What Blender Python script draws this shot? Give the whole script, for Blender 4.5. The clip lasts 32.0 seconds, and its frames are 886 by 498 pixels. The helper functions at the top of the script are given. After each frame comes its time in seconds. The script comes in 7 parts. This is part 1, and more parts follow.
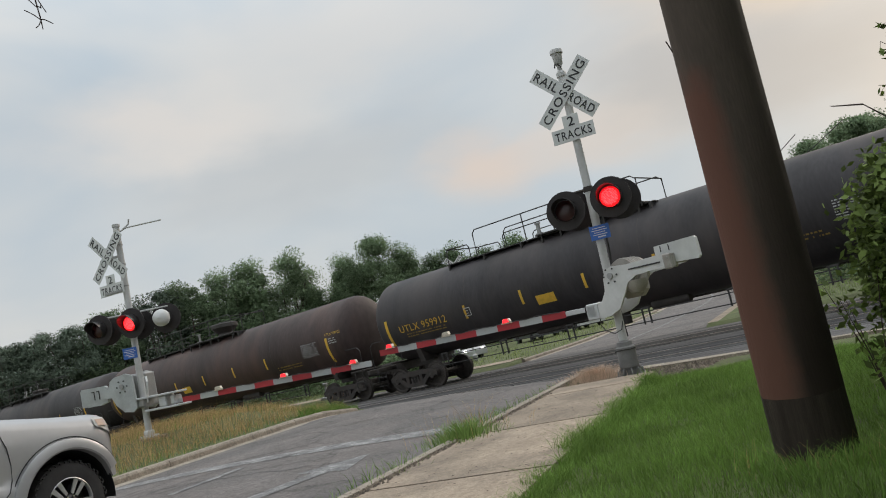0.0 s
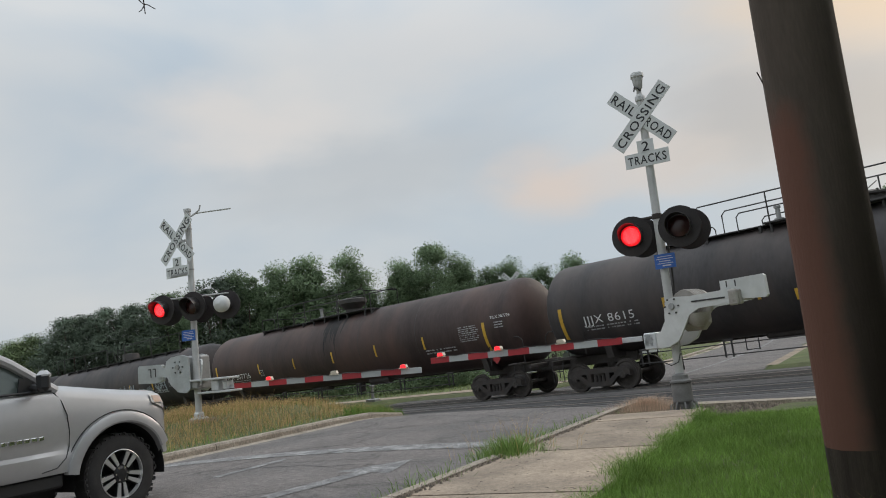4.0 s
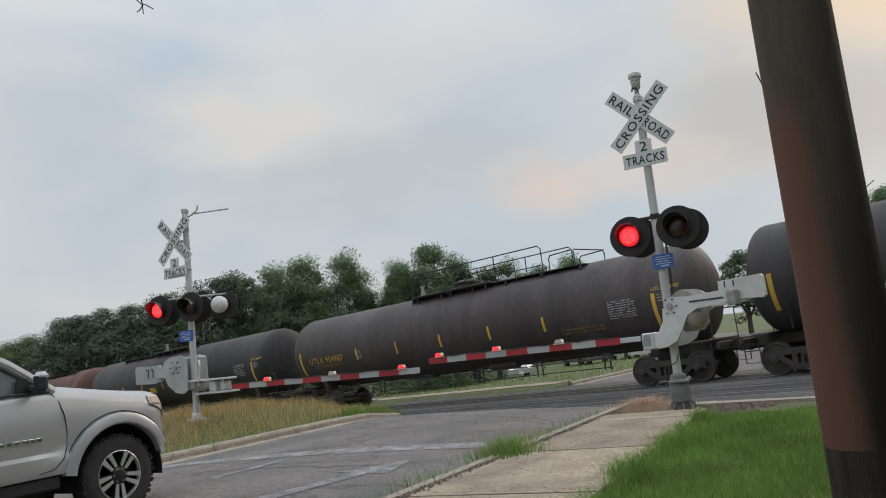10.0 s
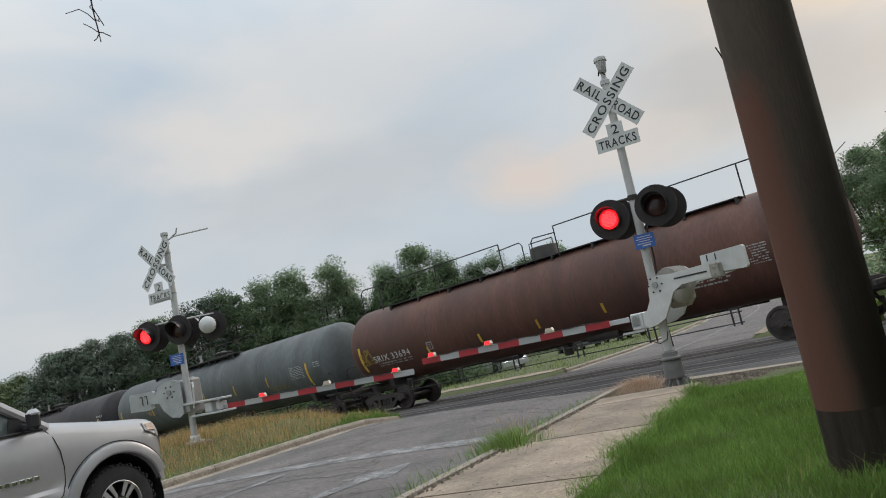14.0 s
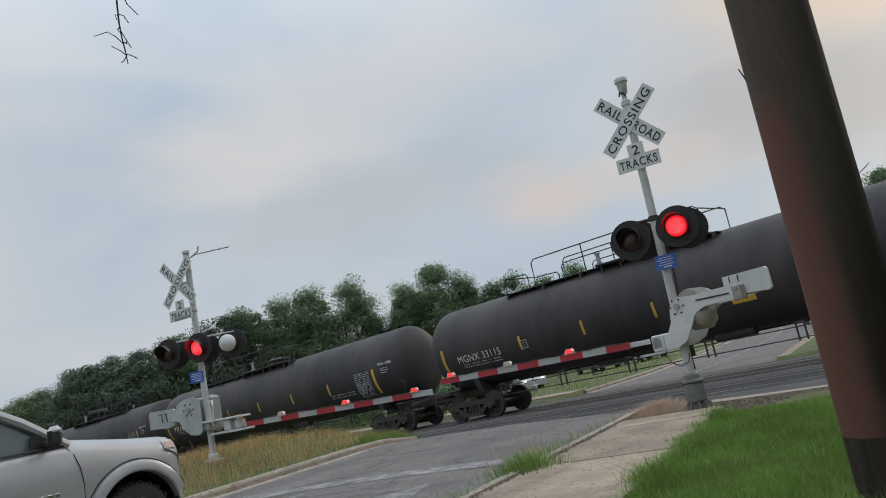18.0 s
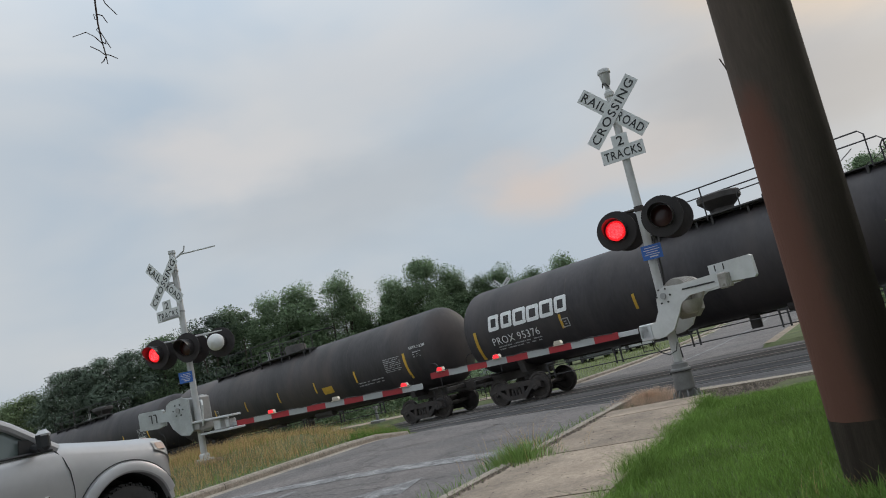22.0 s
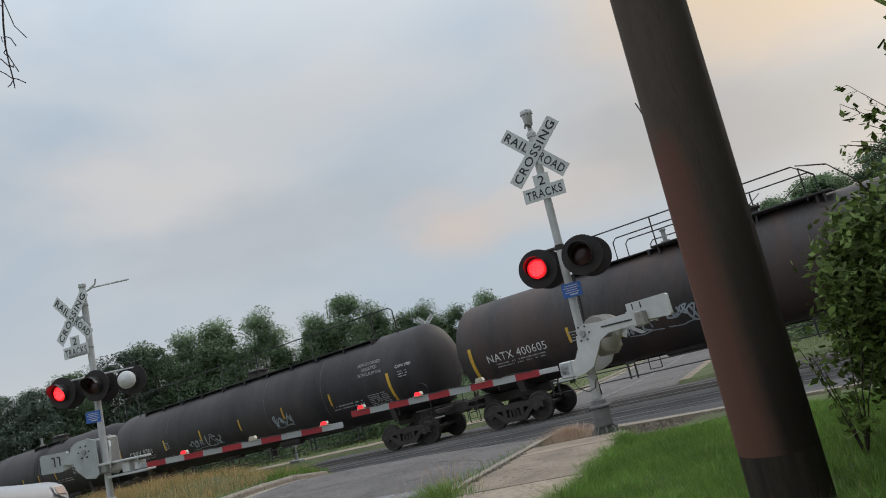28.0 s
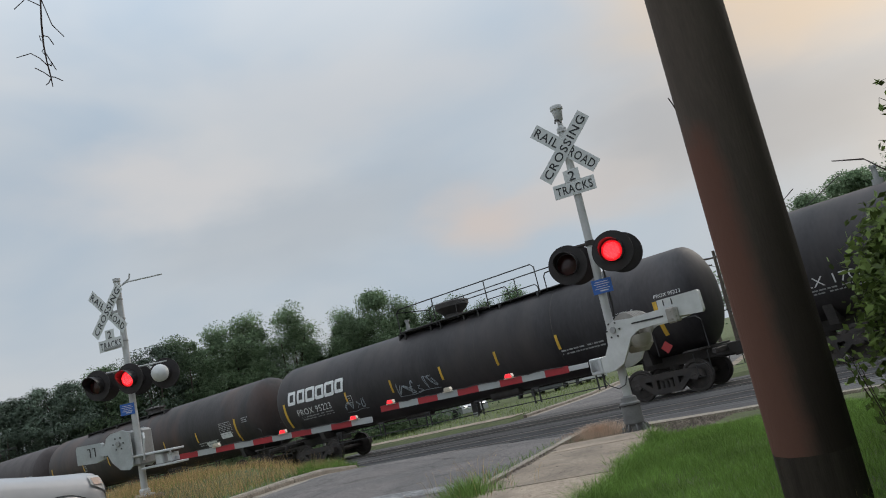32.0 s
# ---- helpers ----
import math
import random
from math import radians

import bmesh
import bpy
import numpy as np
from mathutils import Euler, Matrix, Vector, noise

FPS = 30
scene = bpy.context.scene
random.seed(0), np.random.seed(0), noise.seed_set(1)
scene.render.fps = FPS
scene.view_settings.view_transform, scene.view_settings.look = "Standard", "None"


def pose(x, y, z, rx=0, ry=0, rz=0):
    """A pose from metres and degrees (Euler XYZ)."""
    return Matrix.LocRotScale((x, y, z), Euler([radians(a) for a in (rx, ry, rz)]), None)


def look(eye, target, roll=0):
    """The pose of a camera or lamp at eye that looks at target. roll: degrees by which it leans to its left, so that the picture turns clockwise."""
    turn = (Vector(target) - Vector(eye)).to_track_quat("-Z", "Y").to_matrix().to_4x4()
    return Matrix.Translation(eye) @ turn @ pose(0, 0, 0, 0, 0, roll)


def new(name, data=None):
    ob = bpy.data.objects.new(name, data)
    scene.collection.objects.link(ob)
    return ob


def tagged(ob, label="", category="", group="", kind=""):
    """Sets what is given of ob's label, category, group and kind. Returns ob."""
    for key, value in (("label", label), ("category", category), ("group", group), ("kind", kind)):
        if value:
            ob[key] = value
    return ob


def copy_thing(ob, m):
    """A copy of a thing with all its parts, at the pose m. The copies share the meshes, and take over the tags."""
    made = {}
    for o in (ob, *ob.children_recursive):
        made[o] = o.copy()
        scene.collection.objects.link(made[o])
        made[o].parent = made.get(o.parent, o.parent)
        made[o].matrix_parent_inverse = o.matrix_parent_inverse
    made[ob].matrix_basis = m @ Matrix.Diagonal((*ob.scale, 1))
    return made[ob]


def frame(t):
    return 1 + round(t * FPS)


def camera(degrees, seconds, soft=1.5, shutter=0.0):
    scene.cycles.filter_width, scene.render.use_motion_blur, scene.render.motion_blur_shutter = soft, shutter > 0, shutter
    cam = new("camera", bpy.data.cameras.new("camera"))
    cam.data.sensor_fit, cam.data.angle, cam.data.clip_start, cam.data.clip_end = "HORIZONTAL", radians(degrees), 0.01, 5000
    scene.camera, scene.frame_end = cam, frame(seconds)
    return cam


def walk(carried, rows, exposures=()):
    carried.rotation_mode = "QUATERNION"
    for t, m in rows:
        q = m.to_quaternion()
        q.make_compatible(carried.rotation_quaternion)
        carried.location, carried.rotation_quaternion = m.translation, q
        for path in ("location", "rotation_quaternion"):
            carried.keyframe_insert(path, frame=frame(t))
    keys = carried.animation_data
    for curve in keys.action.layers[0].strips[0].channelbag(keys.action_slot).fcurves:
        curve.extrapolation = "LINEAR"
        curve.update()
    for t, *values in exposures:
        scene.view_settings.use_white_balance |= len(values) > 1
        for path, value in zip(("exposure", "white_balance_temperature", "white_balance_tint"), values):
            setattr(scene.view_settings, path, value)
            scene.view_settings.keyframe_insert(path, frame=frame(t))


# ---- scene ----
# One railway level crossing in the evening: a tank train passes behind two lowered gates.
# x runs along the tracks, y across them, z up; the camera stands near the origin.
import collections

SECONDS = 32.0
PATH = [
    (0.0, 0.044, 0.030, 1.269, 95.83, 12.33, 39.84),
    (0.5, 0.026, 0.011, 1.268, 96.43, 10.64, 41.48),
    (1.0, 0.020, 0.015, 1.269, 97.23, 9.28, 42.65),
    (1.5, -0.016, -0.004, 1.263, 97.63, 5.55, 43.39),
    (2.0, -0.035, -0.020, 1.267, 97.63, 2.66, 44.13),
    (2.5, -0.031, -0.006, 1.260, 97.30, 2.91, 44.41),
    (3.0, -0.020, -0.003, 1.264, 97.14, 4.03, 44.20),
    (3.5, -0.006, -0.004, 1.262, 97.23, 5.50, 43.80),
    (5.5, 0.005, -0.013, 1.270, 97.33, 7.30, 43.04),
    (6.0, 0.001, -0.005, 1.274, 97.52, 7.00, 43.24),
    (6.5, -0.002, -0.003, 1.264, 97.70, 6.94, 43.31),
    (7.0, -0.000, -0.000, 1.270, 97.67, 6.98, 43.31),
    (7.5, -0.002, -0.001, 1.269, 97.62, 7.02, 43.26),
    (8.0, -0.002, -0.004, 1.273, 97.52, 6.99, 43.21),
    (8.5, -0.004, 0.001, 1.274, 97.46, 6.97, 43.19),
    (9.0, -0.006, 0.004, 1.262, 97.56, 6.92, 43.24),
    (9.5, -0.006, 0.002, 1.269, 97.61, 6.93, 43.25),
    (10.0, -0.010, -0.008, 1.265, 97.29, 6.53, 43.25),
    (10.5, -0.011, -0.001, 1.266, 96.58, 7.09, 43.22),
    (11.0, 0.011, 0.018, 1.260, 96.09, 9.19, 42.41),
    (11.5, 0.009, 0.011, 1.266, 95.73, 9.65, 41.61),
    (12.0, 0.003, 0.003, 1.258, 95.63, 9.38, 41.58),
    (12.5, 0.012, 0.013, 1.266, 95.81, 10.14, 41.56),
    (13.0, 0.033, 0.008, 1.272, 96.54, 11.28, 41.94),
    (13.5, 0.021, 0.011, 1.272, 97.23, 12.05, 42.53),
    (14.0, 0.021, 0.001, 1.265, 97.12, 11.88, 42.80),
    (14.5, 0.012, -0.008, 1.273, 97.38, 11.09, 43.22),
    (16.5, 0.008, 0.010, 1.276, 98.54, 11.32, 43.88),
    (17.0, 0.005, 0.002, 1.273, 98.52, 11.21, 44.05),
    (17.5, 0.010, 0.003, 1.278, 98.66, 11.34, 44.15),
    (18.0, 0.012, -0.003, 1.278, 98.78, 11.35, 44.14),
    (18.5, 0.005, -0.006, 1.280, 98.78, 11.32, 44.15),
    (19.0, 0.002, -0.005, 1.272, 98.63, 11.55, 44.09),
    (19.5, 0.016, 0.012, 1.275, 98.34, 12.22, 43.92),
    (20.0, 0.014, 0.015, 1.277, 98.15, 12.89, 43.55),
    (20.5, 0.016, 0.015, 1.276, 98.10, 12.99, 43.37),
    (21.0, 0.017, 0.004, 1.271, 98.14, 13.05, 43.33),
    (21.5, 0.025, 0.010, 1.277, 98.15, 13.01, 43.38),
    (22.0, 0.022, -0.001, 1.278, 98.21, 12.68, 43.41),
    (22.5, 0.012, -0.007, 1.277, 98.36, 12.09, 43.66),
    (23.0, 0.004, -0.016, 1.276, 98.21, 11.11, 44.11),
    (23.5, -0.004, -0.018, 1.275, 98.02, 10.50, 44.57),
    (24.0, -0.012, -0.002, 1.274, 98.03, 10.25, 44.83),
    (24.5, -0.012, -0.005, 1.274, 98.17, 10.26, 44.92),
    (25.0, -0.014, -0.011, 1.276, 98.10, 10.25, 44.89),
    (25.5, -0.008, -0.012, 1.275, 97.93, 10.57, 44.15),
    (26.0, 0.014, -0.002, 1.282, 98.12, 10.83, 40.14),
    (26.5, 0.014, 0.011, 1.278, 98.68, 11.83, 37.03),
    (27.0, 0.015, 0.018, 1.277, 99.05, 12.40, 36.10),
    (27.7, 0.017, 0.028, 1.277, 99.45, 12.75, 37.20),
    (28.5, 0.019, 0.035, 1.276, 99.56, 12.72, 38.33),
    (29.0, 0.027, 0.039, 1.285, 99.06, 12.42, 38.49),
    (29.5, 0.015, 0.044, 1.284, 98.97, 12.26, 38.59),
    (30.0, 0.006, 0.036, 1.285, 99.19, 12.28, 38.70),
    (30.5, 0.018, 0.025, 1.274, 99.47, 12.34, 38.86),
    (31.0, 0.026, 0.027, 1.272, 99.61, 12.35, 39.00),
    (31.5, 0.031, 0.027, 1.284, 99.62, 12.37, 39.06),
    (32.0, 0.009, 0.027, 1.283, 99.72, 12.39, 39.83),
]

cam = camera(58.5, SECONDS, 1.0)
walk(cam, [(t, pose(x, y, z, rx, ry, rz)) for t, x, y, z, rx, ry, rz in PATH],
     exposures=[(0, 0.05, 6880, 10), (3, 0.0, 6730, 10), (10, 0.02, 6720, 10), (12.5, 0.10, 6800, 10), (14, 0.06, 6720, 10), (17, -0.06, 6450, 10), (19, -0.08, 6460, 10), (26, -0.10, 6540, 10), (SECONDS, -0.13, 6450, 10)])

# ---- plan ----
RAIL_Y = 22.95            # centre of the far track, on which the train runs
FAR_MAST = (-25.8, 33.1, 4.44)   # the far signal, and its crossed blades' height
NEAR_Y = 18.60            # centre of the near track
GRADE = 0.0225            # the line climbs to the right


def zr(x):
    """Top of rail."""
    return -0.268 + GRADE * x


def smooth(a, b, v):
    s = min(max((v - a) / (b - a), 0), 1)
    return s * s * (3 - 2 * s)


def crown(u):
    """The road is a little higher along its middle."""
    return 0.085 * max(0.0, 1 - u * u)


def gz(x, y):
    """Height of the paved ground: level by the camera, falling to the tracks."""
    s = smooth(10.8, 16.0, y)
    if y < 15.5:
        u = (x - (kerb_l(y) + kerb_r(y)) / 2) / 3.4
        return crown(u) * (1 - s) + (zr(x) - 0.015) * s
    r = zr(max(min(x, 60), -140)) - 0.015
    if y > 26:
        r += 0.006 * (y - 26)
    return r * s


def kerb_r(y):
    """The road's right edge on the near side."""
    return -5.26 - 0.235 * (y - 5.13)


def kerb_l(y):
    return -12.05 - 0.20 * (y - 5.8)


# ---- world, sun ----
SUN_AZ, SUN_EL = 7.0, 24.0     # degrees from +y towards +x, above the horizon
world = bpy.data.worlds.new("evening_sky")
scene.world = world
world.use_nodes = True
wn, wl = world.node_tree.nodes, world.node_tree.links
wn.clear()
w_out = wn.new("ShaderNodeOutputWorld")
sky = wn.new("ShaderNodeTexSky")
sky.sky_type = 'NISHITA'
sky.sun_disc = False
sky.sun_elevation = radians(SUN_EL)
sky.sun_rotation = radians(SUN_AZ)
sky.air_density, sky.dust_density, sky.ozone_density = 1.4, 4.0, 1.5
bg_sky = wn.new("ShaderNodeBackground")
bg_sky.inputs[1].default_value = 0.06
wl.new(sky.outputs[0], bg_sky.inputs[0])
tc = wn.new("ShaderNodeTexCoord")
mp = wn.new("ShaderNodeMapping")
mp.inputs["Rotation"].default_value = (0.0, 0.0, 0.5)
mp.inputs["Scale"].default_value = (1.0, 1.3, 2.6)
wl.new(tc.outputs["Generated"], mp.inputs[0])
cl = wn.new("ShaderNodeTexNoise")
cl.inputs["Scale"].default_value = 2.1
cl.inputs["Detail"].default_value = 4.0
cl.inputs["Roughness"].default_value = 0.45
cl.inputs["Distortion"].default_value = 0.4
wl.new(mp.outputs[0], cl.inputs[0])
ramp = wn.new("ShaderNodeValToRGB")
ramp.color_ramp.elements[0].position, ramp.color_ramp.elements[1].position = 0.36, 0.70
ramp.color_ramp.elements[0].color = (0.460, 0.545, 0.635, 1)
ramp.color_ramp.elements[1].color = (0.64, 0.66, 0.675, 1)
wl.new(cl.outputs[0], ramp.inputs[0])
# the veil of cloud glows warm round the hidden sun
sun_dir = Vector((math.sin(radians(SUN_AZ)) * math.cos(radians(SUN_EL)),
                  math.cos(radians(SUN_AZ)) * math.cos(radians(SUN_EL)), math.sin(radians(SUN_EL))))
dot = wn.new("ShaderNodeVectorMath")
dot.operation = 'DOT_PRODUCT'
dot.inputs[1].default_value = sun_dir
wl.new(tc.outputs["Generated"], dot.inputs[0])
near_sun = wn.new("ShaderNodeMapRange")
near_sun.inputs["From Min"].default_value, near_sun.inputs["From Max"].default_value = 0.83, 1.0
wl.new(dot.outputs["Value"], near_sun.inputs["Value"])
warm = wn.new("ShaderNodeMix")
warm.data_type = 'RGBA'
warm.inputs["B"].default_value = (0.60, 0.51, 0.44, 1)
warm_cloud = wn.new("ShaderNodeMapRange")          # the glow gathers in the thicker veils
warm_cloud.inputs["From Min"].default_value, warm_cloud.inputs["From Max"].default_value = 0.38, 0.62
warm_cloud.inputs["To Min"].default_value, warm_cloud.inputs["To Max"].default_value = 0.30, 1.0
wl.new(cl.outputs[0], warm_cloud.inputs["Value"])
warm_mul = wn.new("ShaderNodeMath")
warm_mul.operation = 'MULTIPLY'
wl.new(near_sun.outputs[0], warm_mul.inputs[0])
wl.new(warm_cloud.outputs[0], warm_mul.inputs[1])
wl.new(warm_mul.outputs[0], warm.inputs["Factor"])
wl.new(ramp.outputs[0], warm.inputs["A"])
# the cloud's lighter and warmer banks, with edges broken by the same noise
shift = wn.new("ShaderNodeVectorMath")
shift.operation = 'MULTIPLY_ADD'
shift.inputs[1].default_value = (0.16, 0.16, 0.09)
fine = wn.new("ShaderNodeTexNoise")
fine.inputs["Scale"].default_value, fine.inputs["Detail"].default_value = 6.0, 5.0
wl.new(mp.outputs[0], fine.inputs[0])
wl.new(fine.outputs["Color"], shift.inputs[0])
wl.new(tc.outputs["Generated"], shift.inputs[2])


def bank(under, at, wide, high, color, amount):
    """A soft bank of cloud about the direction at, wide and high in radians, over the colour socket under."""
    c = Vector(at).normalized()
    side = Vector((c.y, -c.x, 0)).normalized()
    up = side.cross(c)
    off = wn.new("ShaderNodeVectorMath")
    off.operation = 'SUBTRACT'
    off.inputs[1].default_value = c + Vector((0.08, 0.08, 0.045))
    wl.new(shift.outputs[0], off.inputs[0])
    flat = wn.new("ShaderNodeCombineXYZ")
    for k, v in enumerate((side / wide, up / high)):
        d = wn.new("ShaderNodeVectorMath")
        d.operation = 'DOT_PRODUCT'
        d.inputs[1].default_value = v
        wl.new(off.outputs[0], d.inputs[0])
        wl.new(d.outputs["Value"], flat.inputs[k])
    length = wn.new("ShaderNodeVectorMath")
    length.operation = 'LENGTH'
    wl.new(flat.outputs[0], length.inputs[0])
    fade = wn.new("ShaderNodeMapRange")
    fade.interpolation_type = 'SMOOTHSTEP'
    fade.inputs["From Min"].default_value, fade.inputs["From Max"].default_value = 0.1, 1.25
    fade.inputs["To Min"].default_value, fade.inputs["To Max"].default_value = amount, 0.0
    wl.new(length.outputs["Value"], fade.inputs["Value"])
    mx = wn.new("ShaderNodeMix")
    mx.data_type = 'RGBA'
    mx.inputs["B"].default_value = (*color, 1)
    wl.new(fade.outputs[0], mx.inputs["Factor"])
    wl.new(under, mx.inputs["A"])
    return mx.outputs["Result"]


clouds = warm.outputs["Result"]
clouds = bank(clouds, (-0.70, 0.66, 0.235), 0.26, 0.075, (0.46, 0.505, 0.555), 0.75)
clouds = bank(clouds, (-0.33, 0.92, 0.26), 0.17, 0.075, (0.44, 0.46, 0.49), 0.8)
clouds = bank(clouds, (-0.79, 0.535, 0.300), 0.18, 0.055, (0.67, 0.66, 0.66), 0.9)
clouds = bank(clouds, (-0.62, 0.70, 0.37), 0.26, 0.07, (0.62, 0.63, 0.645), 0.7)
clouds = bank(clouds, (-0.555, 0.81, 0.188), 0.10, 0.055, (0.65, 0.57, 0.53), 0.85)
clouds = bank(clouds, (-0.43, 0.885, 0.19), 0.12, 0.05, (0.66, 0.58, 0.53), 0.6)
clouds = bank(clouds, (-0.22, 0.95, 0.215), 0.24, 0.075, (0.43, 0.435, 0.45), 0.85)
clouds = bank(clouds, (-0.12, 0.92, 0.37), 0.26, 0.115, (0.76, 0.59, 0.42), 0.95)
bg_cloud = wn.new("ShaderNodeBackground")
# an overcast sky is far brighter overhead than near the horizon
sep = wn.new("ShaderNodeSeparateXYZ")
wl.new(tc.outputs["Generated"], sep.inputs[0])
zen = wn.new("ShaderNodeMapRange")
zen.interpolation_type = 'SMOOTHSTEP'
zen.inputs["From Min"].default_value, zen.inputs["From Max"].default_value = 0.30, 0.95
zen.inputs["To Min"].default_value, zen.inputs["To Max"].default_value = 1.10, 2.62
wl.new(sep.outputs["Z"], zen.inputs["Value"])
wl.new(zen.outputs[0], bg_cloud.inputs[1])
wl.new(clouds, bg_cloud.inputs[0])
mixw = wn.new("ShaderNodeMixShader")
mixw.inputs[0].default_value = 0.88
wl.new(bg_sky.outputs[0], mixw.inputs[1])
wl.new(bg_cloud.outputs[0], mixw.inputs[2])
wl.new(mixw.outputs[0], w_out.inputs[0])

sun = new("sun", bpy.data.lights.new("sun", 'SUN'))
sun.data.energy, sun.data.angle, sun.data.color = 0.55, radians(25), (1.0, 0.93, 0.85)
sun.matrix_world = look(tuple(sun_dir * 300), (0, 0, 0))


# ---- materials ----
def material(name, color, rough=0.7, metal=0.0, vary=0.0, scale=4.0, bump=0.0, bump_scale=60.0,
             stain=None, stain_scale=0.7, stain_amount=0.5, stain_from=0.45, stain_to=0.72, speckle=0.0, cracks=0.0, island=0.0, piece=0.0, emit=None, strength=0.0, stretch=(1, 1, 1), spec=0.5):
    """A principled material with colour varied at two scales, stains and fine relief."""
    m = bpy.data.materials.new(name)
    m.use_nodes = True
    n, l = m.node_tree.nodes, m.node_tree.links
    p = n["Principled BSDF"]
    p.inputs["Roughness"].default_value = rough
    p.inputs["Metallic"].default_value = metal
    p.inputs["Specular IOR Level"].default_value = spec
    t = n.new("ShaderNodeTexCoord")
    mapping = n.new("ShaderNodeMapping")
    mapping.inputs["Scale"].default_value = stretch
    l.new(t.outputs["Object"], mapping.inputs[0])
    col = n.new("ShaderNodeRGB")
    col.outputs[0].default_value = (*color, 1)
    last = col.outputs[0]

    def noise_tex(s, detail=5.0):
        tex = n.new("ShaderNodeTexNoise")
        tex.inputs["Scale"].default_value = s
        tex.inputs["Detail"].default_value = detail
        l.new(mapping.outputs[0], tex.inputs[0])
        return tex.outputs[0]

    def scaled(a, fac, lo, hi):
        r = n.new("ShaderNodeMapRange")
        r.inputs["To Min"].default_value, r.inputs["To Max"].default_value = lo, hi
        r.inputs["From Min"].default_value, r.inputs["From Max"].default_value = 0.3, 0.7
        l.new(fac, r.inputs["Value"])
        v = n.new("ShaderNodeVectorMath")
        v.operation = 'SCALE'
        l.new(a, v.inputs[0])
        l.new(r.outputs[0], v.inputs["Scale"])
        return v.outputs[0]

    if vary:
        last = scaled(last, noise_tex(scale), 1 - vary, 1 + vary)
        last = scaled(last, noise_tex(scale * 11), 1 - vary * 0.5, 1 + vary * 0.5)
    if island:
        g = n.new("ShaderNodeNewGeometry")
        last = scaled(last, g.outputs["Random Per Island"], 1 - island, 1 + island)
    if piece:
        g = n.new("ShaderNodeObjectInfo")
        last = scaled(last, g.outputs["Random"], 1 - piece, 1 + piece)
    if stain:
        r = n.new("ShaderNodeMapRange")
        r.inputs["From Min"].default_value, r.inputs["From Max"].default_value = stain_from, stain_to
        r.inputs["To Max"].default_value = stain_amount
        l.new(noise_tex(stain_scale, 7.0), r.inputs["Value"])
        mx = n.new("ShaderNodeMix")
        mx.data_type = 'RGBA'
        l.new(r.outputs[0], mx.inputs["Factor"])
        l.new(last, mx.inputs["A"])
        mx.inputs["B"].default_value = (*stain, 1)
        last = mx.outputs["Result"]
    if speckle:
        last = scaled(last, noise_tex(75.0, 2.0), 1 - speckle, 1 + speckle)
        last = scaled(last, noise_tex(20.0, 3.0), 1 - speckle * 0.6, 1 + speckle * 0.6)
    if cracks:
        vo = n.new("ShaderNodeTexVoronoi")
        vo.feature = 'DISTANCE_TO_EDGE'
        vo.inputs["Scale"].default_value = 0.42
        wob = n.new("ShaderNodeTexNoise")
        wob.inputs["Scale"].default_value = 1.7
        wob.inputs["Detail"].default_value = 6.0
        l.new(mapping.outputs[0], wob.inputs[0])
        add = n.new("ShaderNodeVectorMath")
        add.operation = 'MULTIPLY_ADD'
        add.inputs[1].default_value = (1.3, 1.3, 0.0)
        l.new(wob.outputs["Color"], add.inputs[0])
        l.new(mapping.outputs[0], add.inputs[2])
        l.new(add.outputs[0], vo.inputs[0])
        ck = n.new("ShaderNodeMapRange")
        ck.inputs["From Min"].default_value, ck.inputs["From Max"].default_value = 0.0, 0.026
        ck.inputs["To Min"].default_value, ck.inputs["To Max"].default_value = 1 - 0.75 * cracks, 1.0
        l.new(vo.outputs["Distance"], ck.inputs["Value"])
        v = n.new("ShaderNodeVectorMath")
        v.operation = 'SCALE'
        l.new(last, v.inputs[0])
        l.new(ck.outputs[0], v.inputs["Scale"])
        last = v.outputs[0]
    l.new(last, p.inputs["Base Color"])
    if bump:
        b = n.new("ShaderNodeBump")
        b.inputs["Strength"].default_value = bump
        b.inputs["Distance"].default_value = 0.02
        l.new(noise_tex(bump_scale, 4.0), b.inputs["Height"])
        l.new(b.outputs[0], p.inputs["Normal"])
    if emit:
        p.inputs["Emission Color"].default_value = (*emit, 1)
        p.inputs["Emission Strength"].default_value = strength
    return m


M = {}
M["asphalt"] = material("asphalt", (0.177, 0.158, 0.149), 0.9, vary=0.16, scale=1.1, bump=0.9, bump_scale=45,
                        stain=(0.105, 0.102, 0.100), stain_scale=0.75, stain_amount=0.7, speckle=0.38, cracks=0.45)
M["asphalt_dark"] = material("asphalt_dark", (0.083, 0.075, 0.073), 0.9, vary=0.4, scale=1.1, bump=0.6, bump_scale=50,
                             stain=(0.24, 0.23, 0.22), stain_scale=0.9, stain_amount=0.9, stretch=(0.10, 2.2, 1), speckle=0.3)
M["tar"] = material("tar", (0.035, 0.035, 0.037), 0.75, vary=0.3, scale=6)
M["panel"] = material("panel", (0.034, 0.031, 0.031), 0.85, vary=0.3, scale=2, bump=0.5, bump_scale=40, stain=(0.12, 0.115, 0.11), stain_scale=1.2,
                      stain_amount=0.6, stretch=(0.12, 2.0, 1), piece=0.06)
M["joint_dirt"] = material("joint_dirt", (0.05, 0.042, 0.033), 0.95, vary=0.3, scale=12)
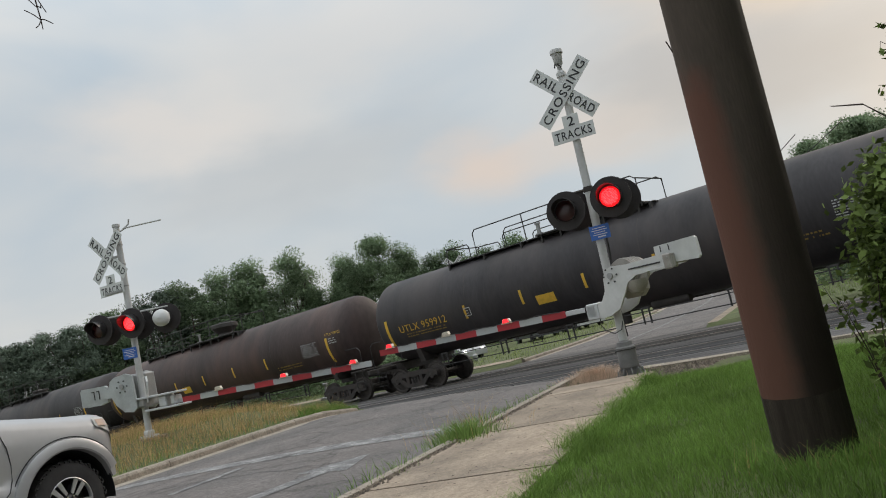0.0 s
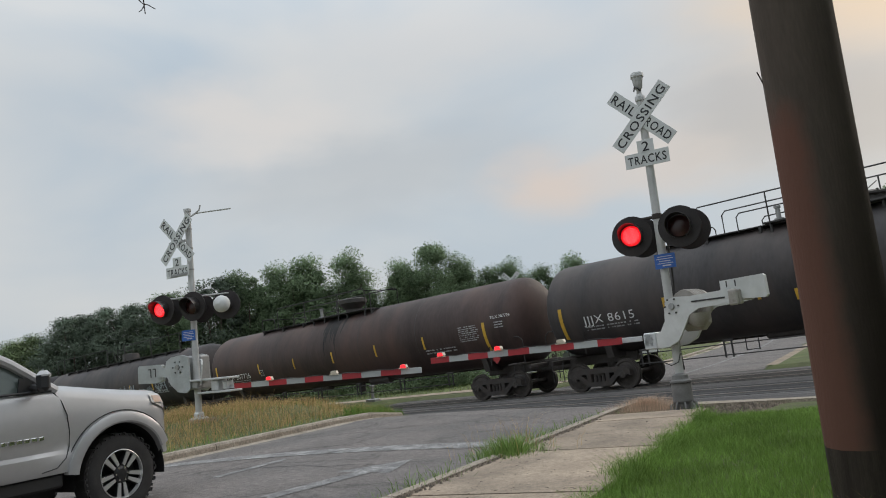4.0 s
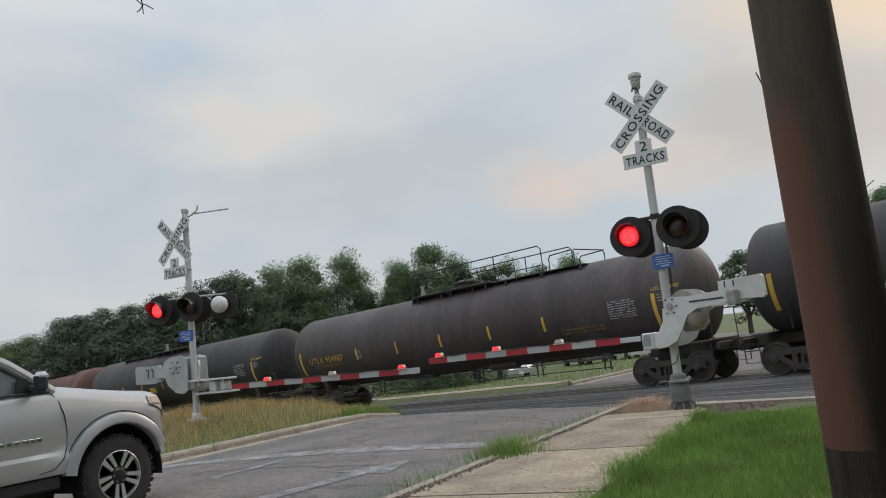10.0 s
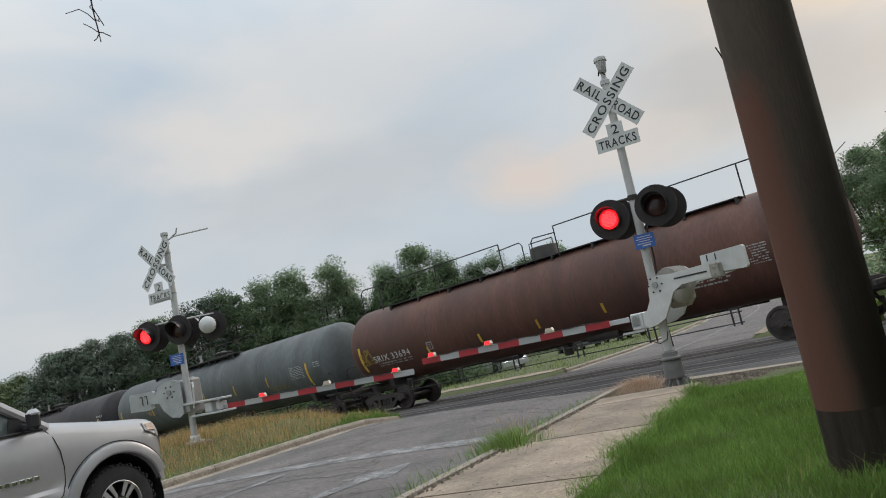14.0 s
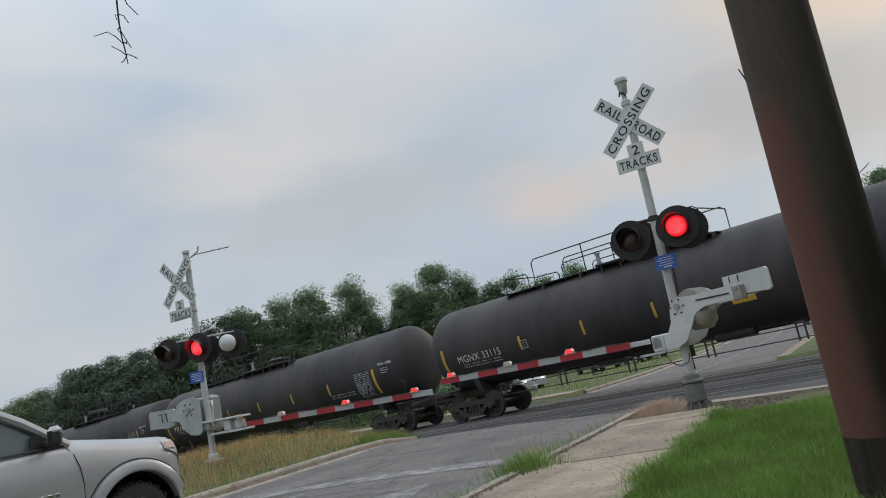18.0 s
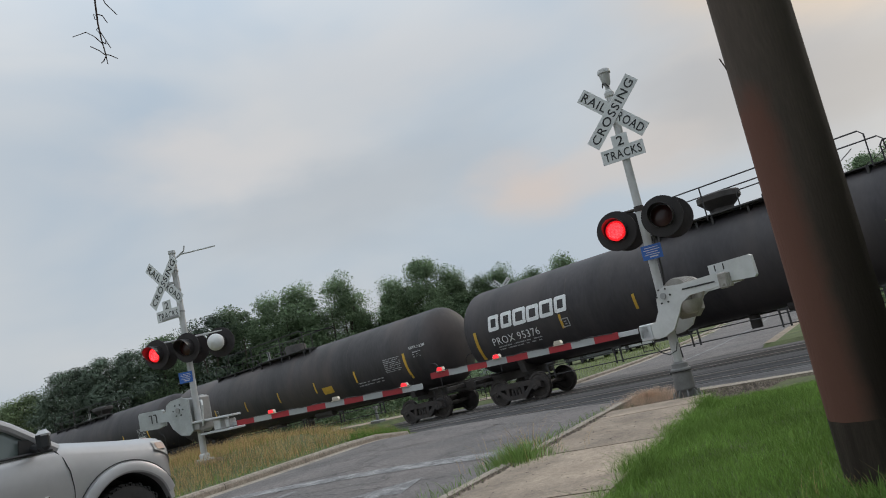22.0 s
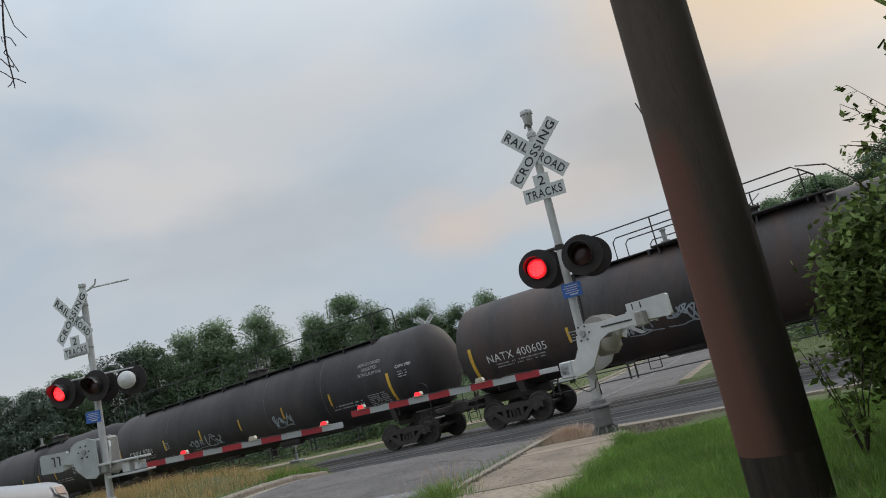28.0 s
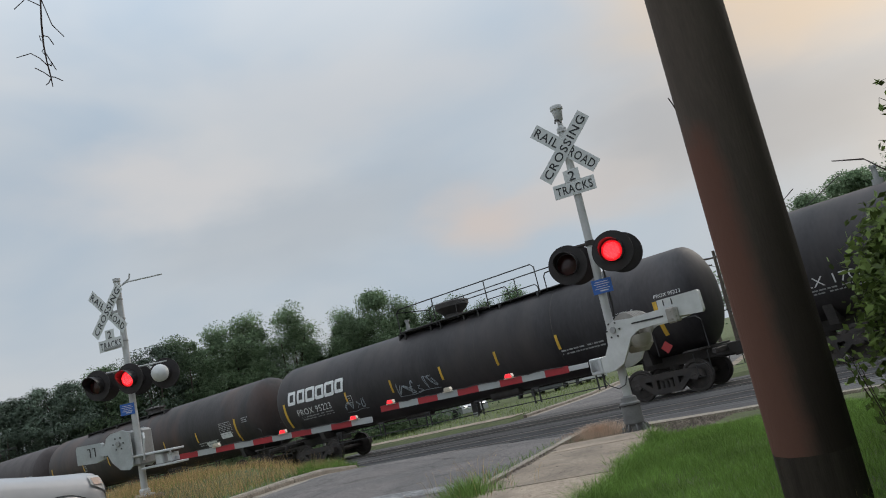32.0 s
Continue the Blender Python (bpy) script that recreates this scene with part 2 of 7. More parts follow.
M["concrete"] = material("concrete", (0.350, 0.276, 0.208), 0.9, vary=0.18, scale=1.6, bump=0.6, bump_scale=40,
                         stain=(0.16, 0.132, 0.105), stain_scale=1.3, stain_amount=0.7, piece=0.10, speckle=0.25)
M["kerb"] = material("kerb", (0.39, 0.33, 0.265), 0.9, vary=0.25, scale=3.0, bump=0.7, bump_scale=30,
                     stain=(0.12, 0.10, 0.08), stain_scale=3.0, stain_amount=0.75, speckle=0.35)
M["soil"] = material("soil", (0.105, 0.120, 0.048), 0.95, vary=0.3, scale=1.5, bump=0.6, bump_scale=30,
                     stain=(0.09, 0.12, 0.035), stain_scale=0.5, stain_amount=0.8)
M["gravel"] = material("gravel", (0.175, 0.14, 0.11), 0.95, island=0.4, vary=0.15)
M["grass"] = material("grass", (0.178, 0.288, 0.068), 0.75, vary=0.28, scale=1.3, island=0.26, spec=0.12)
M["dry_grass"] = material("dry_grass", (0.50, 0.345, 0.17), 0.85, island=0.35, spec=0.1)
M["verge_grass"] = material("verge_grass", (0.15, 0.25, 0.06), 0.8, island=0.4, spec=0.1)
M["far_grass"] = material("far_grass", (0.25, 0.30, 0.115), 0.8, island=0.35, spec=0.1)
M["tuft_grass"] = material("tuft_grass", (0.20, 0.31, 0.09), 0.8, island=0.35, spec=0.1)
M["brown_weed"] = material("brown_weed", (0.66, 0.49, 0.37), 0.9, island=0.3, spec=0.1)
M["leaf"] = material("leaf", (0.186, 0.252, 0.145), 0.85, vary=0.30, scale=0.6, island=0.2, piece=0.2, spec=0.08)
M["leaf_dark"] = material("leaf_dark", (0.140, 0.178, 0.132), 0.85, vary=0.30, scale=0.6, island=0.2, piece=0.2, spec=0.08)
M["leaf_pale"] = material("leaf_pale", (0.19, 0.245, 0.125), 0.85, vary=0.30, scale=0.6, island=0.2, piece=0.15, spec=0.08)
M["leaf_near"] = material("leaf_near", (0.150, 0.208, 0.055), 0.6, island=0.5, spec=0.2)


def see_through(m, amount):
    """Lets part of the light through thin leaves."""
    n, l = m.node_tree.nodes, m.node_tree.links
    p = n["Principled BSDF"]
    tr = n.new("ShaderNodeBsdfTranslucent")
    l.new(p.inputs["Base Color"].links[0].from_socket, tr.inputs["Color"])
    mx = n.new("ShaderNodeMixShader")
    mx.inputs[0].default_value = amount
    l.new(p.outputs[0], mx.inputs[1])
    l.new(tr.outputs[0], mx.inputs[2])
    l.new(mx.outputs[0], n["Material Output"].inputs["Surface"])


for key in ("grass", "verge_grass", "far_grass", "tuft_grass", "dry_grass", "leaf_near"):
    see_through(M[key], 0.25)
see_through(M["leaf"], 0.4)
M["bark"] = material("bark", (0.09, 0.07, 0.055), 0.9, vary=0.3, scale=6, bump=0.6, bump_scale=25)
M["twig"] = material("twig", (0.06, 0.04, 0.035), 0.9, vary=0.2)
M["pole_wood"] = material("pole_wood", (0.096, 0.076, 0.063), 0.85, spec=0.15, vary=0.16, scale=2.2, bump=0.25, bump_scale=25,
                          stain=(0.095, 0.070, 0.056), stain_scale=0.7, stain_amount=0.5, stretch=(3, 3, 0.5))


def side_tint(m, tint, edge, soft, top, fade, sign=1.0):
    """Paints one side of the pole as lit or shaded, with a ragged edge, below the height top."""
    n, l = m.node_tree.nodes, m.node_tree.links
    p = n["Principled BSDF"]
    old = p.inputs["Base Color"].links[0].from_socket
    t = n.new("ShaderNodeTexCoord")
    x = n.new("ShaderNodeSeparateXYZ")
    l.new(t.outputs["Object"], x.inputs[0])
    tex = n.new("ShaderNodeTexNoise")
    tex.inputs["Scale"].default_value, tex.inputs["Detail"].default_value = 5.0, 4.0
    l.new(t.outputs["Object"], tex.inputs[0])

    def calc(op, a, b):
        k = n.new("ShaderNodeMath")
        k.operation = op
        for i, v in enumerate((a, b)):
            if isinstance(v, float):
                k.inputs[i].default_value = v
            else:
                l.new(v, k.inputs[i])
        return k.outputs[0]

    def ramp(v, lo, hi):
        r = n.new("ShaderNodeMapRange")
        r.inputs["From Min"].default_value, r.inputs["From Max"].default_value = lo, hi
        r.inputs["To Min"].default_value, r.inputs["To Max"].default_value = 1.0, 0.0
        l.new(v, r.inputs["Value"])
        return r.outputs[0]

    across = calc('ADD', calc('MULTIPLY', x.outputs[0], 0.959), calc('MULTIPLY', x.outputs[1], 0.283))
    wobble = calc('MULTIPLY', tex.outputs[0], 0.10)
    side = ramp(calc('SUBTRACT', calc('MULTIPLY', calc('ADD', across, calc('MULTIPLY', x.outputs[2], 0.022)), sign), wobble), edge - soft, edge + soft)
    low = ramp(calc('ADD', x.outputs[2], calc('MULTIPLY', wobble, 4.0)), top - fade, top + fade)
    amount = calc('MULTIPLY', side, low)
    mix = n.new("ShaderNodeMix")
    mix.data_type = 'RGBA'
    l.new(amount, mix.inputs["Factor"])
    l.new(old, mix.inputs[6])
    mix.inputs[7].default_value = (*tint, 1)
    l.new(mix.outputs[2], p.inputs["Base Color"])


side_tint(M["pole_wood"], (0.036, 0.027, 0.022), -0.04, 0.09, 1.65, 0.75, -1.0)          # shade painted down the side turned from the light
side_tint(M["pole_wood"], (0.145, 0.072, 0.054), -0.045, 0.05, 2.55, 0.10)                 # reddish wood, tinted only along the lit side
M["pole_tar"] = material("pole_tar", (0.046, 0.036, 0.029), 0.8, spec=0.15, vary=0.3, scale=3, bump=0.4, bump_scale=25, stretch=(6, 6, 0.5))
M["mast_paint"] = material("mast_paint", (0.50, 0.50, 0.49), 0.55, vary=0.08, scale=3, stain=(0.27, 0.25, 0.23), stain_scale=2.5, stain_amount=0.5)
M["white_paint"] = material("white_paint", (0.62, 0.62, 0.61), 0.5, vary=0.06, scale=2, stain=(0.36, 0.36, 0.35), stain_scale=2.2, stain_amount=0.5)
M["sign_white"] = material("sign_white", (0.62, 0.63, 0.62), 0.5, vary=0.05, scale=3, stain=(0.42, 0.42, 0.41), stain_scale=3, stain_amount=0.4)
M["sign_black"] = material("sign_black", (0.02, 0.02, 0.022), 0.5)
M["sign_blue"] = material("sign_blue", (0.03, 0.12, 0.42), 0.5, vary=0.1)
M["lamp_black"] = material("lamp_black", (0.036, 0.031, 0.031), 0.6, vary=0.2, spec=0.25)
M["hood_black"] = material("hood_black", (0.030, 0.027, 0.027), 0.32, spec=0.6)
M["gate_glow"] = material("gate_glow", (0.6, 0.02, 0.03), 0.3, emit=(1.0, 0.02, 0.03), strength=1.6)
M["lens_dark"] = material("lens_dark", (0.035, 0.008, 0.008), 0.25)
M["lens_glow"] = material("lens_glow", (0.6, 0.02, 0.03), 0.3, emit=(1.0, 0.012, 0.022), strength=0.62)
M["led_glow"] = material("led_glow", (0.9, 0.3, 0.3), 0.3, emit=(1.0, 0.030, 0.040), strength=4.2)
M["lens_amber"] = material("lens_amber", (0.58, 0.52, 0.42), 0.35)
M["galv"] = material("galv", (0.33, 0.33, 0.325), 0.45, metal=0.6, vary=0.12, scale=3, stain=(0.25, 0.25, 0.24), stain_scale=2, stain_amount=0.5)
M["aluminium"] = material("aluminium", (0.55, 0.56, 0.57), 0.5, metal=0.3, vary=0.1, scale=3, stain=(0.34, 0.34, 0.34), stain_scale=2, stain_amount=0.4)
M["red_band"] = material("red_band", (0.36, 0.022, 0.03), 0.45, vary=0.1, piece=0.1)
M["white_band"] = material("white_band", (0.38, 0.395, 0.39), 0.45, vary=0.08, piece=0.08)
M["road_paint"] = material("road_paint", (0.27, 0.265, 0.26), 0.85, vary=0.25, scale=5, bump=0.3, stain=(0.17, 0.166, 0.166), stain_scale=4.0, stain_amount=1.0, stain_from=0.40, stain_to=0.60, speckle=0.5)
M["steel_rail"] = material("steel_rail", (0.30, 0.25, 0.22), 0.35, metal=0.6, vary=0.25)
M["mech_grey"] = material("mech_grey", (0.40, 0.42, 0.42), 0.5, vary=0.1, scale=3, stain=(0.25, 0.25, 0.245), stain_scale=4, stain_amount=0.6)
M["cast_grey"] = material("cast_grey", (0.19, 0.185, 0.18), 0.7, vary=0.2, scale=5, bump=0.3, bump_scale=30, stain=(0.12, 0.105, 0.095), stain_scale=3, stain_amount=0.6)
M["timber"] = material("timber", (0.06, 0.045, 0.038), 0.9, vary=0.3, scale=4, bump=0.5, bump_scale=30, piece=0.25)
M["bogie"] = material("bogie", (0.042, 0.036, 0.033), 0.8, vary=0.3, scale=4, stain=(0.055, 0.038, 0.029), stain_scale=3, stain_amount=0.6)
M["wheel"] = material("wheel", (0.066, 0.056, 0.051), 0.6, metal=0.3, vary=0.3, scale=5)
M["underframe"] = material("underframe", (0.054, 0.047, 0.044), 0.7, vary=0.3, scale=3, stain=(0.05, 0.035, 0.028), stain_scale=2, stain_amount=0.5)
M["seam_pale"] = material("seam_pale", (0.105, 0.095, 0.088), 0.7, vary=0.4, scale=3)
M["rail_black"] = material("rail_black", (0.036, 0.033, 0.032), 0.6, vary=0.2)
M["mark_white"] = material("mark_white", (0.74, 0.74, 0.73), 0.6, vary=0.12, scale=8)
M["spill"] = material("spill", (0.023, 0.021, 0.021), 0.6, vary=0.25, scale=2.5, spec=0.25)
M["mark_grey"] = material("mark_grey", (0.42, 0.42, 0.42), 0.6, vary=0.2, scale=8)
M["mark_yellow"] = material("mark_yellow", (0.64, 0.38, 0.05), 0.5, vary=0.12, scale=8, piece=0.12)
M["mark_dim"] = material("mark_dim", (0.26, 0.17, 0.04), 0.6, vary=0.3, scale=8)
M["graffiti"] = material("graffiti", (0.36, 0.40, 0.43), 0.6, vary=0.2)
M["graffiti_cyan"] = material("graffiti_cyan", (0.10, 0.36, 0.42), 0.6, vary=0.2)
M["placard_red"] = material("placard_red", (0.35, 0.03, 0.03), 0.6)
M["glass_dark"] = material("glass_dark", (0.115, 0.138, 0.130), 0.06, spec=0.6)
M["tyre"] = material("tyre", (0.034, 0.032, 0.032), 0.85, vary=0.2, scale=8)
M["rim_dark"] = material("rim_dark", (0.02, 0.02, 0.021), 0.35)
M["rim_bright"] = material("rim_bright", (0.62, 0.62, 0.62), 0.28, metal=0.6)
M["trim_black"] = material("trim_black", (0.024, 0.024, 0.025), 0.55)
M["chrome"] = material("chrome", (0.7, 0.7, 0.7), 0.15, metal=1.0)
M["headlight"] = material("headlight", (0.62, 0.60, 0.57), 0.10, spec=0.7)
M["headlight_on"] = material("headlight_on", (0.9, 0.9, 0.88), 0.2, emit=(1.0, 0.98, 0.92), strength=2.4)
M["tan_cast"] = material("tan_cast", (0.34, 0.315, 0.285), 0.6, vary=0.15, scale=4, stain=(0.22, 0.19, 0.165), stain_scale=3, stain_amount=0.6)
M["indicator"] = material("indicator", (0.50, 0.34, 0.25), 0.2)


def car_paint(name, color):
    m = material(name, color, 0.38, metal=0.35, vary=0.05, scale=1.2, spec=0.5)
    m.node_tree.nodes["Principled BSDF"].inputs["Coat Weight"].default_value = 0.6
    m.node_tree.nodes["Principled BSDF"].inputs["Coat Roughness"].default_value = 0.08
    return m


M["silver_paint"] = car_paint("silver_paint", (0.435, 0.43, 0.435))
M["paint_grey"] = car_paint("paint_grey", (0.12, 0.125, 0.13))
M["paint_white"] = car_paint("paint_white", (0.6, 0.6, 0.6))
TANKS = {"black": ((0.0415, 0.0372, 0.0395), (0.077, 0.0645, 0.062)), "brown_black": ((0.060, 0.041, 0.038), (0.112, 0.065, 0.053)),
         "grey_blue": ((0.050, 0.0450, 0.046), (0.096, 0.075, 0.068)), "brown": ((0.124, 0.057, 0.042), (0.068, 0.042, 0.035)),
         "silver": ((0.119, 0.130, 0.131), (0.088, 0.090, 0.089)), "grey": ((0.079, 0.065, 0.064), (0.056, 0.043, 0.041)),
         "rust": ((0.050, 0.044, 0.044), (0.104, 0.064, 0.052))}
for key, (base, dirt) in TANKS.items():
    M["tank_" + key] = material("tank_" + key, base, 0.55, vary=0.30, scale=1.1, stain=dirt, stain_scale=0.8, stain_amount=0.85,
                                bump=0.05, bump_scale=9, stretch=(1.0, 0.5, 0.30), spec=0.30)


# ---- mesh building ----
class Shape:
    """Collects faces; each call adds one solid."""

    def __init__(self):
        self.v, self.f = [], []

    def add(self, verts, faces, m=None):
        o = len(self.v)
        self.v += [tuple(m @ Vector(p)) for p in verts] if m is not None else [tuple(p) for p in verts]
        self.f += [tuple(i + o for i in f) for f in faces]
        return self

    def box(self, c, s, bevel=0.0, m=None):
        """A box about c with the sizes s, its edges chamfered."""
        hx, hy, hz = s[0] / 2, s[1] / 2, s[2] / 2
        b = min(bevel, hx * 0.9, hy * 0.9, hz * 0.9)
        if b <= 0:
            vs = [(c[0] + i * hx, c[1] + j * hy, c[2] + k * hz) for i in (-1, 1) for j in (-1, 1) for k in (-1, 1)]
            return self.add(vs, [(0, 1, 3, 2), (4, 6, 7, 5), (0, 4, 5, 1), (2, 3, 7, 6), (0, 2, 6, 4), (1, 5, 7, 3)], m)
        vs, idx = [], {}
        for i in (-1, 1):
            for j in (-1, 1):
                for k in (-1, 1):
                    for a in range(3):
                        p = [i * (hx - b), j * (hy - b), k * (hz - b)]
                        p[a] = (i, j, k)[a] * (hx, hy, hz)[a]
                        idx[i, j, k, a] = len(vs)
                        vs.append((c[0] + p[0], c[1] + p[1], c[2] + p[2]))
        fs = []
        for a in range(3):
            u, w = (a + 1) % 3, (a + 2) % 3
            for s0 in (-1, 1):
                q = []
                for su, sw in ((-1, -1), (1, -1), (1, 1), (-1, 1)):
                    k = [0, 0, 0]
                    k[a], k[u], k[w] = s0, su, sw
                    q.append(idx[k[0], k[1], k[2], a])
                fs.append(tuple(q) if s0 > 0 else tuple(q[::-1]))
            for su in (-1, 1):
                for sw in (-1, 1):
                    k0, k1 = [0, 0, 0], [0, 0, 0]
                    k0[a], k0[u], k0[w] = -1, su, sw
                    k1[a], k1[u], k1[w] = 1, su, sw
                    q = (idx[(*k0, u)], idx[(*k1, u)], idx[(*k1, w)], idx[(*k0, w)])
                    fs.append(q if su * sw < 0 else q[::-1])
        for i in (-1, 1):
            for j in (-1, 1):
                for k in (-1, 1):
                    q = (idx[i, j, k, 0], idx[i, j, k, 1], idx[i, j, k, 2])
                    fs.append(q if i * j * k > 0 else q[::-1])
        return self.add(vs, fs, m)

    def lathe(self, profile, n=24, m=None, cap=True):
        """Turns (r, z) rows about z."""
        vs, fs = [], []
        for r, z in profile:
            vs += [(r * math.cos(2 * math.pi * i / n), r * math.sin(2 * math.pi * i / n), z) for i in range(n)]
        for k in range(len(profile) - 1):
            for i in range(n):
                j = (i + 1) % n
                fs.append((k * n + i, k * n + j, (k + 1) * n + j, (k + 1) * n + i))
        if cap:
            fs.append(tuple(range(n))[::-1])
            fs.append(tuple(range((len(profile) - 1) * n, len(profile) * n)))
        return self.add(vs, fs, m)

    def cyl(self, p0, p1, r0, r1=None, n=12):
        p0, p1 = Vector(p0), Vector(p1)
        d = p1 - p0
        m = Matrix.Translation(p0) @ d.to_track_quat('Z', 'Y').to_matrix().to_4x4()
        return self.lathe([(r0, 0), (r0 if r1 is None else r1, d.length)], n, m)

    def tube(self, pts, r, n=8):
        """A round bar along points."""
        pts = [Vector(p) for p in pts]
        vs, fs = [], []
        for k, p in enumerate(pts):
            d = (pts[min(k + 1, len(pts) - 1)] - pts[max(k - 1, 0)]).normalized()
            q = d.to_track_quat('Z', 'Y').to_matrix()
            rr = r[k] if isinstance(r, (list, tuple)) else r
            vs += [tuple(p + q @ Vector((rr * math.cos(2 * math.pi * i / n), rr * math.sin(2 * math.pi * i / n), 0))) for i in range(n)]
        for k in range(len(pts) - 1):
            for i in range(n):
                j = (i + 1) % n
                fs.append((k * n + i, k * n + j, (k + 1) * n + j, (k + 1) * n + i))
        fs += [tuple(range(n))[::-1], tuple(range((len(pts) - 1) * n, len(pts) * n))]
        return self.add(vs, fs)

    def plate(self, outline, y0, y1, m=None):
        """An outline of (x, z) rows given depth from y0 to y1."""
        n = len(outline)
        vs = [(x, y0, z) for x, z in outline] + [(x, y1, z) for x, z in outline]
        fs = [tuple(range(n)), tuple(range(n, 2 * n))[::-1]]
        fs += [(i, i + n, (i + 1) % n + n, (i + 1) % n) for i in range(n)]
        return self.add(vs, fs, m)

    def data(self, name, mat, sharp=35):
        me = bpy.data.meshes.new(name)
        me.from_pydata(self.v, [], self.f)
        bm = bmesh.new()
        bm.from_mesh(me)
        bmesh.ops.recalc_face_normals(bm, faces=bm.faces)
        bm.to_mesh(me)
        bm.free()
        me.materials.append(mat)
        if sharp:
            me.polygons.foreach_set("use_smooth", [True] * len(me.polygons))
            me.set_sharp_from_angle(angle=radians(sharp))
        return me


def part(name, shape, mat, parent=None, label="", m=None, sharp=35):
    """One mesh object under a thing or a part. shape: a Shape, or mesh data to share."""
    me = shape if isinstance(shape, bpy.types.Mesh) else shape.data(name, mat, sharp)
    ob = new(name, me)
    if parent is not None:
        ob.parent = parent
    if m is not None:
        ob.matrix_basis = m
    if label:
        ob["label"] = label
    return ob


def thing(name, m=None, label="", category="", group="", kind=""):
    ob = new(name)
    if m is not None:
        ob.matrix_basis = m
    return tagged(ob, label, category, group, kind)


def text_shape(words, height, spread=1.0, thick=0.0):
    """Lettering in the built-in font as a flat shape in x and z, centred on x, with z from 0."""
    cu = bpy.data.curves.new("lettering", 'FONT')
    cu.body, cu.size, cu.align_x, cu.space_character = words, height / 0.72, 'CENTER', spread
    cu.resolution_u = 3
    cu.offset = thick
    ob = bpy.data.objects.new("lettering", cu)
    me = bpy.data.meshes.new_from_object(ob)
    s = Shape()
    s.v = [(v.co.x, 0.0, v.co.y) for v in me.vertices]
    s.f = [tuple(p.vertices) for p in me.polygons]
    bpy.data.objects.remove(ob)
    bpy.data.curves.remove(cu)
    bpy.data.meshes.remove(me)
    return s


def scattered(name, count, area, height, width, mat, rng, lean=0.35, blades=3, z=None, keep=None):
    """Blades of grass as one stuff mesh: tapered three-point blades standing on the ground."""
    x = rng.uniform(area[0], area[1], count)
    y = rng.uniform(area[2], area[3], count)
    if keep is not None:
        ok = np.array([keep(a, b) for a, b in zip(x, y)])
        x, y = x[ok], y[ok]
    n = len(x)
    base = np.array([z(a, b) for a, b in zip(x, y)])
    h = height * rng.uniform(0.45, 1.25, n) * (0.85 + 0.30 * np.sin(3.1 * x + 1.7 * y) * np.sin(2.3 * y - 1.1 * x) + 0.22 * np.sin(8.7 * x + 1) * np.sin(7.9 * y))
    a = rng.uniform(0, 2 * np.pi, n)
    b = rng.uniform(0, 2 * np.pi, n)
    ln = h * rng.uniform(0.05, lean * 2, n)
    w = width * rng.uniform(0.6, 1.3, n)
    p0 = np.stack([x - w * np.cos(a), y - w * np.sin(a), base], 1)
    p1 = np.stack([x + w * np.cos(a), y + w * np.sin(a), base], 1)
    mid = np.stack([x + 0.35 * ln * np.cos(b), y + 0.35 * ln * np.sin(b), base + 0.6 * h], 1)
    m0 = mid - 0.6 * w[:, None] * np.stack([np.cos(a), np.sin(a), 0 * a], 1)
    m1 = mid + 0.6 * w[:, None] * np.stack([np.cos(a), np.sin(a), 0 * a], 1)
    tip = np.stack([x + ln * np.cos(b), y + ln * np.sin(b), base + h], 1)
    v = np.stack([p0, p1, m1, m0, tip], 1).reshape(-1, 3)
    i = np.arange(n)[:, None] * 5
    quads = np.concatenate([i, i + 1, i + 2, i + 3], 1)
    tris = np.concatenate([i + 3, i + 2, i + 4], 1)
    me = bpy.data.meshes.new(name)
    me.from_pydata(v.tolist(), [], quads.tolist() + tris.tolist())
    me.materials.append(mat)
    return new(name, me)


# ---- ground, road, tracks ----
def far_r(y):
    """The far road's right edge, which bends away to the left."""
    return -9.6 - 0.245 * (y - 22.6) - 0.0035 * max(y - 40, 0) ** 2


def far_l(y):
    return far_r(y) - 6.6 - 1.5 * max(0, 1 - (y - 24) / 8)


def on_road(x, y):
    if y < 15.5:
        return kerb_l(y) - 0.1 < x < kerb_r(y) + 0.1
    if y < 26.0:
        return -27 < x < -3.0
    return far_l(y) - 0.1 < x < far_r(y) + 0.1 and y < 130


def ground_z(x, y):
    z = gz(x, y)
    if on_road(x, y):
        return z - 0.10
    if 15.5 <= y < 26.0:
        return z - 0.22
    if y < 15.5:
        if x < kerb_l(y):
            return z + 0.10 + 0.33 * smooth(0.2, 2.6, kerb_l(y) - x) * (1 - smooth(11, 14, y))
        return z + (0.07 + 0.06 * smooth(1.8, 4.0, x - kerb_r(y))) * (1 - 0.9 * smooth(8.9, 10.4, y))
    return z + 0.10


def axis_steps(parts):
    out = []
    for a, b, s in parts:
        out += list(np.arange(a, b, s))
    return out + [parts[-1][1]]


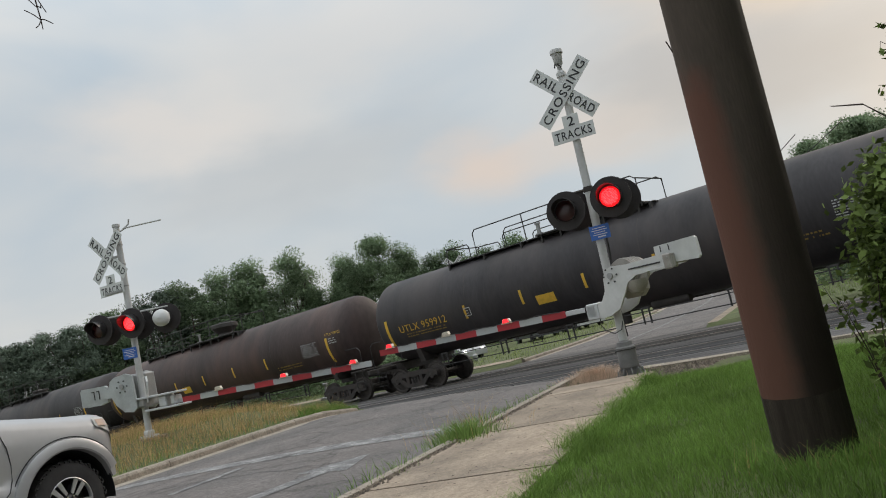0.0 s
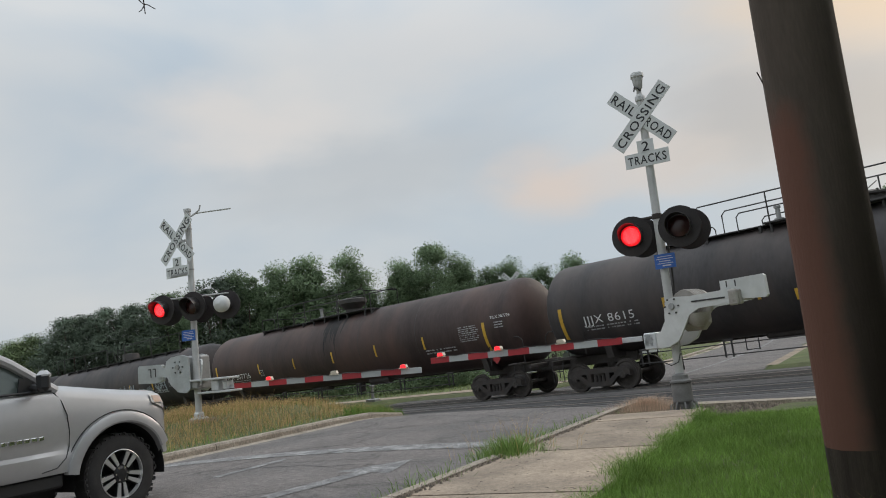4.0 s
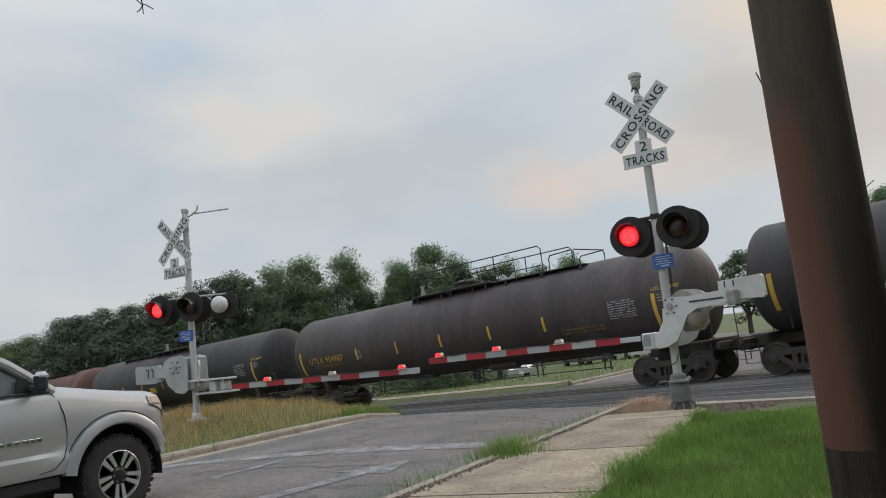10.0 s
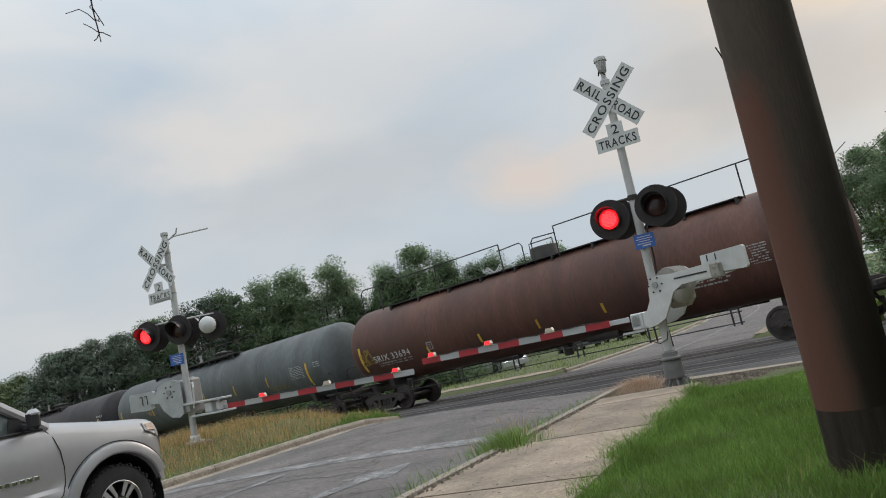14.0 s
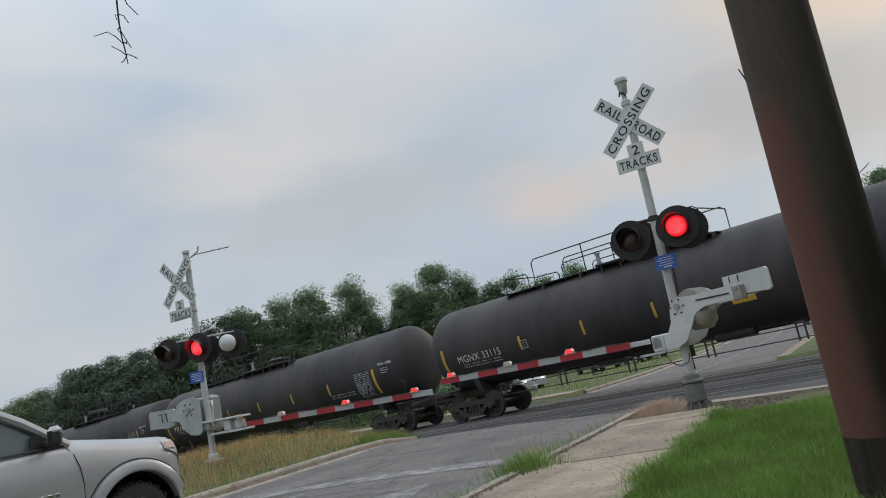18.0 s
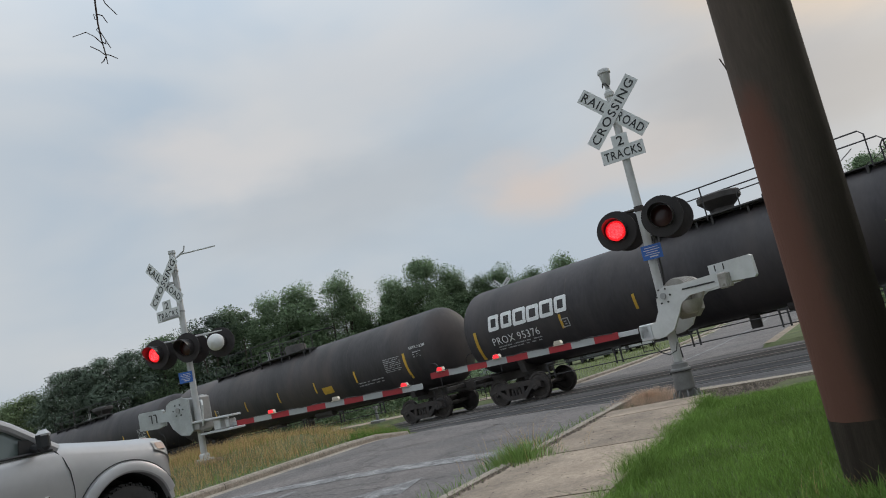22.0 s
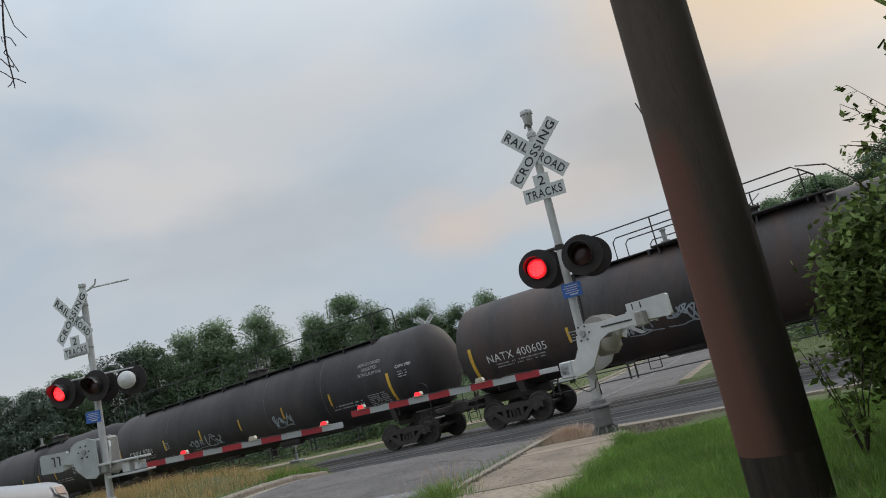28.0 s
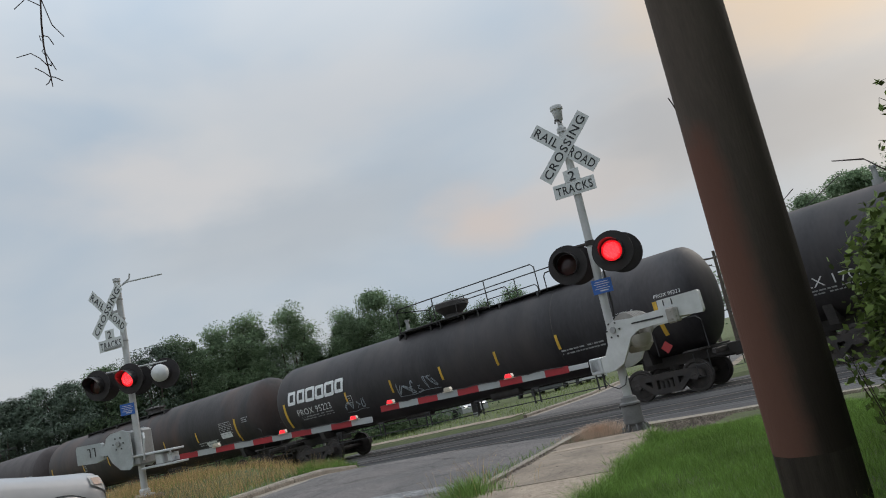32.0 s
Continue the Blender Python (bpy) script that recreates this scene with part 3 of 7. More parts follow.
gx = axis_steps([(-1600, -400, 200), (-400, -140, 20), (-140, -40, 4), (-40, -20, 1.0), (-20, 10, 0.3), (10, 40, 2), (40, 200, 20), (200, 1600, 200)])
gy = axis_steps([(-300, -20, 20), (-20, -2, 2), (-2, 18, 0.3), (18, 40, 0.8), (40, 120, 4), (120, 400, 40), (400, 2800, 300)])
gs = Shape()
gs.v = [(x, y, ground_z(x, y)) for y in gy for x in gx]
nx = len(gx)
gs.f = [(j * nx + i, j * nx + i + 1, (j + 1) * nx + i + 1, (j + 1) * nx + i) for j in range(len(gy) - 1) for i in range(nx - 1)]
ground = tagged(part("ground", gs, M["soil"], sharp=0), "bare earth and thin grass beside the road and tracks", "ground", kind="structure")


def sheet(name, left, right, y0, y1, dy, dx, lift, mat, label, category):
    """A paved strip between two edges that lies on the ground's slope."""
    s = Shape()
    ys = np.linspace(y0, y1, max(2, int((y1 - y0) / dy) + 1))
    n = max(2, int(abs(right(y0) - left(y0)) / dx) + 1)
    for y in ys:
        for k in range(n):
            x = left(y) + (right(y) - left(y)) * k / (n - 1)
            s.v.append((x, y, gz(x, y) + lift))
    s.f = [(j * n + i, j * n + i + 1, (j + 1) * n + i + 1, (j + 1) * n + i) for j in range(len(ys) - 1) for i in range(n - 1)]
    return tagged(part(name, s, mat, sharp=0), label, category, kind="structure")


road = sheet("road", kerb_l, kerb_r, -25, 15.0, 0.6, 0.6, 0.0, M["asphalt"], "worn grey asphalt road with cracks and patches", "road")
sheet("road_crossing", lambda y: -27.0, lambda y: -3.0, 15.0, 26.58, 0.5, 1.0, -0.006, M["asphalt_dark"],
      "dark patched asphalt of the level crossing between the rails", "road")
sheet("far_road", far_l, far_r, 26.0, 125, 1.5, 1.2, 0.0, M["asphalt"], "asphalt road that bends away beyond the tracks", "road")


def kerb_run(name, line, y0, y1, side, label, step=3.0, wide=0.17, gutter=True, nose=0):
    """A concrete kerb in cast lengths, with a gutter; side +1 lies on the line's right."""
    run = thing(name, None, label, "kerb", kind="structure")
    n = int((y1 - y0) / step)
    for k in range(n):
        a, b = y0 + (y1 - y0) * k / n, y0 + (y1 - y0) * (k + 1) / n - 0.012
        s = Shape()
        prof = [(0.0, -0.1), (0.0, 0.085), (0.03, 0.125), (wide, 0.13), (wide, -0.1)]
        rows = np.linspace(a, b, 4)
        for y in rows:
            s.v += [(line(y) + side * p, y, gz(line(y), y) + q) for p, q in prof]
        m = len(prof)
        for j in range(3):
            s.f += [(j * m + i, j * m + i + 1, (j + 1) * m + i + 1, (j + 1) * m + i) for i in range(m - 1)]
        s.f += [tuple(range(m)), tuple(range(3 * m, 4 * m))[::-1]]
        part("kerbstone", s, M["kerb"], run)
        if gutter:
            g = Shape()
            for y in rows:
                g.v += [(line(y) - side * 0.38, y, gz(line(y), y) + 0.013), (line(y) + side * 0.01, y, gz(line(y), y) + 0.016)]
            g.f = [(2 * j, 2 * j + 1, 2 * j + 3, 2 * j + 2) for j in range(3)]
            part("gutter", g, M["kerb"], run)
    return run


def isle_edge(y):
    """The island's kerb, which turns in at its nose."""
    return kerb_l(y) - 0.9 * max(0, (y - 12.4) / 1.3) ** 2


kerb_run("kerb_right", kerb_r, -9, 11.2, 1, "weathered concrete kerb beside the pavement", gutter=False)
kerb_run("kerb_left", isle_edge, -9, 13.7, -1, "weathered concrete kerb and gutter along the dry grass")
kerb_run("kerb_far_left", far_l, 26.5, 90, -1, "pale concrete kerb of the road beyond the tracks", 6.0)

# pavement slabs of the near side, with open joints
pavement = thing("pavement", None, "stained tan concrete pavement slabs with open joints", "pavement", kind="structure")


def walk_r(y):
    return -3.57 - 0.295 * (y - 5.81)


joints = [-8.5, -6.3, -4.1, -1.9, 0.3, 2.5, 4.55, 6.63, 8.9, 9.65]
for a, b in zip(joints, joints[1:]):
    s = Shape()
    rows = np.linspace(a + 0.02, b - 0.02, 4)
    for y in rows:
        l = kerb_r(y) + 0.19
        r = walk_r(y + 0.28 * (walk_r(y) - l))
        for x, q in ((l, -0.15), (l, 0.118), (r, 0.125), (r, -0.15)):
            s.v.append((x, y + 0.28 * (x - l), gz(x, y) + q))
    for j in range(3):
        s.f += [(j * 4 + i, j * 4 + i + 1, (j + 1) * 4 + i + 1, (j + 1) * 4 + i) for i in range(3)]
    s.f += [(0, 1, 2, 3), (15, 14, 13, 12)]
    part("slab", s, M["concrete"], pavement, sharp=20)
    s = Shape()
    l, r = kerb_r(b) + 0.19, walk_r(b + 0.48)
    for x in np.linspace(l, r, 5):
        for e in (-0.024, 0.024):
            s.v.append((x, b + e + 0.28 * (x - l), gz(x, b) + 0.095))
    s.f = [(2 * i, 2 * i + 1, 2 * i + 3, 2 * i + 2) for i in range(4)]
    part("joint", s, M["joint_dirt"], pavement, "dark dirt in the open joint", sharp=0)
# the strip of concrete that runs along the tracks behind the gate mast
for k in range(7):
    s = Shape()
    x0, x1 = -7.0 + 1.6 * k, -7.0 + 1.6 * (k + 1) - 0.02
    for x in (x0, (x0 + x1) / 2, x1):
        near = 11.15 + 0.26 * (x + 5.3) if x > -5.3 else 11.15 - 0.16 * (x + 5.3)
        for y, q in ((near, -0.15), (near, 0.055), (near + 0.95, 0.05), (near + 0.95, -0.15)):
            s.v.append((x, y, gz(x, y) + q))
    s.f = [(j * 4 + i, j * 4 + i + 1, j * 4 + i + 5, j * 4 + i + 4) for j in range(2) for i in range(3)] + [(0, 1, 2, 3), (11, 10, 9, 8)]
    part("strip_slab", s, M["kerb"], pavement, "pale concrete strip before the tracks", sharp=20)
s = Shape()
for k in range(12):
    y = 26.1 + k * 2
    s.v += [(far_r(y) + 0.1, y, gz(far_r(y), y) + 0.11), (far_r(y) + 2.2 + 0.05 * k, y, gz(far_r(y), y) + 0.115)]
s.f = [(2 * k, 2 * k + 1, 2 * k + 3, 2 * k + 2) for k in range(11)]
tagged(part("far_pavement", s, M["concrete"]), "tan concrete pavement beyond the tracks", "pavement", kind="structure")
s = Shape()
for k in range(12):
    x = -19 - k * 6
    s.v += [(x, 26.6, gz(x, 26.6) + 0.125), (x, 28.0, gz(x, 28.0) + 0.13)]
s.f = [(2 * k, 2 * k + 1, 2 * k + 3, 2 * k + 2) for k in range(11)]
tagged(part("side_pavement", s, M["concrete"]), "pale concrete strip along the far side of the tracks", "pavement", kind="structure")


# painted marks on the road
def marks(name, quads, label):
    t = thing(name, None, label, "road marking", kind="structure")
    for q in quads:
        s = Shape()
        pts = [Vector((*p, 0)) for p in q]
        n = len(pts)
        if n == 4:
            k = 16
            for i in range(k + 1):
                for j in range(3):
                    a, b = pts[0].lerp(pts[1], j / 2), pts[3].lerp(pts[2], j / 2)
                    p = a.lerp(b, i / k)
                    s.v.append((p.x, p.y, gz(p.x, p.y) + 0.0045))
            s.f = [(i * 3 + j, i * 3 + j + 1, i * 3 + j + 4, i * 3 + j + 3) for i in range(k) for j in range(2)]
        else:
            s.v = [(p.x, p.y, gz(p.x, p.y) + 0.0045) for p in pts]
            s.f = [tuple(range(n))]
        part("paint", s, M["road_paint"], t, sharp=0)
    return t


marks("stop_line", [[(-6.05, 7.58), (-5.95, 8.12), (-8.5, 7.12), (-8.6, 6.62)], [(-8.65, 6.6), (-8.55, 7.1), (-11.6, 5.95), (-11.7, 5.45)]],
      "worn white stop line across the asphalt")
marks("lane_arrow", [[(-6.83, 6.5), (-7.12, 5.62), (-6.88, 5.66), (-6.80, 4.4), (-6.58, 4.38), (-6.66, 5.70), (-6.42, 5.74)]],
      "worn white arrow on the asphalt")
marks("lane_line", [[(-8.98, 6.2), (-8.84, 6.2), (-8.58, 5.0), (-8.72, 5.0)], [(-8.50, 4.1), (-8.36, 4.1), (-8.10, 2.9), (-8.24, 2.9)]], "faded white lane line on the asphalt")
# sealed cracks that wander over the asphalt
repairs = thing("road_repair", None, "dark sealed cracks wandering over the grey asphalt", "road", kind="structure")
rgs = random.Random(31)
for x0, y0, x1, y1 in ((-7.0, 9.6, -11.6, 10.6), (-9.6, 3.0, -8.8, 12.4), (-6.3, 6.4, -9.3, 5.0), (-6.9, 10.9, -9.9, 13.6)):
    s = Shape()
    n, off = 26, 0.0
    dx, dy = x1 - x0, y1 - y0
    ln = math.hypot(dx, dy)
    for k in range(n + 1):
        off += rgs.uniform(-0.09, 0.09)
        w = rgs.uniform(0.003, 0.013) * (0.3 if k in (0, n) else 1)
        cx, cy = x0 + dx * k / n - dy / ln * off, y0 + dy * k / n + dx / ln * off
        for e in (-w, w):
            px, py = cx - dy / ln * e, cy + dx / ln * e
            s.v.append((px, py, gz(px, py) + 0.0042))
    s.f = [(2 * k, 2 * k + 1, 2 * k + 3, 2 * k + 2) for k in range(n)]
    part("tar_seam", s, M["tar"], repairs, sharp=0)
s = Shape()
for k in range(20):
    y = 26.5 + k * 2.4
    x = (far_r(y) * 0.58 + far_l(y) * 0.42)
    s.v += [(x - 0.07, y, gz(x, y) + 0.008), (x + 0.07, y, gz(x, y) + 0.008)]
s.f = [(2 * k, 2 * k + 1, 2 * k + 3, 2 * k + 2) for k in range(19)]
tagged(part("far_lane_line", s, M["road_paint"], sharp=0), "white line along the road beyond the tracks", "road marking", kind="structure")


def railway(name, yc, label):
    t = thing(name, None, label, "railway track", kind="structure")
    for side in (-0.7525, 0.7525):
        s = Shape()
        prof = [(-0.075, -0.16), (0.075, -0.16), (0.075, -0.145), (0.012, -0.12), (0.012, -0.04), (0.036, -0.03), (0.036, -0.003),
                (0.03, 0.0), (-0.03, 0.0), (-0.036, -0.003), (-0.036, -0.03), (-0.012, -0.04), (-0.012, -0.12), (-0.075, -0.145)]
        n = len(prof)
        for x in (-170, 70):
            s.v += [(x, yc + side + a, zr(x) + b) for a, b in prof]
        s.f = [(i, (i + 1) % n, n + (i + 1) % n, n + i) for i in range(n)] + [tuple(range(n)), tuple(range(n, 2 * n))[::-1]]
        part("rail", s, M["steel_rail"], t)
    tie = Shape().box((0, 0, -0.245), (0.22, 2.6, 0.17), 0.015).data("sleeper", M["timber"])
    for k in range(110):
        x = -2.6 + k * 0.52 if k < 50 else -27.4 - (k - 50) * 0.52
        ob = part("sleeper", tie, None, t)
        ob.location = (x, yc, zr(x))
    slope = math.degrees(math.atan(GRADE))
    panel = Shape().box((0, 0, -0.06), (2.396, 1.36, 0.09), 0.01).data("crossing_panel", M["panel"])
    edge = Shape().box((0, 0, -0.06), (2.396, 0.5, 0.09), 0.01).data("edge_panel", M["panel"])
    for k in range(10):
        x = -4.2 - k * 2.4
        part("crossing_panel", panel, None, t, "", pose(x, yc, zr(x) + 0.008, 0, -slope, 0))
        for e in (-1.06, 1.06):
            part("edge_panel", edge, None, t, "", pose(x, yc + e, zr(x) + 0.007, 0, -slope, 0))
    return t


railway("near_track", NEAR_Y, "empty railway track with timber sleepers set in the crossing")
railway("far_track", RAIL_Y, "railway track that carries the tank train")

# ballast
rng = np.random.default_rng(5)
s = Shape()
stone = [(-1, -0.6, -0.5), (0.9, -0.8, -0.4), (1, 0.7, -0.6), (-0.8, 0.9, -0.4), (-0.1, 0.1, 0.9)]
for k in range(5200):
    x = rng.uniform(-3, 14) if k < 3800 else rng.uniform(-60, -27)
    y = rng.uniform(15.6, 25.8)
    r = rng.uniform(0.02, 0.05)
    a = rng.uniform(0, 6.28)
    z0 = ground_z(x, y) + 0.02 + 0.10 * max(0, 1 - min(abs(y - NEAR_Y), abs(y - RAIL_Y)) / 1.9)
    c, d = math.cos(a) * r, math.sin(a) * r
    s.add([(x + p * c - q * d, y + p * d + q * c, z0 + w * r) for p, q, w in stone], [(3, 2, 1, 0), (0, 1, 4), (1, 2, 4), (2, 3, 4), (3, 0, 4)])
me = bpy.data.meshes.new("ballast")
me.from_pydata(s.v, [], s.f)
me.materials.append(M["gravel"])
tagged(new("ballast", me), "brown-grey crushed stone ballast round the sleepers", "ballast", kind="stuff")
s = Shape()
for k in range(3600):
    if k < 2400:
        y = rng.uniform(9.75, 11.3)
        x = rng.uniform(kerb_r(y) + 0.2, -4.3)
        r = rng.uniform(0.008, 0.03) * (1.3 if rng.uniform() < 0.15 else 0.8)
    else:
        y = rng.uniform(2.5, 9.2)
        x = kerb_r(y) + 0.19 + rng.normal(0, 0.035)
        r = rng.uniform(0.006, 0.018)
    s.add([(x + p * r, y + q * r, (ground_z(x, y) + 0.012 if k < 2400 else gz(x, y) + 0.125) + w * r) for p, q, w in stone], [(3, 2, 1, 0), (0, 1, 4), (1, 2, 4), (2, 3, 4), (3, 0, 4)])
me = bpy.data.meshes.new("loose_gravel")
me.from_pydata(s.v, [], s.f)
me.materials.append(M["gravel"])
tagged(new("loose_gravel", me), "loose brown gravel round the foot of the gate mast", "gravel", kind="stuff")


# ---- crossing signals ----
FLASH = []          # (object, local pose when lit, local pose when dark, phase)


def strip_text(words, height, width, spread=1.0, thick=0.0):
    s = text_shape(words, height, spread, thick)
    w = max(v[0] for v in s.v) - min(v[0] for v in s.v)
    k = width / w
    c = (max(v[0] for v in s.v) + min(v[0] for v in s.v)) / 2
    s.v = [((v[0] - c) * k, v[1], v[2]) for v in s.v]
    return s


def crossbuck(mast, z, y, turn, size=1.0):
    """Two crossed blades with the track count below, before the mast at depth y; turn about z in degrees."""
    at = pose(0, 0, z, 0, 0, turn) @ Matrix.Scale(size, 4)
    for k, (words, ang) in enumerate((((("RAIL", -0.345, 0.44), ("ROAD", 0.335, 0.47)), -45), ((("CROSSING", 0.0, 1.12),), 45))):
        m = at @ pose(0, y - 0.012 * k, 0, 0, -ang, 0)
        blade = part("blade", Shape().box((0, 0, 0), (1.22, 0.006, 0.229), 0.002), M["sign_white"], mast, "white reflective blade", m)
        for word, at_x, width in words:
            part("lettering", strip_text(word, 0.140, width, 1.15, 0.0022), M["sign_black"], blade, "black letters", pose(at_x, -0.006, -0.068), 0)
    s = Shape().box((0, 0, 0), (0.69, 0.005, 0.23), 0.002).box((0, 0, 0.2), (0.26, 0.005, 0.20), 0.002)
    plate = part("count_plate", s, M["sign_white"], mast, "white plate with black characters", at @ pose(0, y + 0.004, -0.66))
    part("lettering", strip_text("TRACKS", 0.135, 0.60, 1.15, 0.0022), M["sign_black"], plate, "", pose(0, -0.006, -0.068), 0)
    part("lettering", strip_text("2", 0.15, 0.11, 1.0, 0.0022), M["sign_black"], plate, "", pose(0, -0.006, 0.125), 0)


def lamp_unit(mast, m, phase, hood=0.24):
    """A round black background with a long hood, a dark red lens and its glowing element; faces -y."""
    b = Shape().lathe([(0.158, 0.05), (0.158, 0.0), (0.298, 0.0), (0.298, 0.014), (0.135, 0.016), (0.135, 0.10), (0.07, 0.14), (0.0, 0.145)], 32, pose(0, 0, 0, -90), cap=False)
    lamp = part("flasher", b, M["lamp_black"], mast, "black round flasher background with a hood", m)
    n = 30
    h = Shape()
    for k in range(2):
        for i in range(n + 1):
            a = radians(-62 + 304 * i / n)
            cut = hood * (0.30 + 0.70 * smooth(-0.9, 0.75, math.sin(a)))
            for rr in (0.166, 0.172):
                h.v.append((rr * math.cos(a), -0.012 - (cut if k else 0), rr * math.sin(a)))
    w = 2 * (n + 1)
    for i in range(n):
        a, c = 2 * i, 2 * i + 2
        h.f += [(a, c, w + c, w + a), (a + 1, w + a + 1, w + c + 1, c + 1), (w + a, w + c, w + c + 1, w + a + 1)]
    part("hood", h, M["hood_black"], lamp)
    lens = Shape().lathe([(0.157, -0.022), (0.157, 0.0), (0.152, 0.012), (0.10, 0.030), (0.03, 0.036), (0.0, 0.036)], 24, pose(0, 0, 0, 90), cap=False)
    part("lens", lens, M["lens_dark"], lamp, "dark red lens", pose(0, -0.018, 0))
    g = Shape()
    g.lathe([(0.0, 0.0), (0.152, 0.0), (0.152, 0.008), (0.10, 0.022), (0.0, 0.026)], 24, pose(0, 0, 0, 90), cap=False)
    glow = part("lit_element", g, M["lens_glow"], lamp, "glowing red light")
    dots = Shape()
    for i in range(-8, 9):
        for j in range(-8, 9):
            x, z = (i + 0.5 * (j % 2)) * 0.0175, j * 0.0152
            if math.hypot(x, z) < 0.122:
                dots.add([(x + 0.0062 * math.cos(q), -0.034, z + 0.0062 * math.sin(q)) for q in (0, 1.05, 2.09, 3.14, 4.19, 5.24)], [(5, 4, 3, 2, 1, 0)])
    part("led_dots", dots, M["led_glow"], glow, "", None, 0)
    FLASH.append((glow, pose(0, -0.040, 0), pose(0, 0.055, 0), phase))
    return lamp


def back_unit(mast, m):
    """A flasher that faces the other way: its dark disc and round housing from behind."""
    b = Shape().lathe([(0.0, 0.15), (0.07, 0.145), (0.13, 0.10), (0.135, 0.02), (0.298, 0.018), (0.298, 0.0), (0.0, 0.0)], 32, pose(0, 0, 0, -90), cap=False)
    return part("rear_flasher", b, M["lamp_black"], mast, "black flasher that faces away", m)


def arm_light(parent, x, z, phase):
    """A small gate lamp: a pale housing whose red light comes forward when lit; phase None stays lit."""
    s = Shape().box((0, 0, 0.008), (0.23, 0.075, 0.02), 0.006).box((0, 0, 0.03), (0.17, 0.085, 0.03), 0.01).plate([(-0.085, 0.04), (0.085, 0.04), (0.06, 0.095), (-0.06, 0.095)], -0.045, 0.045)
    body = part("gate_lamp", s, M["lens_amber"], parent, "small pale gate lamp", pose(x, -0.01, z - 0.004) @ Matrix.Scale(0.82, 4))
    glow = part("lit_element", Shape().plate([(-0.07, -0.028), (0.07, -0.028), (0.05, 0.034), (0.02, 0.042), (-0.02, 0.042), (-0.05, 0.034)], -0.016, 0.016), M["gate_glow"], body, "glowing red light", pose(0, -0.047, 0.052))
    if phase is not None:
        FLASH.append((glow, pose(0, -0.047, 0.052), pose(0, 0.0, 0.052), phase))


def gate_arm(mast, m, length, side, lamps):
    """The striped arm and its lights; it runs towards side (-1 or +1) along x."""
    arm = part("gate_arm", Shape().box((side * length / 2, 0.012, 0), (length, 0.02, 0.075), 0.004), M["aluminium"], mast, "aluminium gate arm", m)
    n = int(length / 0.406)
    red = Shape().box((0, 0, 0), (0.406, 0.005, 0.105), 0.001).data("red_band", M["red_band"])
    wht = Shape().box((0, 0, 0), (0.406, 0.005, 0.105), 0.001).data("white_band", M["white_band"])
    for k in range(n):
        d = length - 0.406 * (k + 0.5)
        r = (k % 2 == 0) == (side < 0)
        part("red_band" if r else "white_band", red if r else wht, None, arm, "", pose(side * d, -0.006, 0))
    for d, phase in lamps:
        arm_light(arm, side * d, 0.05, phase)
    part("cable", Shape().tube([(side * length * k / 20, -0.02, 0.058 + 0.012 * math.sin(k * 2.1)) for k in range(2, 20)], 0.006, 5), M["rail_black"], arm)
    return arm


# right-hand mast, its top leaning a little along the line
RM = Vector((-5.45, 10.58, 0.0))
r_lean = pose(0, 0, 0, -0.3, 0.15, 0)
mast_r = thing("crossing_signal", Matrix.Translation(RM) @ r_lean, "white signal mast with crossed blades, red flashers and lowered gate", "crossing signal", "crossing signals")
FACE = 12.0          # the faces turn from -y towards +x
part("pole", Shape().cyl((0, 0, 0.45), (0, 0, 4.62), 0.064, 0.06, 20).lathe([(0.075, 4.60), (0.075, 4.66), (0.03, 4.72)], 16), M["mast_paint"], mast_r, "pale painted steel pole")
b = Shape().lathe([(0.112, 0.13), (0.118, 0.14), (0.140, 0.17), (0.143, 0.20), (0.138, 0.43), (0.146, 0.435), (0.146, 0.455), (0.138, 0.46), (0.120, 0.475), (0.112, 0.535), (0.098, 0.54), (0.072, 0.56)], 20)
part("base", b, M["cast_grey"], mast_r, "cast grey drum base", pose(0, 0, 0, 0, 0, 12), 25)
part("neck", Shape().cyl((0, 0, 0.05), (0, 0, 0.16), 0.105, 0.115, 16), M["cast_grey"], mast_r)
for a in range(8):
    part("rib", Shape().plate([(0.09, 0.05), (0.195, 0.05), (0.19, 0.075), (0.145, 0.16), (0.09, 0.16)], -0.011, 0.011, pose(0, 0, 0, 0, 0, 45 * a + 34)), M["cast_grey"], mast_r)
part("base_band", Shape().tube([(0.15 * math.cos(q * 0.3142), 0.15 * math.sin(q * 0.3142), 0.425 + 0.004 * math.sin(q * 1.7)) for q in range(21)], 0.007, 5).box((-0.15, -0.02, 0.415), (0.02, 0.04, 0.04), 0.004), M["rail_black"], mast_r, "dark strap round the base")
part("base_flange", Shape().box((0, 0, 0.040), (0.40, 0.40, 0.032), 0.012, pose(0, 0, 0, 0, 0, 20)), M["cast_grey"], mast_r, "square bolted base flange")
part("footing", Shape().lathe([(0.30, -0.1), (0.30, 0.012), (0.27, 0.024)], 14), M["concrete"], mast_r, "round concrete footing")
for a in range(4):
    bx, by = 0.225 * math.cos(radians(90 * a + 65)), 0.225 * math.sin(radians(90 * a + 65))
    part("bolt", Shape().cyl((bx, by, 0.02), (bx, by, 0.135), 0.013, None, 8).cyl((bx, by, 0.056), (bx, by, 0.082), 0.026, None, 6), M["galv"], mast_r)
bell = part("bell", Shape().lathe([(0.04, 4.70), (0.035, 4.77), (0.06, 4.80), (0.080, 4.94), (0.083, 4.96), (0.098, 4.965), (0.098, 5.01), (0.085, 5.03), (0, 5.035)], 20, cap=False), M["mast_paint"], mast_r, "grey crossing bell")
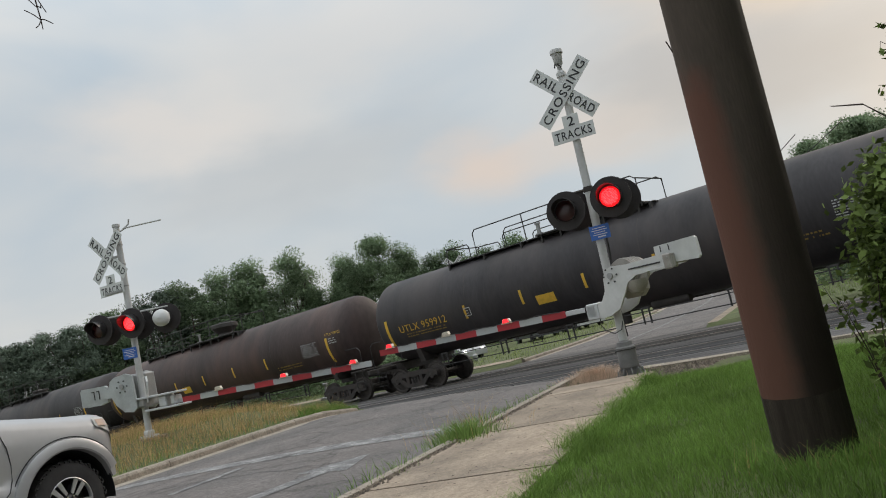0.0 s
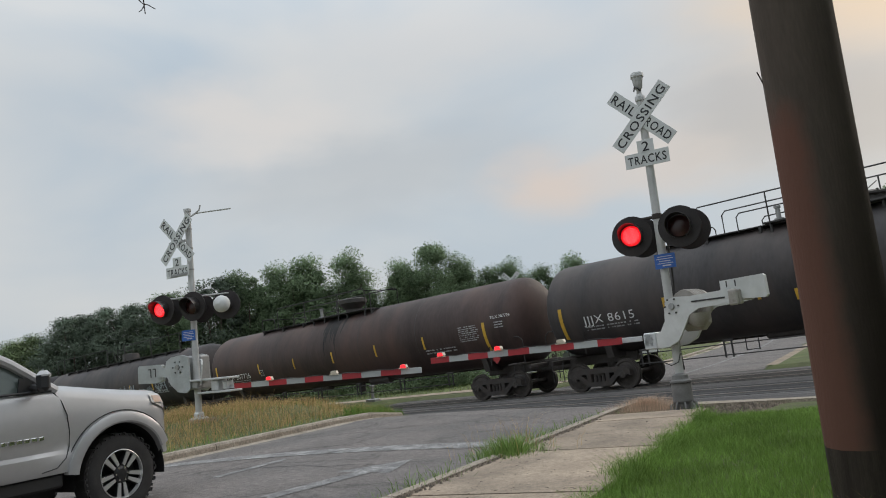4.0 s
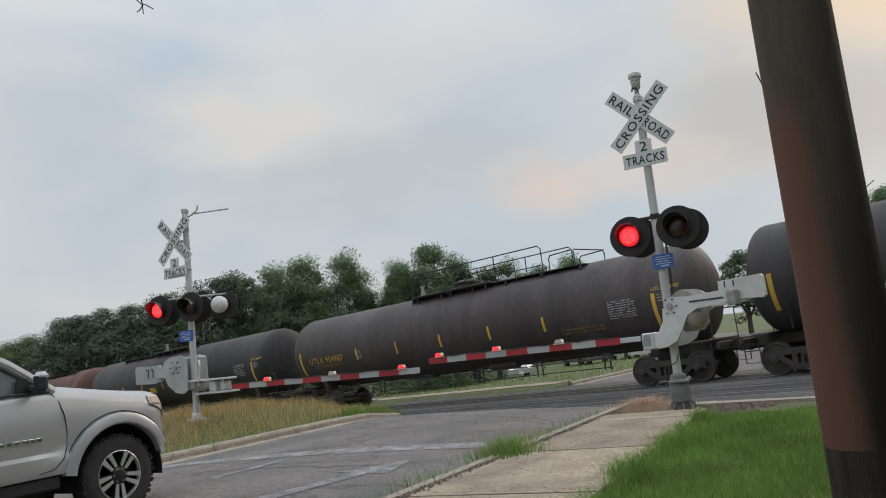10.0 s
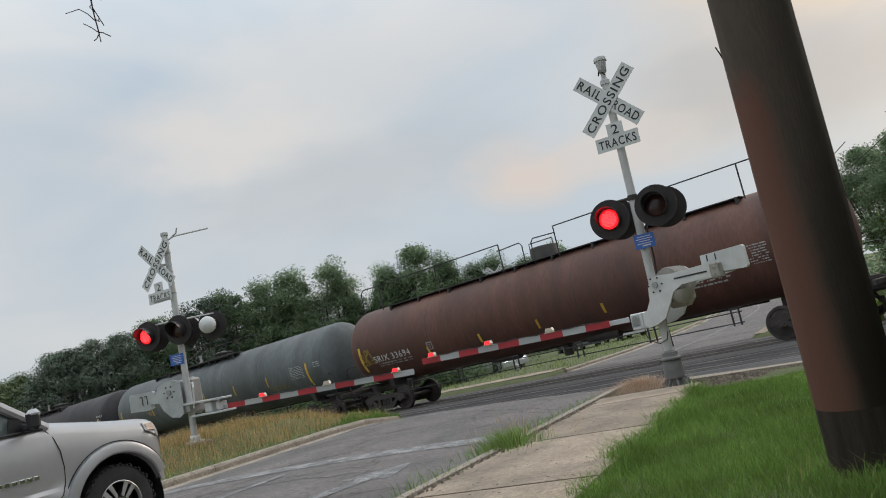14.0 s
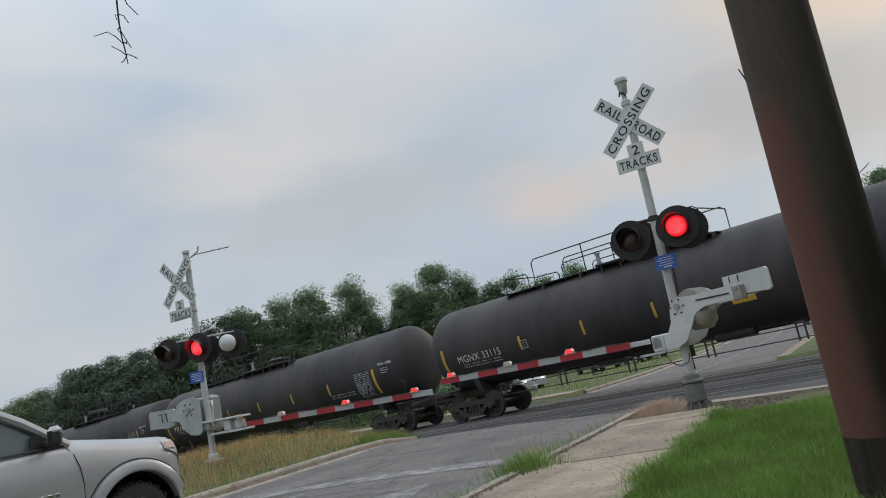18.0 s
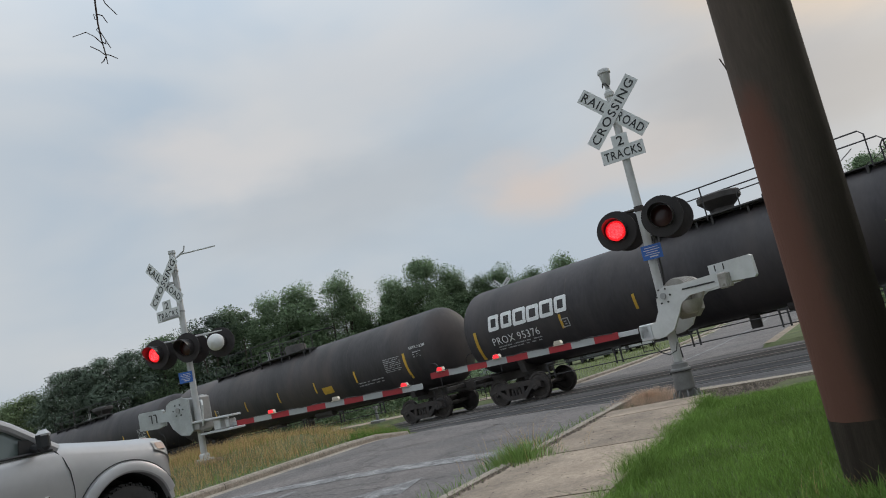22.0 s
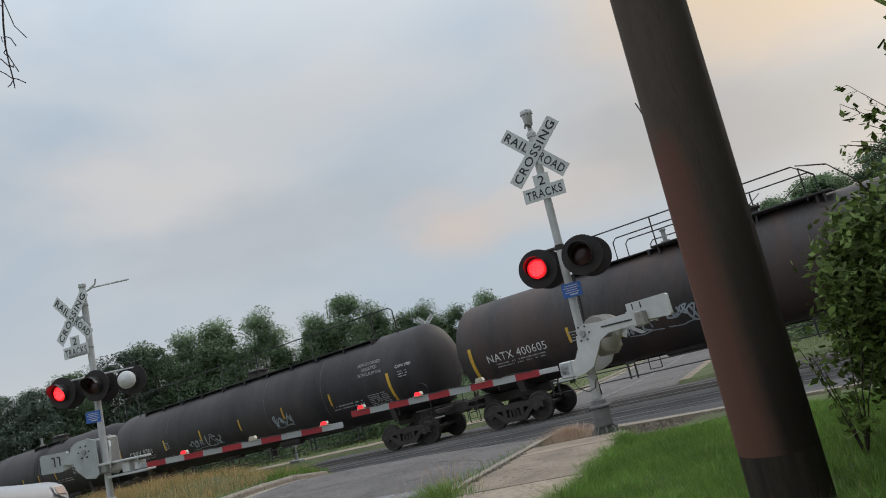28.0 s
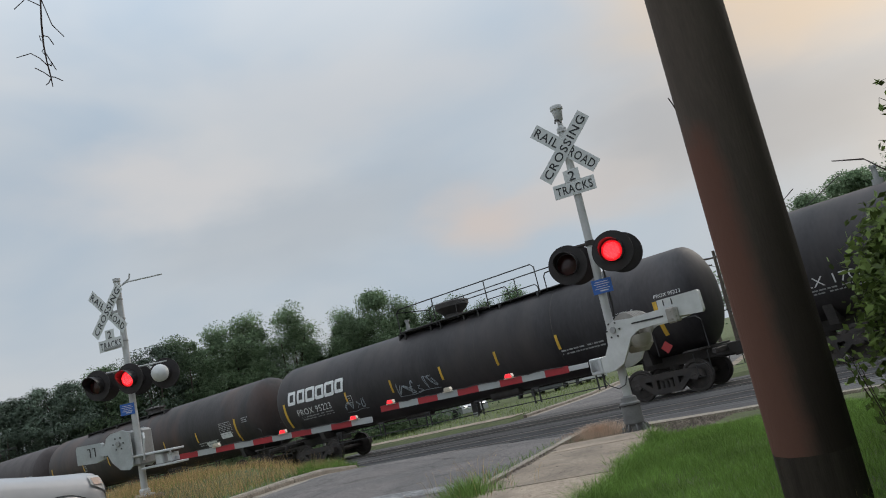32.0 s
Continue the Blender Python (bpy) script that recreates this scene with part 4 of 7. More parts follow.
part("bell_hook", Shape().tube([(-0.05, -0.06, 4.75), (-0.02, -0.085, 4.80), (0.03, -0.085, 4.78), (0.05, -0.05, 4.73)], 0.012), M["rail_black"], bell)
crossbuck(mast_r, 4.335, -0.085, FACE, 0.955)
part("cross_arm", Shape().tube([(-0.42, -0.06, 2.84), (0.42, 0.06, 2.84)], 0.025).tube([(-0.42, -0.06, 2.84), (-0.40, -0.06, 2.76)], 0.025).tube([(0.42, 0.06, 2.84), (0.40, 0.06, 2.76)], 0.025)
     .lathe([(0.072, 2.80), (0.072, 2.88)], 16), M["bogie"], mast_r, "dark cross arm")
LAMP = 17.0
lamp_unit(mast_r, pose(-0.35, -0.18, 2.60, -2, 0, LAMP), "L")
lamp_unit(mast_r, pose(0.42, -0.20, 2.61, -2, 0, LAMP), "R")
for x in (-0.36, 0.40):
    back_unit(mast_r, pose(x, 0.15, 2.59, 0, 0, LAMP + 180))
blue = part("notice", Shape().box((0, 0, 0), (0.30, 0.005, 0.21), 0.002), M["sign_blue"], mast_r, "blue notice plate with white lines", pose(0.07, -0.085, 2.17, 0, 0, FACE))
for k, w in enumerate((0.20, 0.24, 0.17, 0.22, 0.12)):
    part("text_bar", Shape().box((0.02 if k == 4 else 0, -0.004, 0.066 - k * 0.033), (w, 0.003, 0.009 if k < 4 else 0.018)), M["white_paint"], blue)
# gate machine, lever arms and counterweight
before = set(mast_r.children)
mech = part("gate_machine", Shape().box((0.18, 0.16, 1.36), (0.44, 0.34, 0.42), 0.10).cyl((0.16, -0.08, 1.52), (0.16, 0.40, 1.52), 0.22, None, 24).lathe([(0.0, -0.10), (0.10, -0.08), (0.17, 0.0), (0.19, 0.1)], 20, pose(0.30, 0.02, 1.30), False), M["tan_cast"], mast_r, "grey gate machine housing")
lever = [(-0.36, 0.98), (-0.36, 1.17), (-0.24, 1.19), (-0.15, 1.33), (-0.13, 1.52), (-0.07, 1.62), (0.04, 1.66), (0.30, 1.64), (0.95, 1.67), (1.0, 1.60),
         (0.97, 1.50), (0.80, 1.48), (0.42, 1.46), (0.26, 1.38), (0.16, 1.22), (0.04, 1.04), (-0.12, 0.97), (-0.26, 0.95)]
part("lever", Shape().plate(lever, -0.17, -0.13), M["white_paint"], mast_r, "white cranked lever of the gate")
part("lever", Shape().plate(lever, 0.40, 0.44), M["white_paint"], mast_r, "white cranked lever of the gate")
part("slot", Shape().box((0.58, -0.174, 1.56), (0.52, 0.006, 0.022), 0, None), M["rail_black"], mast_r)
part("pivot", Shape().cyl((-0.0, -0.2, 1.53), (0, 0.46, 1.53), 0.045, None, 16), M["galv"], mast_r)
for a in range(6):
    part("bolt", Shape().cyl((0.11 * math.cos(a * 1.05), -0.185, 1.53 + 0.11 * math.sin(a * 1.05)), (0.11 * math.cos(a * 1.05), -0.16, 1.53 + 0.11 * math.sin(a * 1.05)), 0.014, None, 6), M["rail_black"], mast_r)
part("bracket", Shape().box((-0.43, 0.13, 1.07), (0.22, 0.62, 0.24), 0.015), M["aluminium"], mast_r, "pale arm bracket")
for k in range(5):
    part("rib", Shape().lathe([(0.222, 0.0), (0.232, 0.008), (0.232, 0.02), (0.222, 0.028)], 24, pose(0.16, -0.04 + k * 0.08, 1.52, -90), False), M["tan_cast"], mast_r)
part("cable_loop", Shape().tube([(-0.40, -0.05, 1.0), (-0.40, -0.08, 0.86), (-0.32, -0.1, 0.76), (-0.18, -0.1, 0.70), (-0.06, -0.09, 0.74), (-0.02, -0.08, 0.86)], 0.008, 6), M["rail_black"], mast_r, "thin hanging black cable")
for x in (0.86, 0.99):
    part("slot", Shape().box((x, -0.104, 1.735), (0.016, 0.006, 0.085)), M["rail_black"], mast_r)
part("bracket_plate", Shape().box((-0.46, -0.17, 1.08), (0.16, 0.02, 0.17), 0.006).cyl((-0.51, -0.19, 1.13), (-0.51, -0.17, 1.13), 0.014, None, 6).cyl((-0.41, -0.19, 1.13), (-0.41, -0.17, 1.13), 0.014, None, 6), M["aluminium"], mast_r)
part("clamp", Shape().box((0.97, -0.185, 1.55), (0.14, 0.05, 0.22), 0.02).box((1.03, -0.10, 1.55), (0.05, 0.12, 0.20), 0.015).cyl((0.97, -0.225, 1.60), (0.97, -0.20, 1.60), 0.018, None, 6).cyl((0.97, -0.225, 1.50), (0.97, -0.20, 1.50), 0.018, None, 6).cyl((0.98, -0.1, 1.55), (0.98, 0.42, 1.55), 0.05, None, 16), M["tan_cast"], mast_r, "bolted grey clamp")
part("counterweight", Shape().plate([(0.76, 1.53), (0.76, 1.79), (1.38, 1.81), (1.41, 1.79), (1.42, 1.53), (1.39, 1.50)], -0.10, -0.02), M["white_paint"], mast_r, "white steel counterweight plate")
for ob in set(mast_r.children) - before:
    ob.matrix_basis = pose(0.115, 0, -0.02) @ Matrix.Diagonal((0.94, 1, 1, 1)) @ ob.matrix_basis
part("cable", Shape().tube([(0.10, 0.02, 2.5), (0.08, 0.06, 1.9), (0.02, 0.08, 1.2), (0.05, 0.06, 0.6)], 0.014), M["rail_black"], mast_r)
gate_arm(mast_r, r_lean.inverted() @ pose(-0.50, -0.02, 1.10, 0, 0.0, 6.5), 3.97, -1, ((3.72, None), (2.52, "L"), (1.34, "R")))

# left-hand mast on the grass island
LM = Vector((-14.82, 8.33, 0.42))
l_lean = pose(0, 0, 0, -0.6, 0.6, 0)
mast_l = thing("crossing_signal", Matrix.Translation(LM) @ l_lean, "white signal mast on dry grass with crossed blades and lowered gate", "crossing signal", "crossing signals")
LF = 12.0            # its faces look back along the road
part("pole", Shape().cyl((0, 0, 0.1), (0, 0, 4.33), 0.066, 0.062, 20).lathe([(0.075, 4.28), (0.075, 4.34), (0.0, 4.35)], 16, None, False), M["mast_paint"], mast_l, "pale painted steel pole")
part("base", Shape().box((0, 0, 0.04), (0.27, 0.27, 0.05), 0.01).box((0, 0, 0.11), (0.17, 0.17, 0.12), 0.03).box((0.10, -0.08, 0.10), (0.06, 0.05, 0.10), 0.01).box((-0.10, 0.07, 0.10), (0.06, 0.05, 0.10), 0.01), M["white_paint"], mast_l, "white cast base")
part("footing", Shape().box((0, 0, -0.12), (0.5, 0.5, 0.3), 0.02), M["concrete"], mast_l, "concrete footing")
crossbuck(mast_l, 3.66, -0.10, LF)
for ch in list(mast_l.children):
    if ch.name.startswith(("blade", "count_plate")):
        ch.matrix_basis = pose(-0.24 if ch.name.startswith("count") else -0.20, -0.08, 0.05) @ ch.matrix_basis
for z in (3.66, 2.98):
    part("sign_bracket", Shape().box((-0.2, -0.13, z), (0.5, 0.03, 0.05), 0.005, pose(0, 0, 0, 0, 0, LF)), M["galv"], mast_l, "grey sign bracket")
for z in (3.9, 3.5, 3.05, 2.5):
    part("band", Shape().lathe([(0.072, z), (0.072, z + 0.03)], 16), M["galv"], mast_l, "steel band")
part("top_rod", Shape().tube([(0.0, 0, 4.15), (0.25, 0.06, 4.21), (1.15, 0.30, 4.15)], 0.016).tube([(0.12, 0.03, 4.18), (0.33, 0.08, 4.26), (0.36, 0.09, 4.36)], 0.016), M["mast_paint"], mast_l, "bent grey rods at the mast's top")
ca = pose(0, 0, 0, 0, 0, 36)            # the flashers turn towards the road
part("cross_arm", Shape().tube([ca @ Vector((-0.66, -0.03, 2.50)), ca @ Vector((0.80, -0.03, 2.50))], 0.018).lathe([(0.085, 2.40), (0.085, 2.5)], 16), M["mast_paint"], mast_l, "pale cross arm")
lamp_unit(mast_l, ca @ pose(-0.60, -0.14, 2.29, 0, 0, -12), "L")
lamp_unit(mast_l, ca @ pose(0.09, -0.20, 2.29, 0, 0, -12), "R")
bu = back_unit(mast_l, ca @ pose(0.73, -0.02, 2.27, 0, 0, 180))
part("round_housing", Shape().lathe([(0.13, 0.0), (0.165, 0.05), (0.17, 0.10), (0.14, 0.18), (0.08, 0.23), (0.0, 0.245)], 24, pose(0, 0.16, 0, -90), False), M["white_paint"], bu, "white round lamp housing")
for x in (-0.60, 0.09):
    back_unit(mast_l, ca @ pose(x, 0.20, 2.27, 0, 0, 180))
blue = part("notice", Shape().box((0, 0, 0), (0.30, 0.005, 0.22), 0.002), M["sign_blue"], mast_l, "blue notice plate with white lines", pose(0, 0, 0, 0, 0, LF) @ pose(-0.06, -0.10, 1.72, 0, 0, 20))
for k, w in enumerate((0.20, 0.24, 0.17, 0.22, 0.12)):
    part("text_bar", Shape().box((0.02 if k == 4 else 0, -0.004, 0.066 - k * 0.033), (w, 0.003, 0.009 if k < 4 else 0.018)), M["white_paint"], blue)
AD = 21.5
am = pose(0, 0, 0, 0, 0, AD)
part("gate_machine", Shape().box((-0.18, 0.22, 1.0), (0.46, 0.32, 0.62), 0.04).box((-0.02, 0.1, 0.72), (0.3, 0.5, 0.2), 0.03), M["galv"], mast_l, "grey gate machine housing", am)
lev = [(-0.84, 0.94), (-0.84, 1.10), (-0.62, 1.12), (-0.58, 1.24), (-0.46, 1.31), (-0.20, 1.34), (-0.03, 1.28), (-0.02, 0.64), (-0.12, 0.57), (-0.32, 0.60), (-0.50, 0.76), (-0.58, 0.92)]
part("lever", Shape().plate(lev, -0.20, -0.16), M["mech_grey"], mast_l, "pale grey cranked lever of the gate", am)
part("lever", Shape().plate(lev, 0.42, 0.46), M["mech_grey"], mast_l, "pale grey cranked lever of the gate", am)
part("pivot", Shape().cyl((-0.3, -0.23, 1.1), (-0.3, 0.48, 1.1), 0.05, None, 16), M["galv"], mast_l, "", am)
for a in range(6):
    c, d = -0.3 + 0.12 * math.cos(a * 1.05), 1.1 + 0.12 * math.sin(a * 1.05)
    part("bolt", Shape().cyl((c, -0.215, d), (c, -0.19, d), 0.016, None, 6), M["rail_black"], mast_l, "", am)
part("counterweight", Shape().plate([(-0.74, 0.86), (-0.74, 1.16), (-0.78, 1.19), (-1.34, 1.20), (-1.38, 1.16), (-1.38, 0.84), (-0.92, 0.82)], -0.14, -0.06), M["mech_grey"], mast_l, "pale grey steel counterweight plate with two hooked slots", am)
for x in (-0.92, -1.04):
    part("slot", Shape().box((x, -0.146, 1.03), (0.02, 0.006, 0.17)).box((x - 0.03, -0.146, 1.11), (0.07, 0.006, 0.02)), M["rail_black"], mast_l, "", am)
part("bracket", Shape().box((0.44, -0.02, 0.80), (0.95, 0.34, 0.04), 0.008).box((0.50, 0.06, 0.54), (0.8, 0.4, 0.04), 0.008).box((0.52, 0.02, 0.67), (0.18, 0.3, 0.22), 0.02).box((0.74, 0.02, 0.66), (0.1, 0.24, 0.16), 0.015), M["aluminium"], mast_l, "white bracket plates", am)
part("guard_bar", Shape().tube([(0.25, -0.2, 0.7), (0.3, -0.2, 1.1), (0.22, -0.1, 1.2), (0.1, 0.0, 1.2)], 0.02), M["white_paint"], mast_l, "", am)
gate_arm(mast_l, am @ pose(0.72, 0.0, 0.62, 0, 0.2, 0), 4.24, 1, ((3.90, None), (2.46, "R"), (1.02, "L")))

# ---- the train ----
R_TANK, Z_TANK = 1.53, 2.66
CAR = 21.2
MESH = {}


def once(key, build, mat):
    if key not in MESH:
        MESH[key] = build().data(key, mat)
    return MESH[key]


def tank_shape(half):
    prof = [(0.0, -half)]
    for k in range(1, 9):
        a = math.pi / 2 * k / 8
        prof.append((R_TANK * math.sin(a) ** 0.80, -half + 0.58 * (1 - math.cos(a))))
    prof += [(r, -z) for r, z in prof[8:0:-1]] + [(0.0, half)]
    return Shape().lathe(prof, 56, Matrix.Translation((0, 0, Z_TANK)) @ pose(0, 0, 0, 0, 90, 0), False)


def patch(x0, x1, a0, a1, lift=0.006, n=6):
    """A piece of marking that lies on the tank's side; angles in degrees above the tank's middle height."""
    s = Shape()
    for k in range(n + 1):
        a = radians(a0 + (a1 - a0) * k / n)
        for x in (x0, x1):
            s.v.append((x, -(R_TANK + lift) * math.cos(a), Z_TANK + (R_TANK + lift) * math.sin(a)))
    s.f = [(2 * k, 2 * k + 1, 2 * k + 3, 2 * k + 2) for k in range(n)]
    return s


def wrap(s, x, a, lift=0.014):
    """Lays a flat lettering shape on the tank at x and the angle a."""
    out = Shape()
    out.f = s.f
    for px, _, pz in s.v:
        q = radians(a) + pz / R_TANK
        out.v.append((x + px, -(R_TANK + lift) * math.cos(q), Z_TANK + (R_TANK + lift) * math.sin(q)))
    return out


def wheelset_shape():
    s = Shape()
    for side in (-1, 1):
        prof = [(0.10, -0.07), (0.12, -0.075), (0.36, -0.045), (0.385, -0.07), (0.457, -0.07), (0.452, 0.035), (0.478, 0.045), (0.470, 0.065), (0.385, 0.07), (0.36, 0.03), (0.12, 0.07), (0.10, 0.075)]
        s.lathe([(r, z) for r, z in prof], 32, pose(0, side * 0.77, 0, 90 if side < 0 else -90, 0, 0) @ Matrix.Diagonal((1, 1, -1, 1)), False)
    s.cyl((0, -1.06, 0), (0, 1.06, 0), 0.085, None, 14)
    for side in (-1, 1):
        s.cyl((0, side * 1.02, 0), (0, side * 1.10, 0), 0.12, 0.11, 14)
        for k in range(3):
            s.cyl((0.06 * math.cos(k * 2.09), side * 1.10, 0.06 * math.sin(k * 2.09)), (0.06 * math.cos(k * 2.09), side * 1.125, 0.06 * math.sin(k * 2.09)), 0.022, None, 6)
    return s


def side_frame():
    s = Shape()
    top = [(-1.16, 0.44), (-1.16, 0.60), (-1.02, 0.68), (-0.62, 0.72), (0.62, 0.72), (1.02, 0.68), (1.16, 0.60), (1.16, 0.40), (1.05, 0.47), (0.74, 0.48),
           (0.58, 0.55), (-0.58, 0.55), (-0.74, 0.48), (-1.05, 0.47)]
    s.plate(top, -0.09, 0.09)
    s.plate([(-0.84, 0.51), (-0.66, 0.54), (-0.32, 0.29), (0.32, 0.29), (0.66, 0.54), (0.84, 0.51), (0.42, 0.15), (-0.42, 0.15)], -0.09, 0.09)
    for x in (-0.34, 0.34):
        s.box((x, 0, 0.44), (0.15, 0.17, 0.30), 0.01)
    for x in (-0.15, 0.0, 0.15):
        s.cyl((x, 0, 0.28), (x, 0, 0.50), 0.062, None, 10)
    for x in (-0.89, 0.89):
        s.box((x, 0, 0.47), (0.30, 0.19, 0.13), 0.02)
    return s


def bogie(car, x, label="dark cast steel bogie"):
    b = part("bogie", once("bolster", lambda: Shape().box((0, 0, 0.60), (0.36, 2.1, 0.26), 0.03).cyl((0, 0, 0.7), (0, 0, 0.86), 0.22, None, 16)
                           .tube([(-0.55, -0.8, 0.42), (-0.55, 0.8, 0.42)], 0.05).tube([(0.55, -0.8, 0.42), (0.55, 0.8, 0.42)], 0.05), M["bogie"]), None, car, label, pose(x, 0, 0))
    for y in (-1.0, 1.0):
        part("side_frame", once("side_frame", side_frame, M["bogie"]), None, b, "", pose(0, y, 0))
    for dx in (-0.89, 0.89):
        w = part("wheelset", once("wheelset", wheelset_shape, M["wheel"]), None, b, "steel wheels on their axle", pose(dx, 0, 0.457))
        WHEELS[dx > 0].append(w)
    return b


WHEELS = {False: [], True: []}


def end_frame(car, e, half):
    """Draft sill, end beam, platform and tank cradle at one end."""
    m = pose(0, 0, 0, 0, 0, 0 if e > 0 else 180)
    part("draft_sill", once(f"draft_sill_{half}", lambda: Shape().box((half - 0.9, 0, 0.98), (3.6, 0.34, 0.32), 0.02), M["underframe"]), None, car, "", m)
    part("end_beam", once(f"end_beam_{half}", lambda: Shape().box((half - 0.02, 0, 1.02), (0.12, 2.3, 0.16), 0.02), M["underframe"]), None, car, "", m)
    part("end_platform", once(f"end_platform_{half}", lambda: Shape().box((half - 0.62, 0, 1.16), (0.5, 2.5, 0.06), 0.01), M["underframe"]), None, car, "", m)
    part("cradle", once(f"cradle_{half}", lambda: Shape().plate([(-0.85, 1.0), (0.85, 1.0), (1.15, 1.9), (-1.15, 1.9)], -0.12, 0.12, pose(half - 2.15, 0, 0, 0, 0, 90)), M["underframe"]), None, car, "", m)
    for y in (-1.32, 1.32):
        x = half - 0.05
        part("grab_rail", once(f"grab_{half}_{y}", lambda: Shape().tube([(x - 1.5, y, 1.22), (x - 1.5, y, 1.98), (x - 1.35, y, 2.08), (x - 0.15, y, 2.08), (x, y, 1.95), (x, y, 1.15)], 0.018, 6), M["rail_black"]), None, car, "", m)
        part("step", once(f"step_{half}_{y}", lambda: Shape().tube([(x - 0.1, y, 1.1), (x - 0.1, y, 0.42), (x - 0.52, y, 0.42), (x - 0.52, y, 1.1)], 0.018, 6).tube([(x - 0.1, y, 0.75), (x - 0.52, y, 0.75)], 0.018, 6), M["rail_black"]), None, car, "", m)


def coupler_shape():
    return Shape().box((-0.15, 0, 0.86), (0.75, 0.16, 0.18), 0.02).plate([(0.18, 0.74), (0.46, 0.78), (0.48, 1.0), (0.2, 1.02)], -0.16, 0.05).box((0.38, 0.12, 0.88), (0.2, 0.12, 0.26), 0.03)


def under_rails(car, half):
    """The long pipes below the tank's side, on long hangers."""
    for z, y in ((1.02, -1.30), (0.72, -1.32)):
        part("side_pipe", once(f"pipe_{half}_{z}", lambda: Shape().tube([(-half + 3.4, y, z), (half - 3.4, y, z)], 0.018, 6), M["rail_black"]), None, car)
    for k in range(6):
        x = (-1 + 2 * k / 5) * (half - 3.6)
        part("hanger", once("hanger", lambda: Shape().box((-0.11, 0, 0.90), (0.045, 0.05, 0.50), 0.008).box((0.11, 0, 0.90), (0.045, 0.05, 0.50), 0.008).box((0, 0, 1.12), (0.3, 0.06, 0.06), 0.008), M["rail_black"]), None, car, "", pose(x, -1.31, 0))


def under_gear():
    s = Shape().box((-2.6, -0.1, 1.14), (1.3, 0.4, 0.30), 0.08).cyl((1.2, -0.45, 1.16), (2.4, -0.45, 1.16), 0.16, None, 14)
    s.cyl((0, 0, 0.74), (0, 0, 1.2), 0.16, None, 14).tube([(-7, 0.2, 1.1), (7, 0.2, 1.1)], 0.03, 6)
    return s


def ladder_shape(x, y):
    s = Shape()
    pts = []
    for k in range(10):
        a = radians(-38 + 11.5 * k)
        pts.append((-(R_TANK + 0.09) * math.cos(a) * (1 if y < 0 else -1), Z_TANK + (R_TANK + 0.09) * math.sin(a)))
    pts = [(pts[0][0], 0.7)] + pts
    for dx in (-0.2, 0.2):
        s.tube([(x + dx, p, q) for p, q in pts], 0.018, 6)
    for p, q in pts[1:]:
        s.tube([(x - 0.2, p, q), (x + 0.2, p, q)], 0.012, 5)
    s.tube([(x - 0.2, pts[0][0], 0.72), (x + 0.2, pts[0][0], 0.72)], 0.014, 5)
    return s


TOP = Z_TANK + R_TANK


def platform_shape(w):
    s = Shape().box((0, -0.72, TOP - 0.02), (w, 0.5, 0.05), 0.008).box((0, 0.72, TOP - 0.02), (w, 0.5, 0.05), 0.008)
    for x in (-w / 2 + 0.2, 0, w / 2 - 0.2):
        for y in (-0.9, 0.9):
            s.box((x, y, TOP - 0.22), (0.06, 0.05, 0.42), 0.005)
    return s


def railing_shape(flip, y=-0.95, tall=0.98):
    """A pipe railing: a low hoop at one end, a long tall bay round the dome, a hoop at the other."""
    s = Shape()
    z0 = TOP - 0.14
    f = -1 if flip else 1
    s.tube([(-5.7 * f, y, z0), (-5.7 * f, y, z0 + 0.52), (-5.62 * f, y, z0 + 0.60), (-4.75 * f, y, z0 + 0.56), (-4.68 * f, y, z0 + 0.46), (-4.68 * f, y, z0)], 0.022, 6)
    s.tube([(-5.7 * f, y, z0 + 0.60), (-5.7 * f, -y, z0 + 0.60)], 0.02, 6)
    s.tube([(-4.4 * f, y, z0), (-4.4 * f, y, z0 + tall - 0.12), (-4.28 * f, y, z0 + tall), (1.75 * f, y, z0 + tall), (1.9 * f, y, z0 + tall - 0.12), (1.9 * f, y, z0)], 0.022, 6)
    s.tube([(-3.2 * f, y, z0), (-3.2 * f, y, z0 + 0.45), (-3.1 * f, y, z0 + 0.55), (-1.0 * f, y, z0 + 0.55), (-0.9 * f, y, z0 + 0.45), (-0.9 * f, y, z0)], 0.02, 6)
    for x in (-2.3, 0.1):
        s.tube([(x * f, y, z0), (x * f, y, z0 + tall)], 0.022, 6)
    s.tube([(1.9 * f, y, z0 + tall - 0.1), (1.9 * f, -y, z0 + tall - 0.1)], 0.02, 6)
    return s


def long_rail_shape(half, side=1, y=-0.95):
    """A single rail along the top walkway."""
    s = Shape()
    z0, a, b = TOP - 0.18, 1.2 * side, (half - 2.0) * side
    xs = np.linspace(a, b, 3)
    end = (half - 0.9) * side
    s.tube([(xs[0], y, z0 + 1.02), (end - 0.15 * side, y, z0 + 1.02), (end, y, z0 + 0.90), (end + 0.03 * side, y, z0 + 0.05)], 0.022, 6)
    s.tube([(xs[0] - 1.0 * side, y, z0), (xs[0] - 1.0 * side, y, z0 + 0.72), (xs[0] - 0.9 * side, y, z0 + 0.84), (xs[0], y, z0 + 0.80)], 0.022, 6)
    for x in xs:
        s.tube([(x, y, z0), (x, y, z0 + 1.02)], 0.024, 6)
    return s


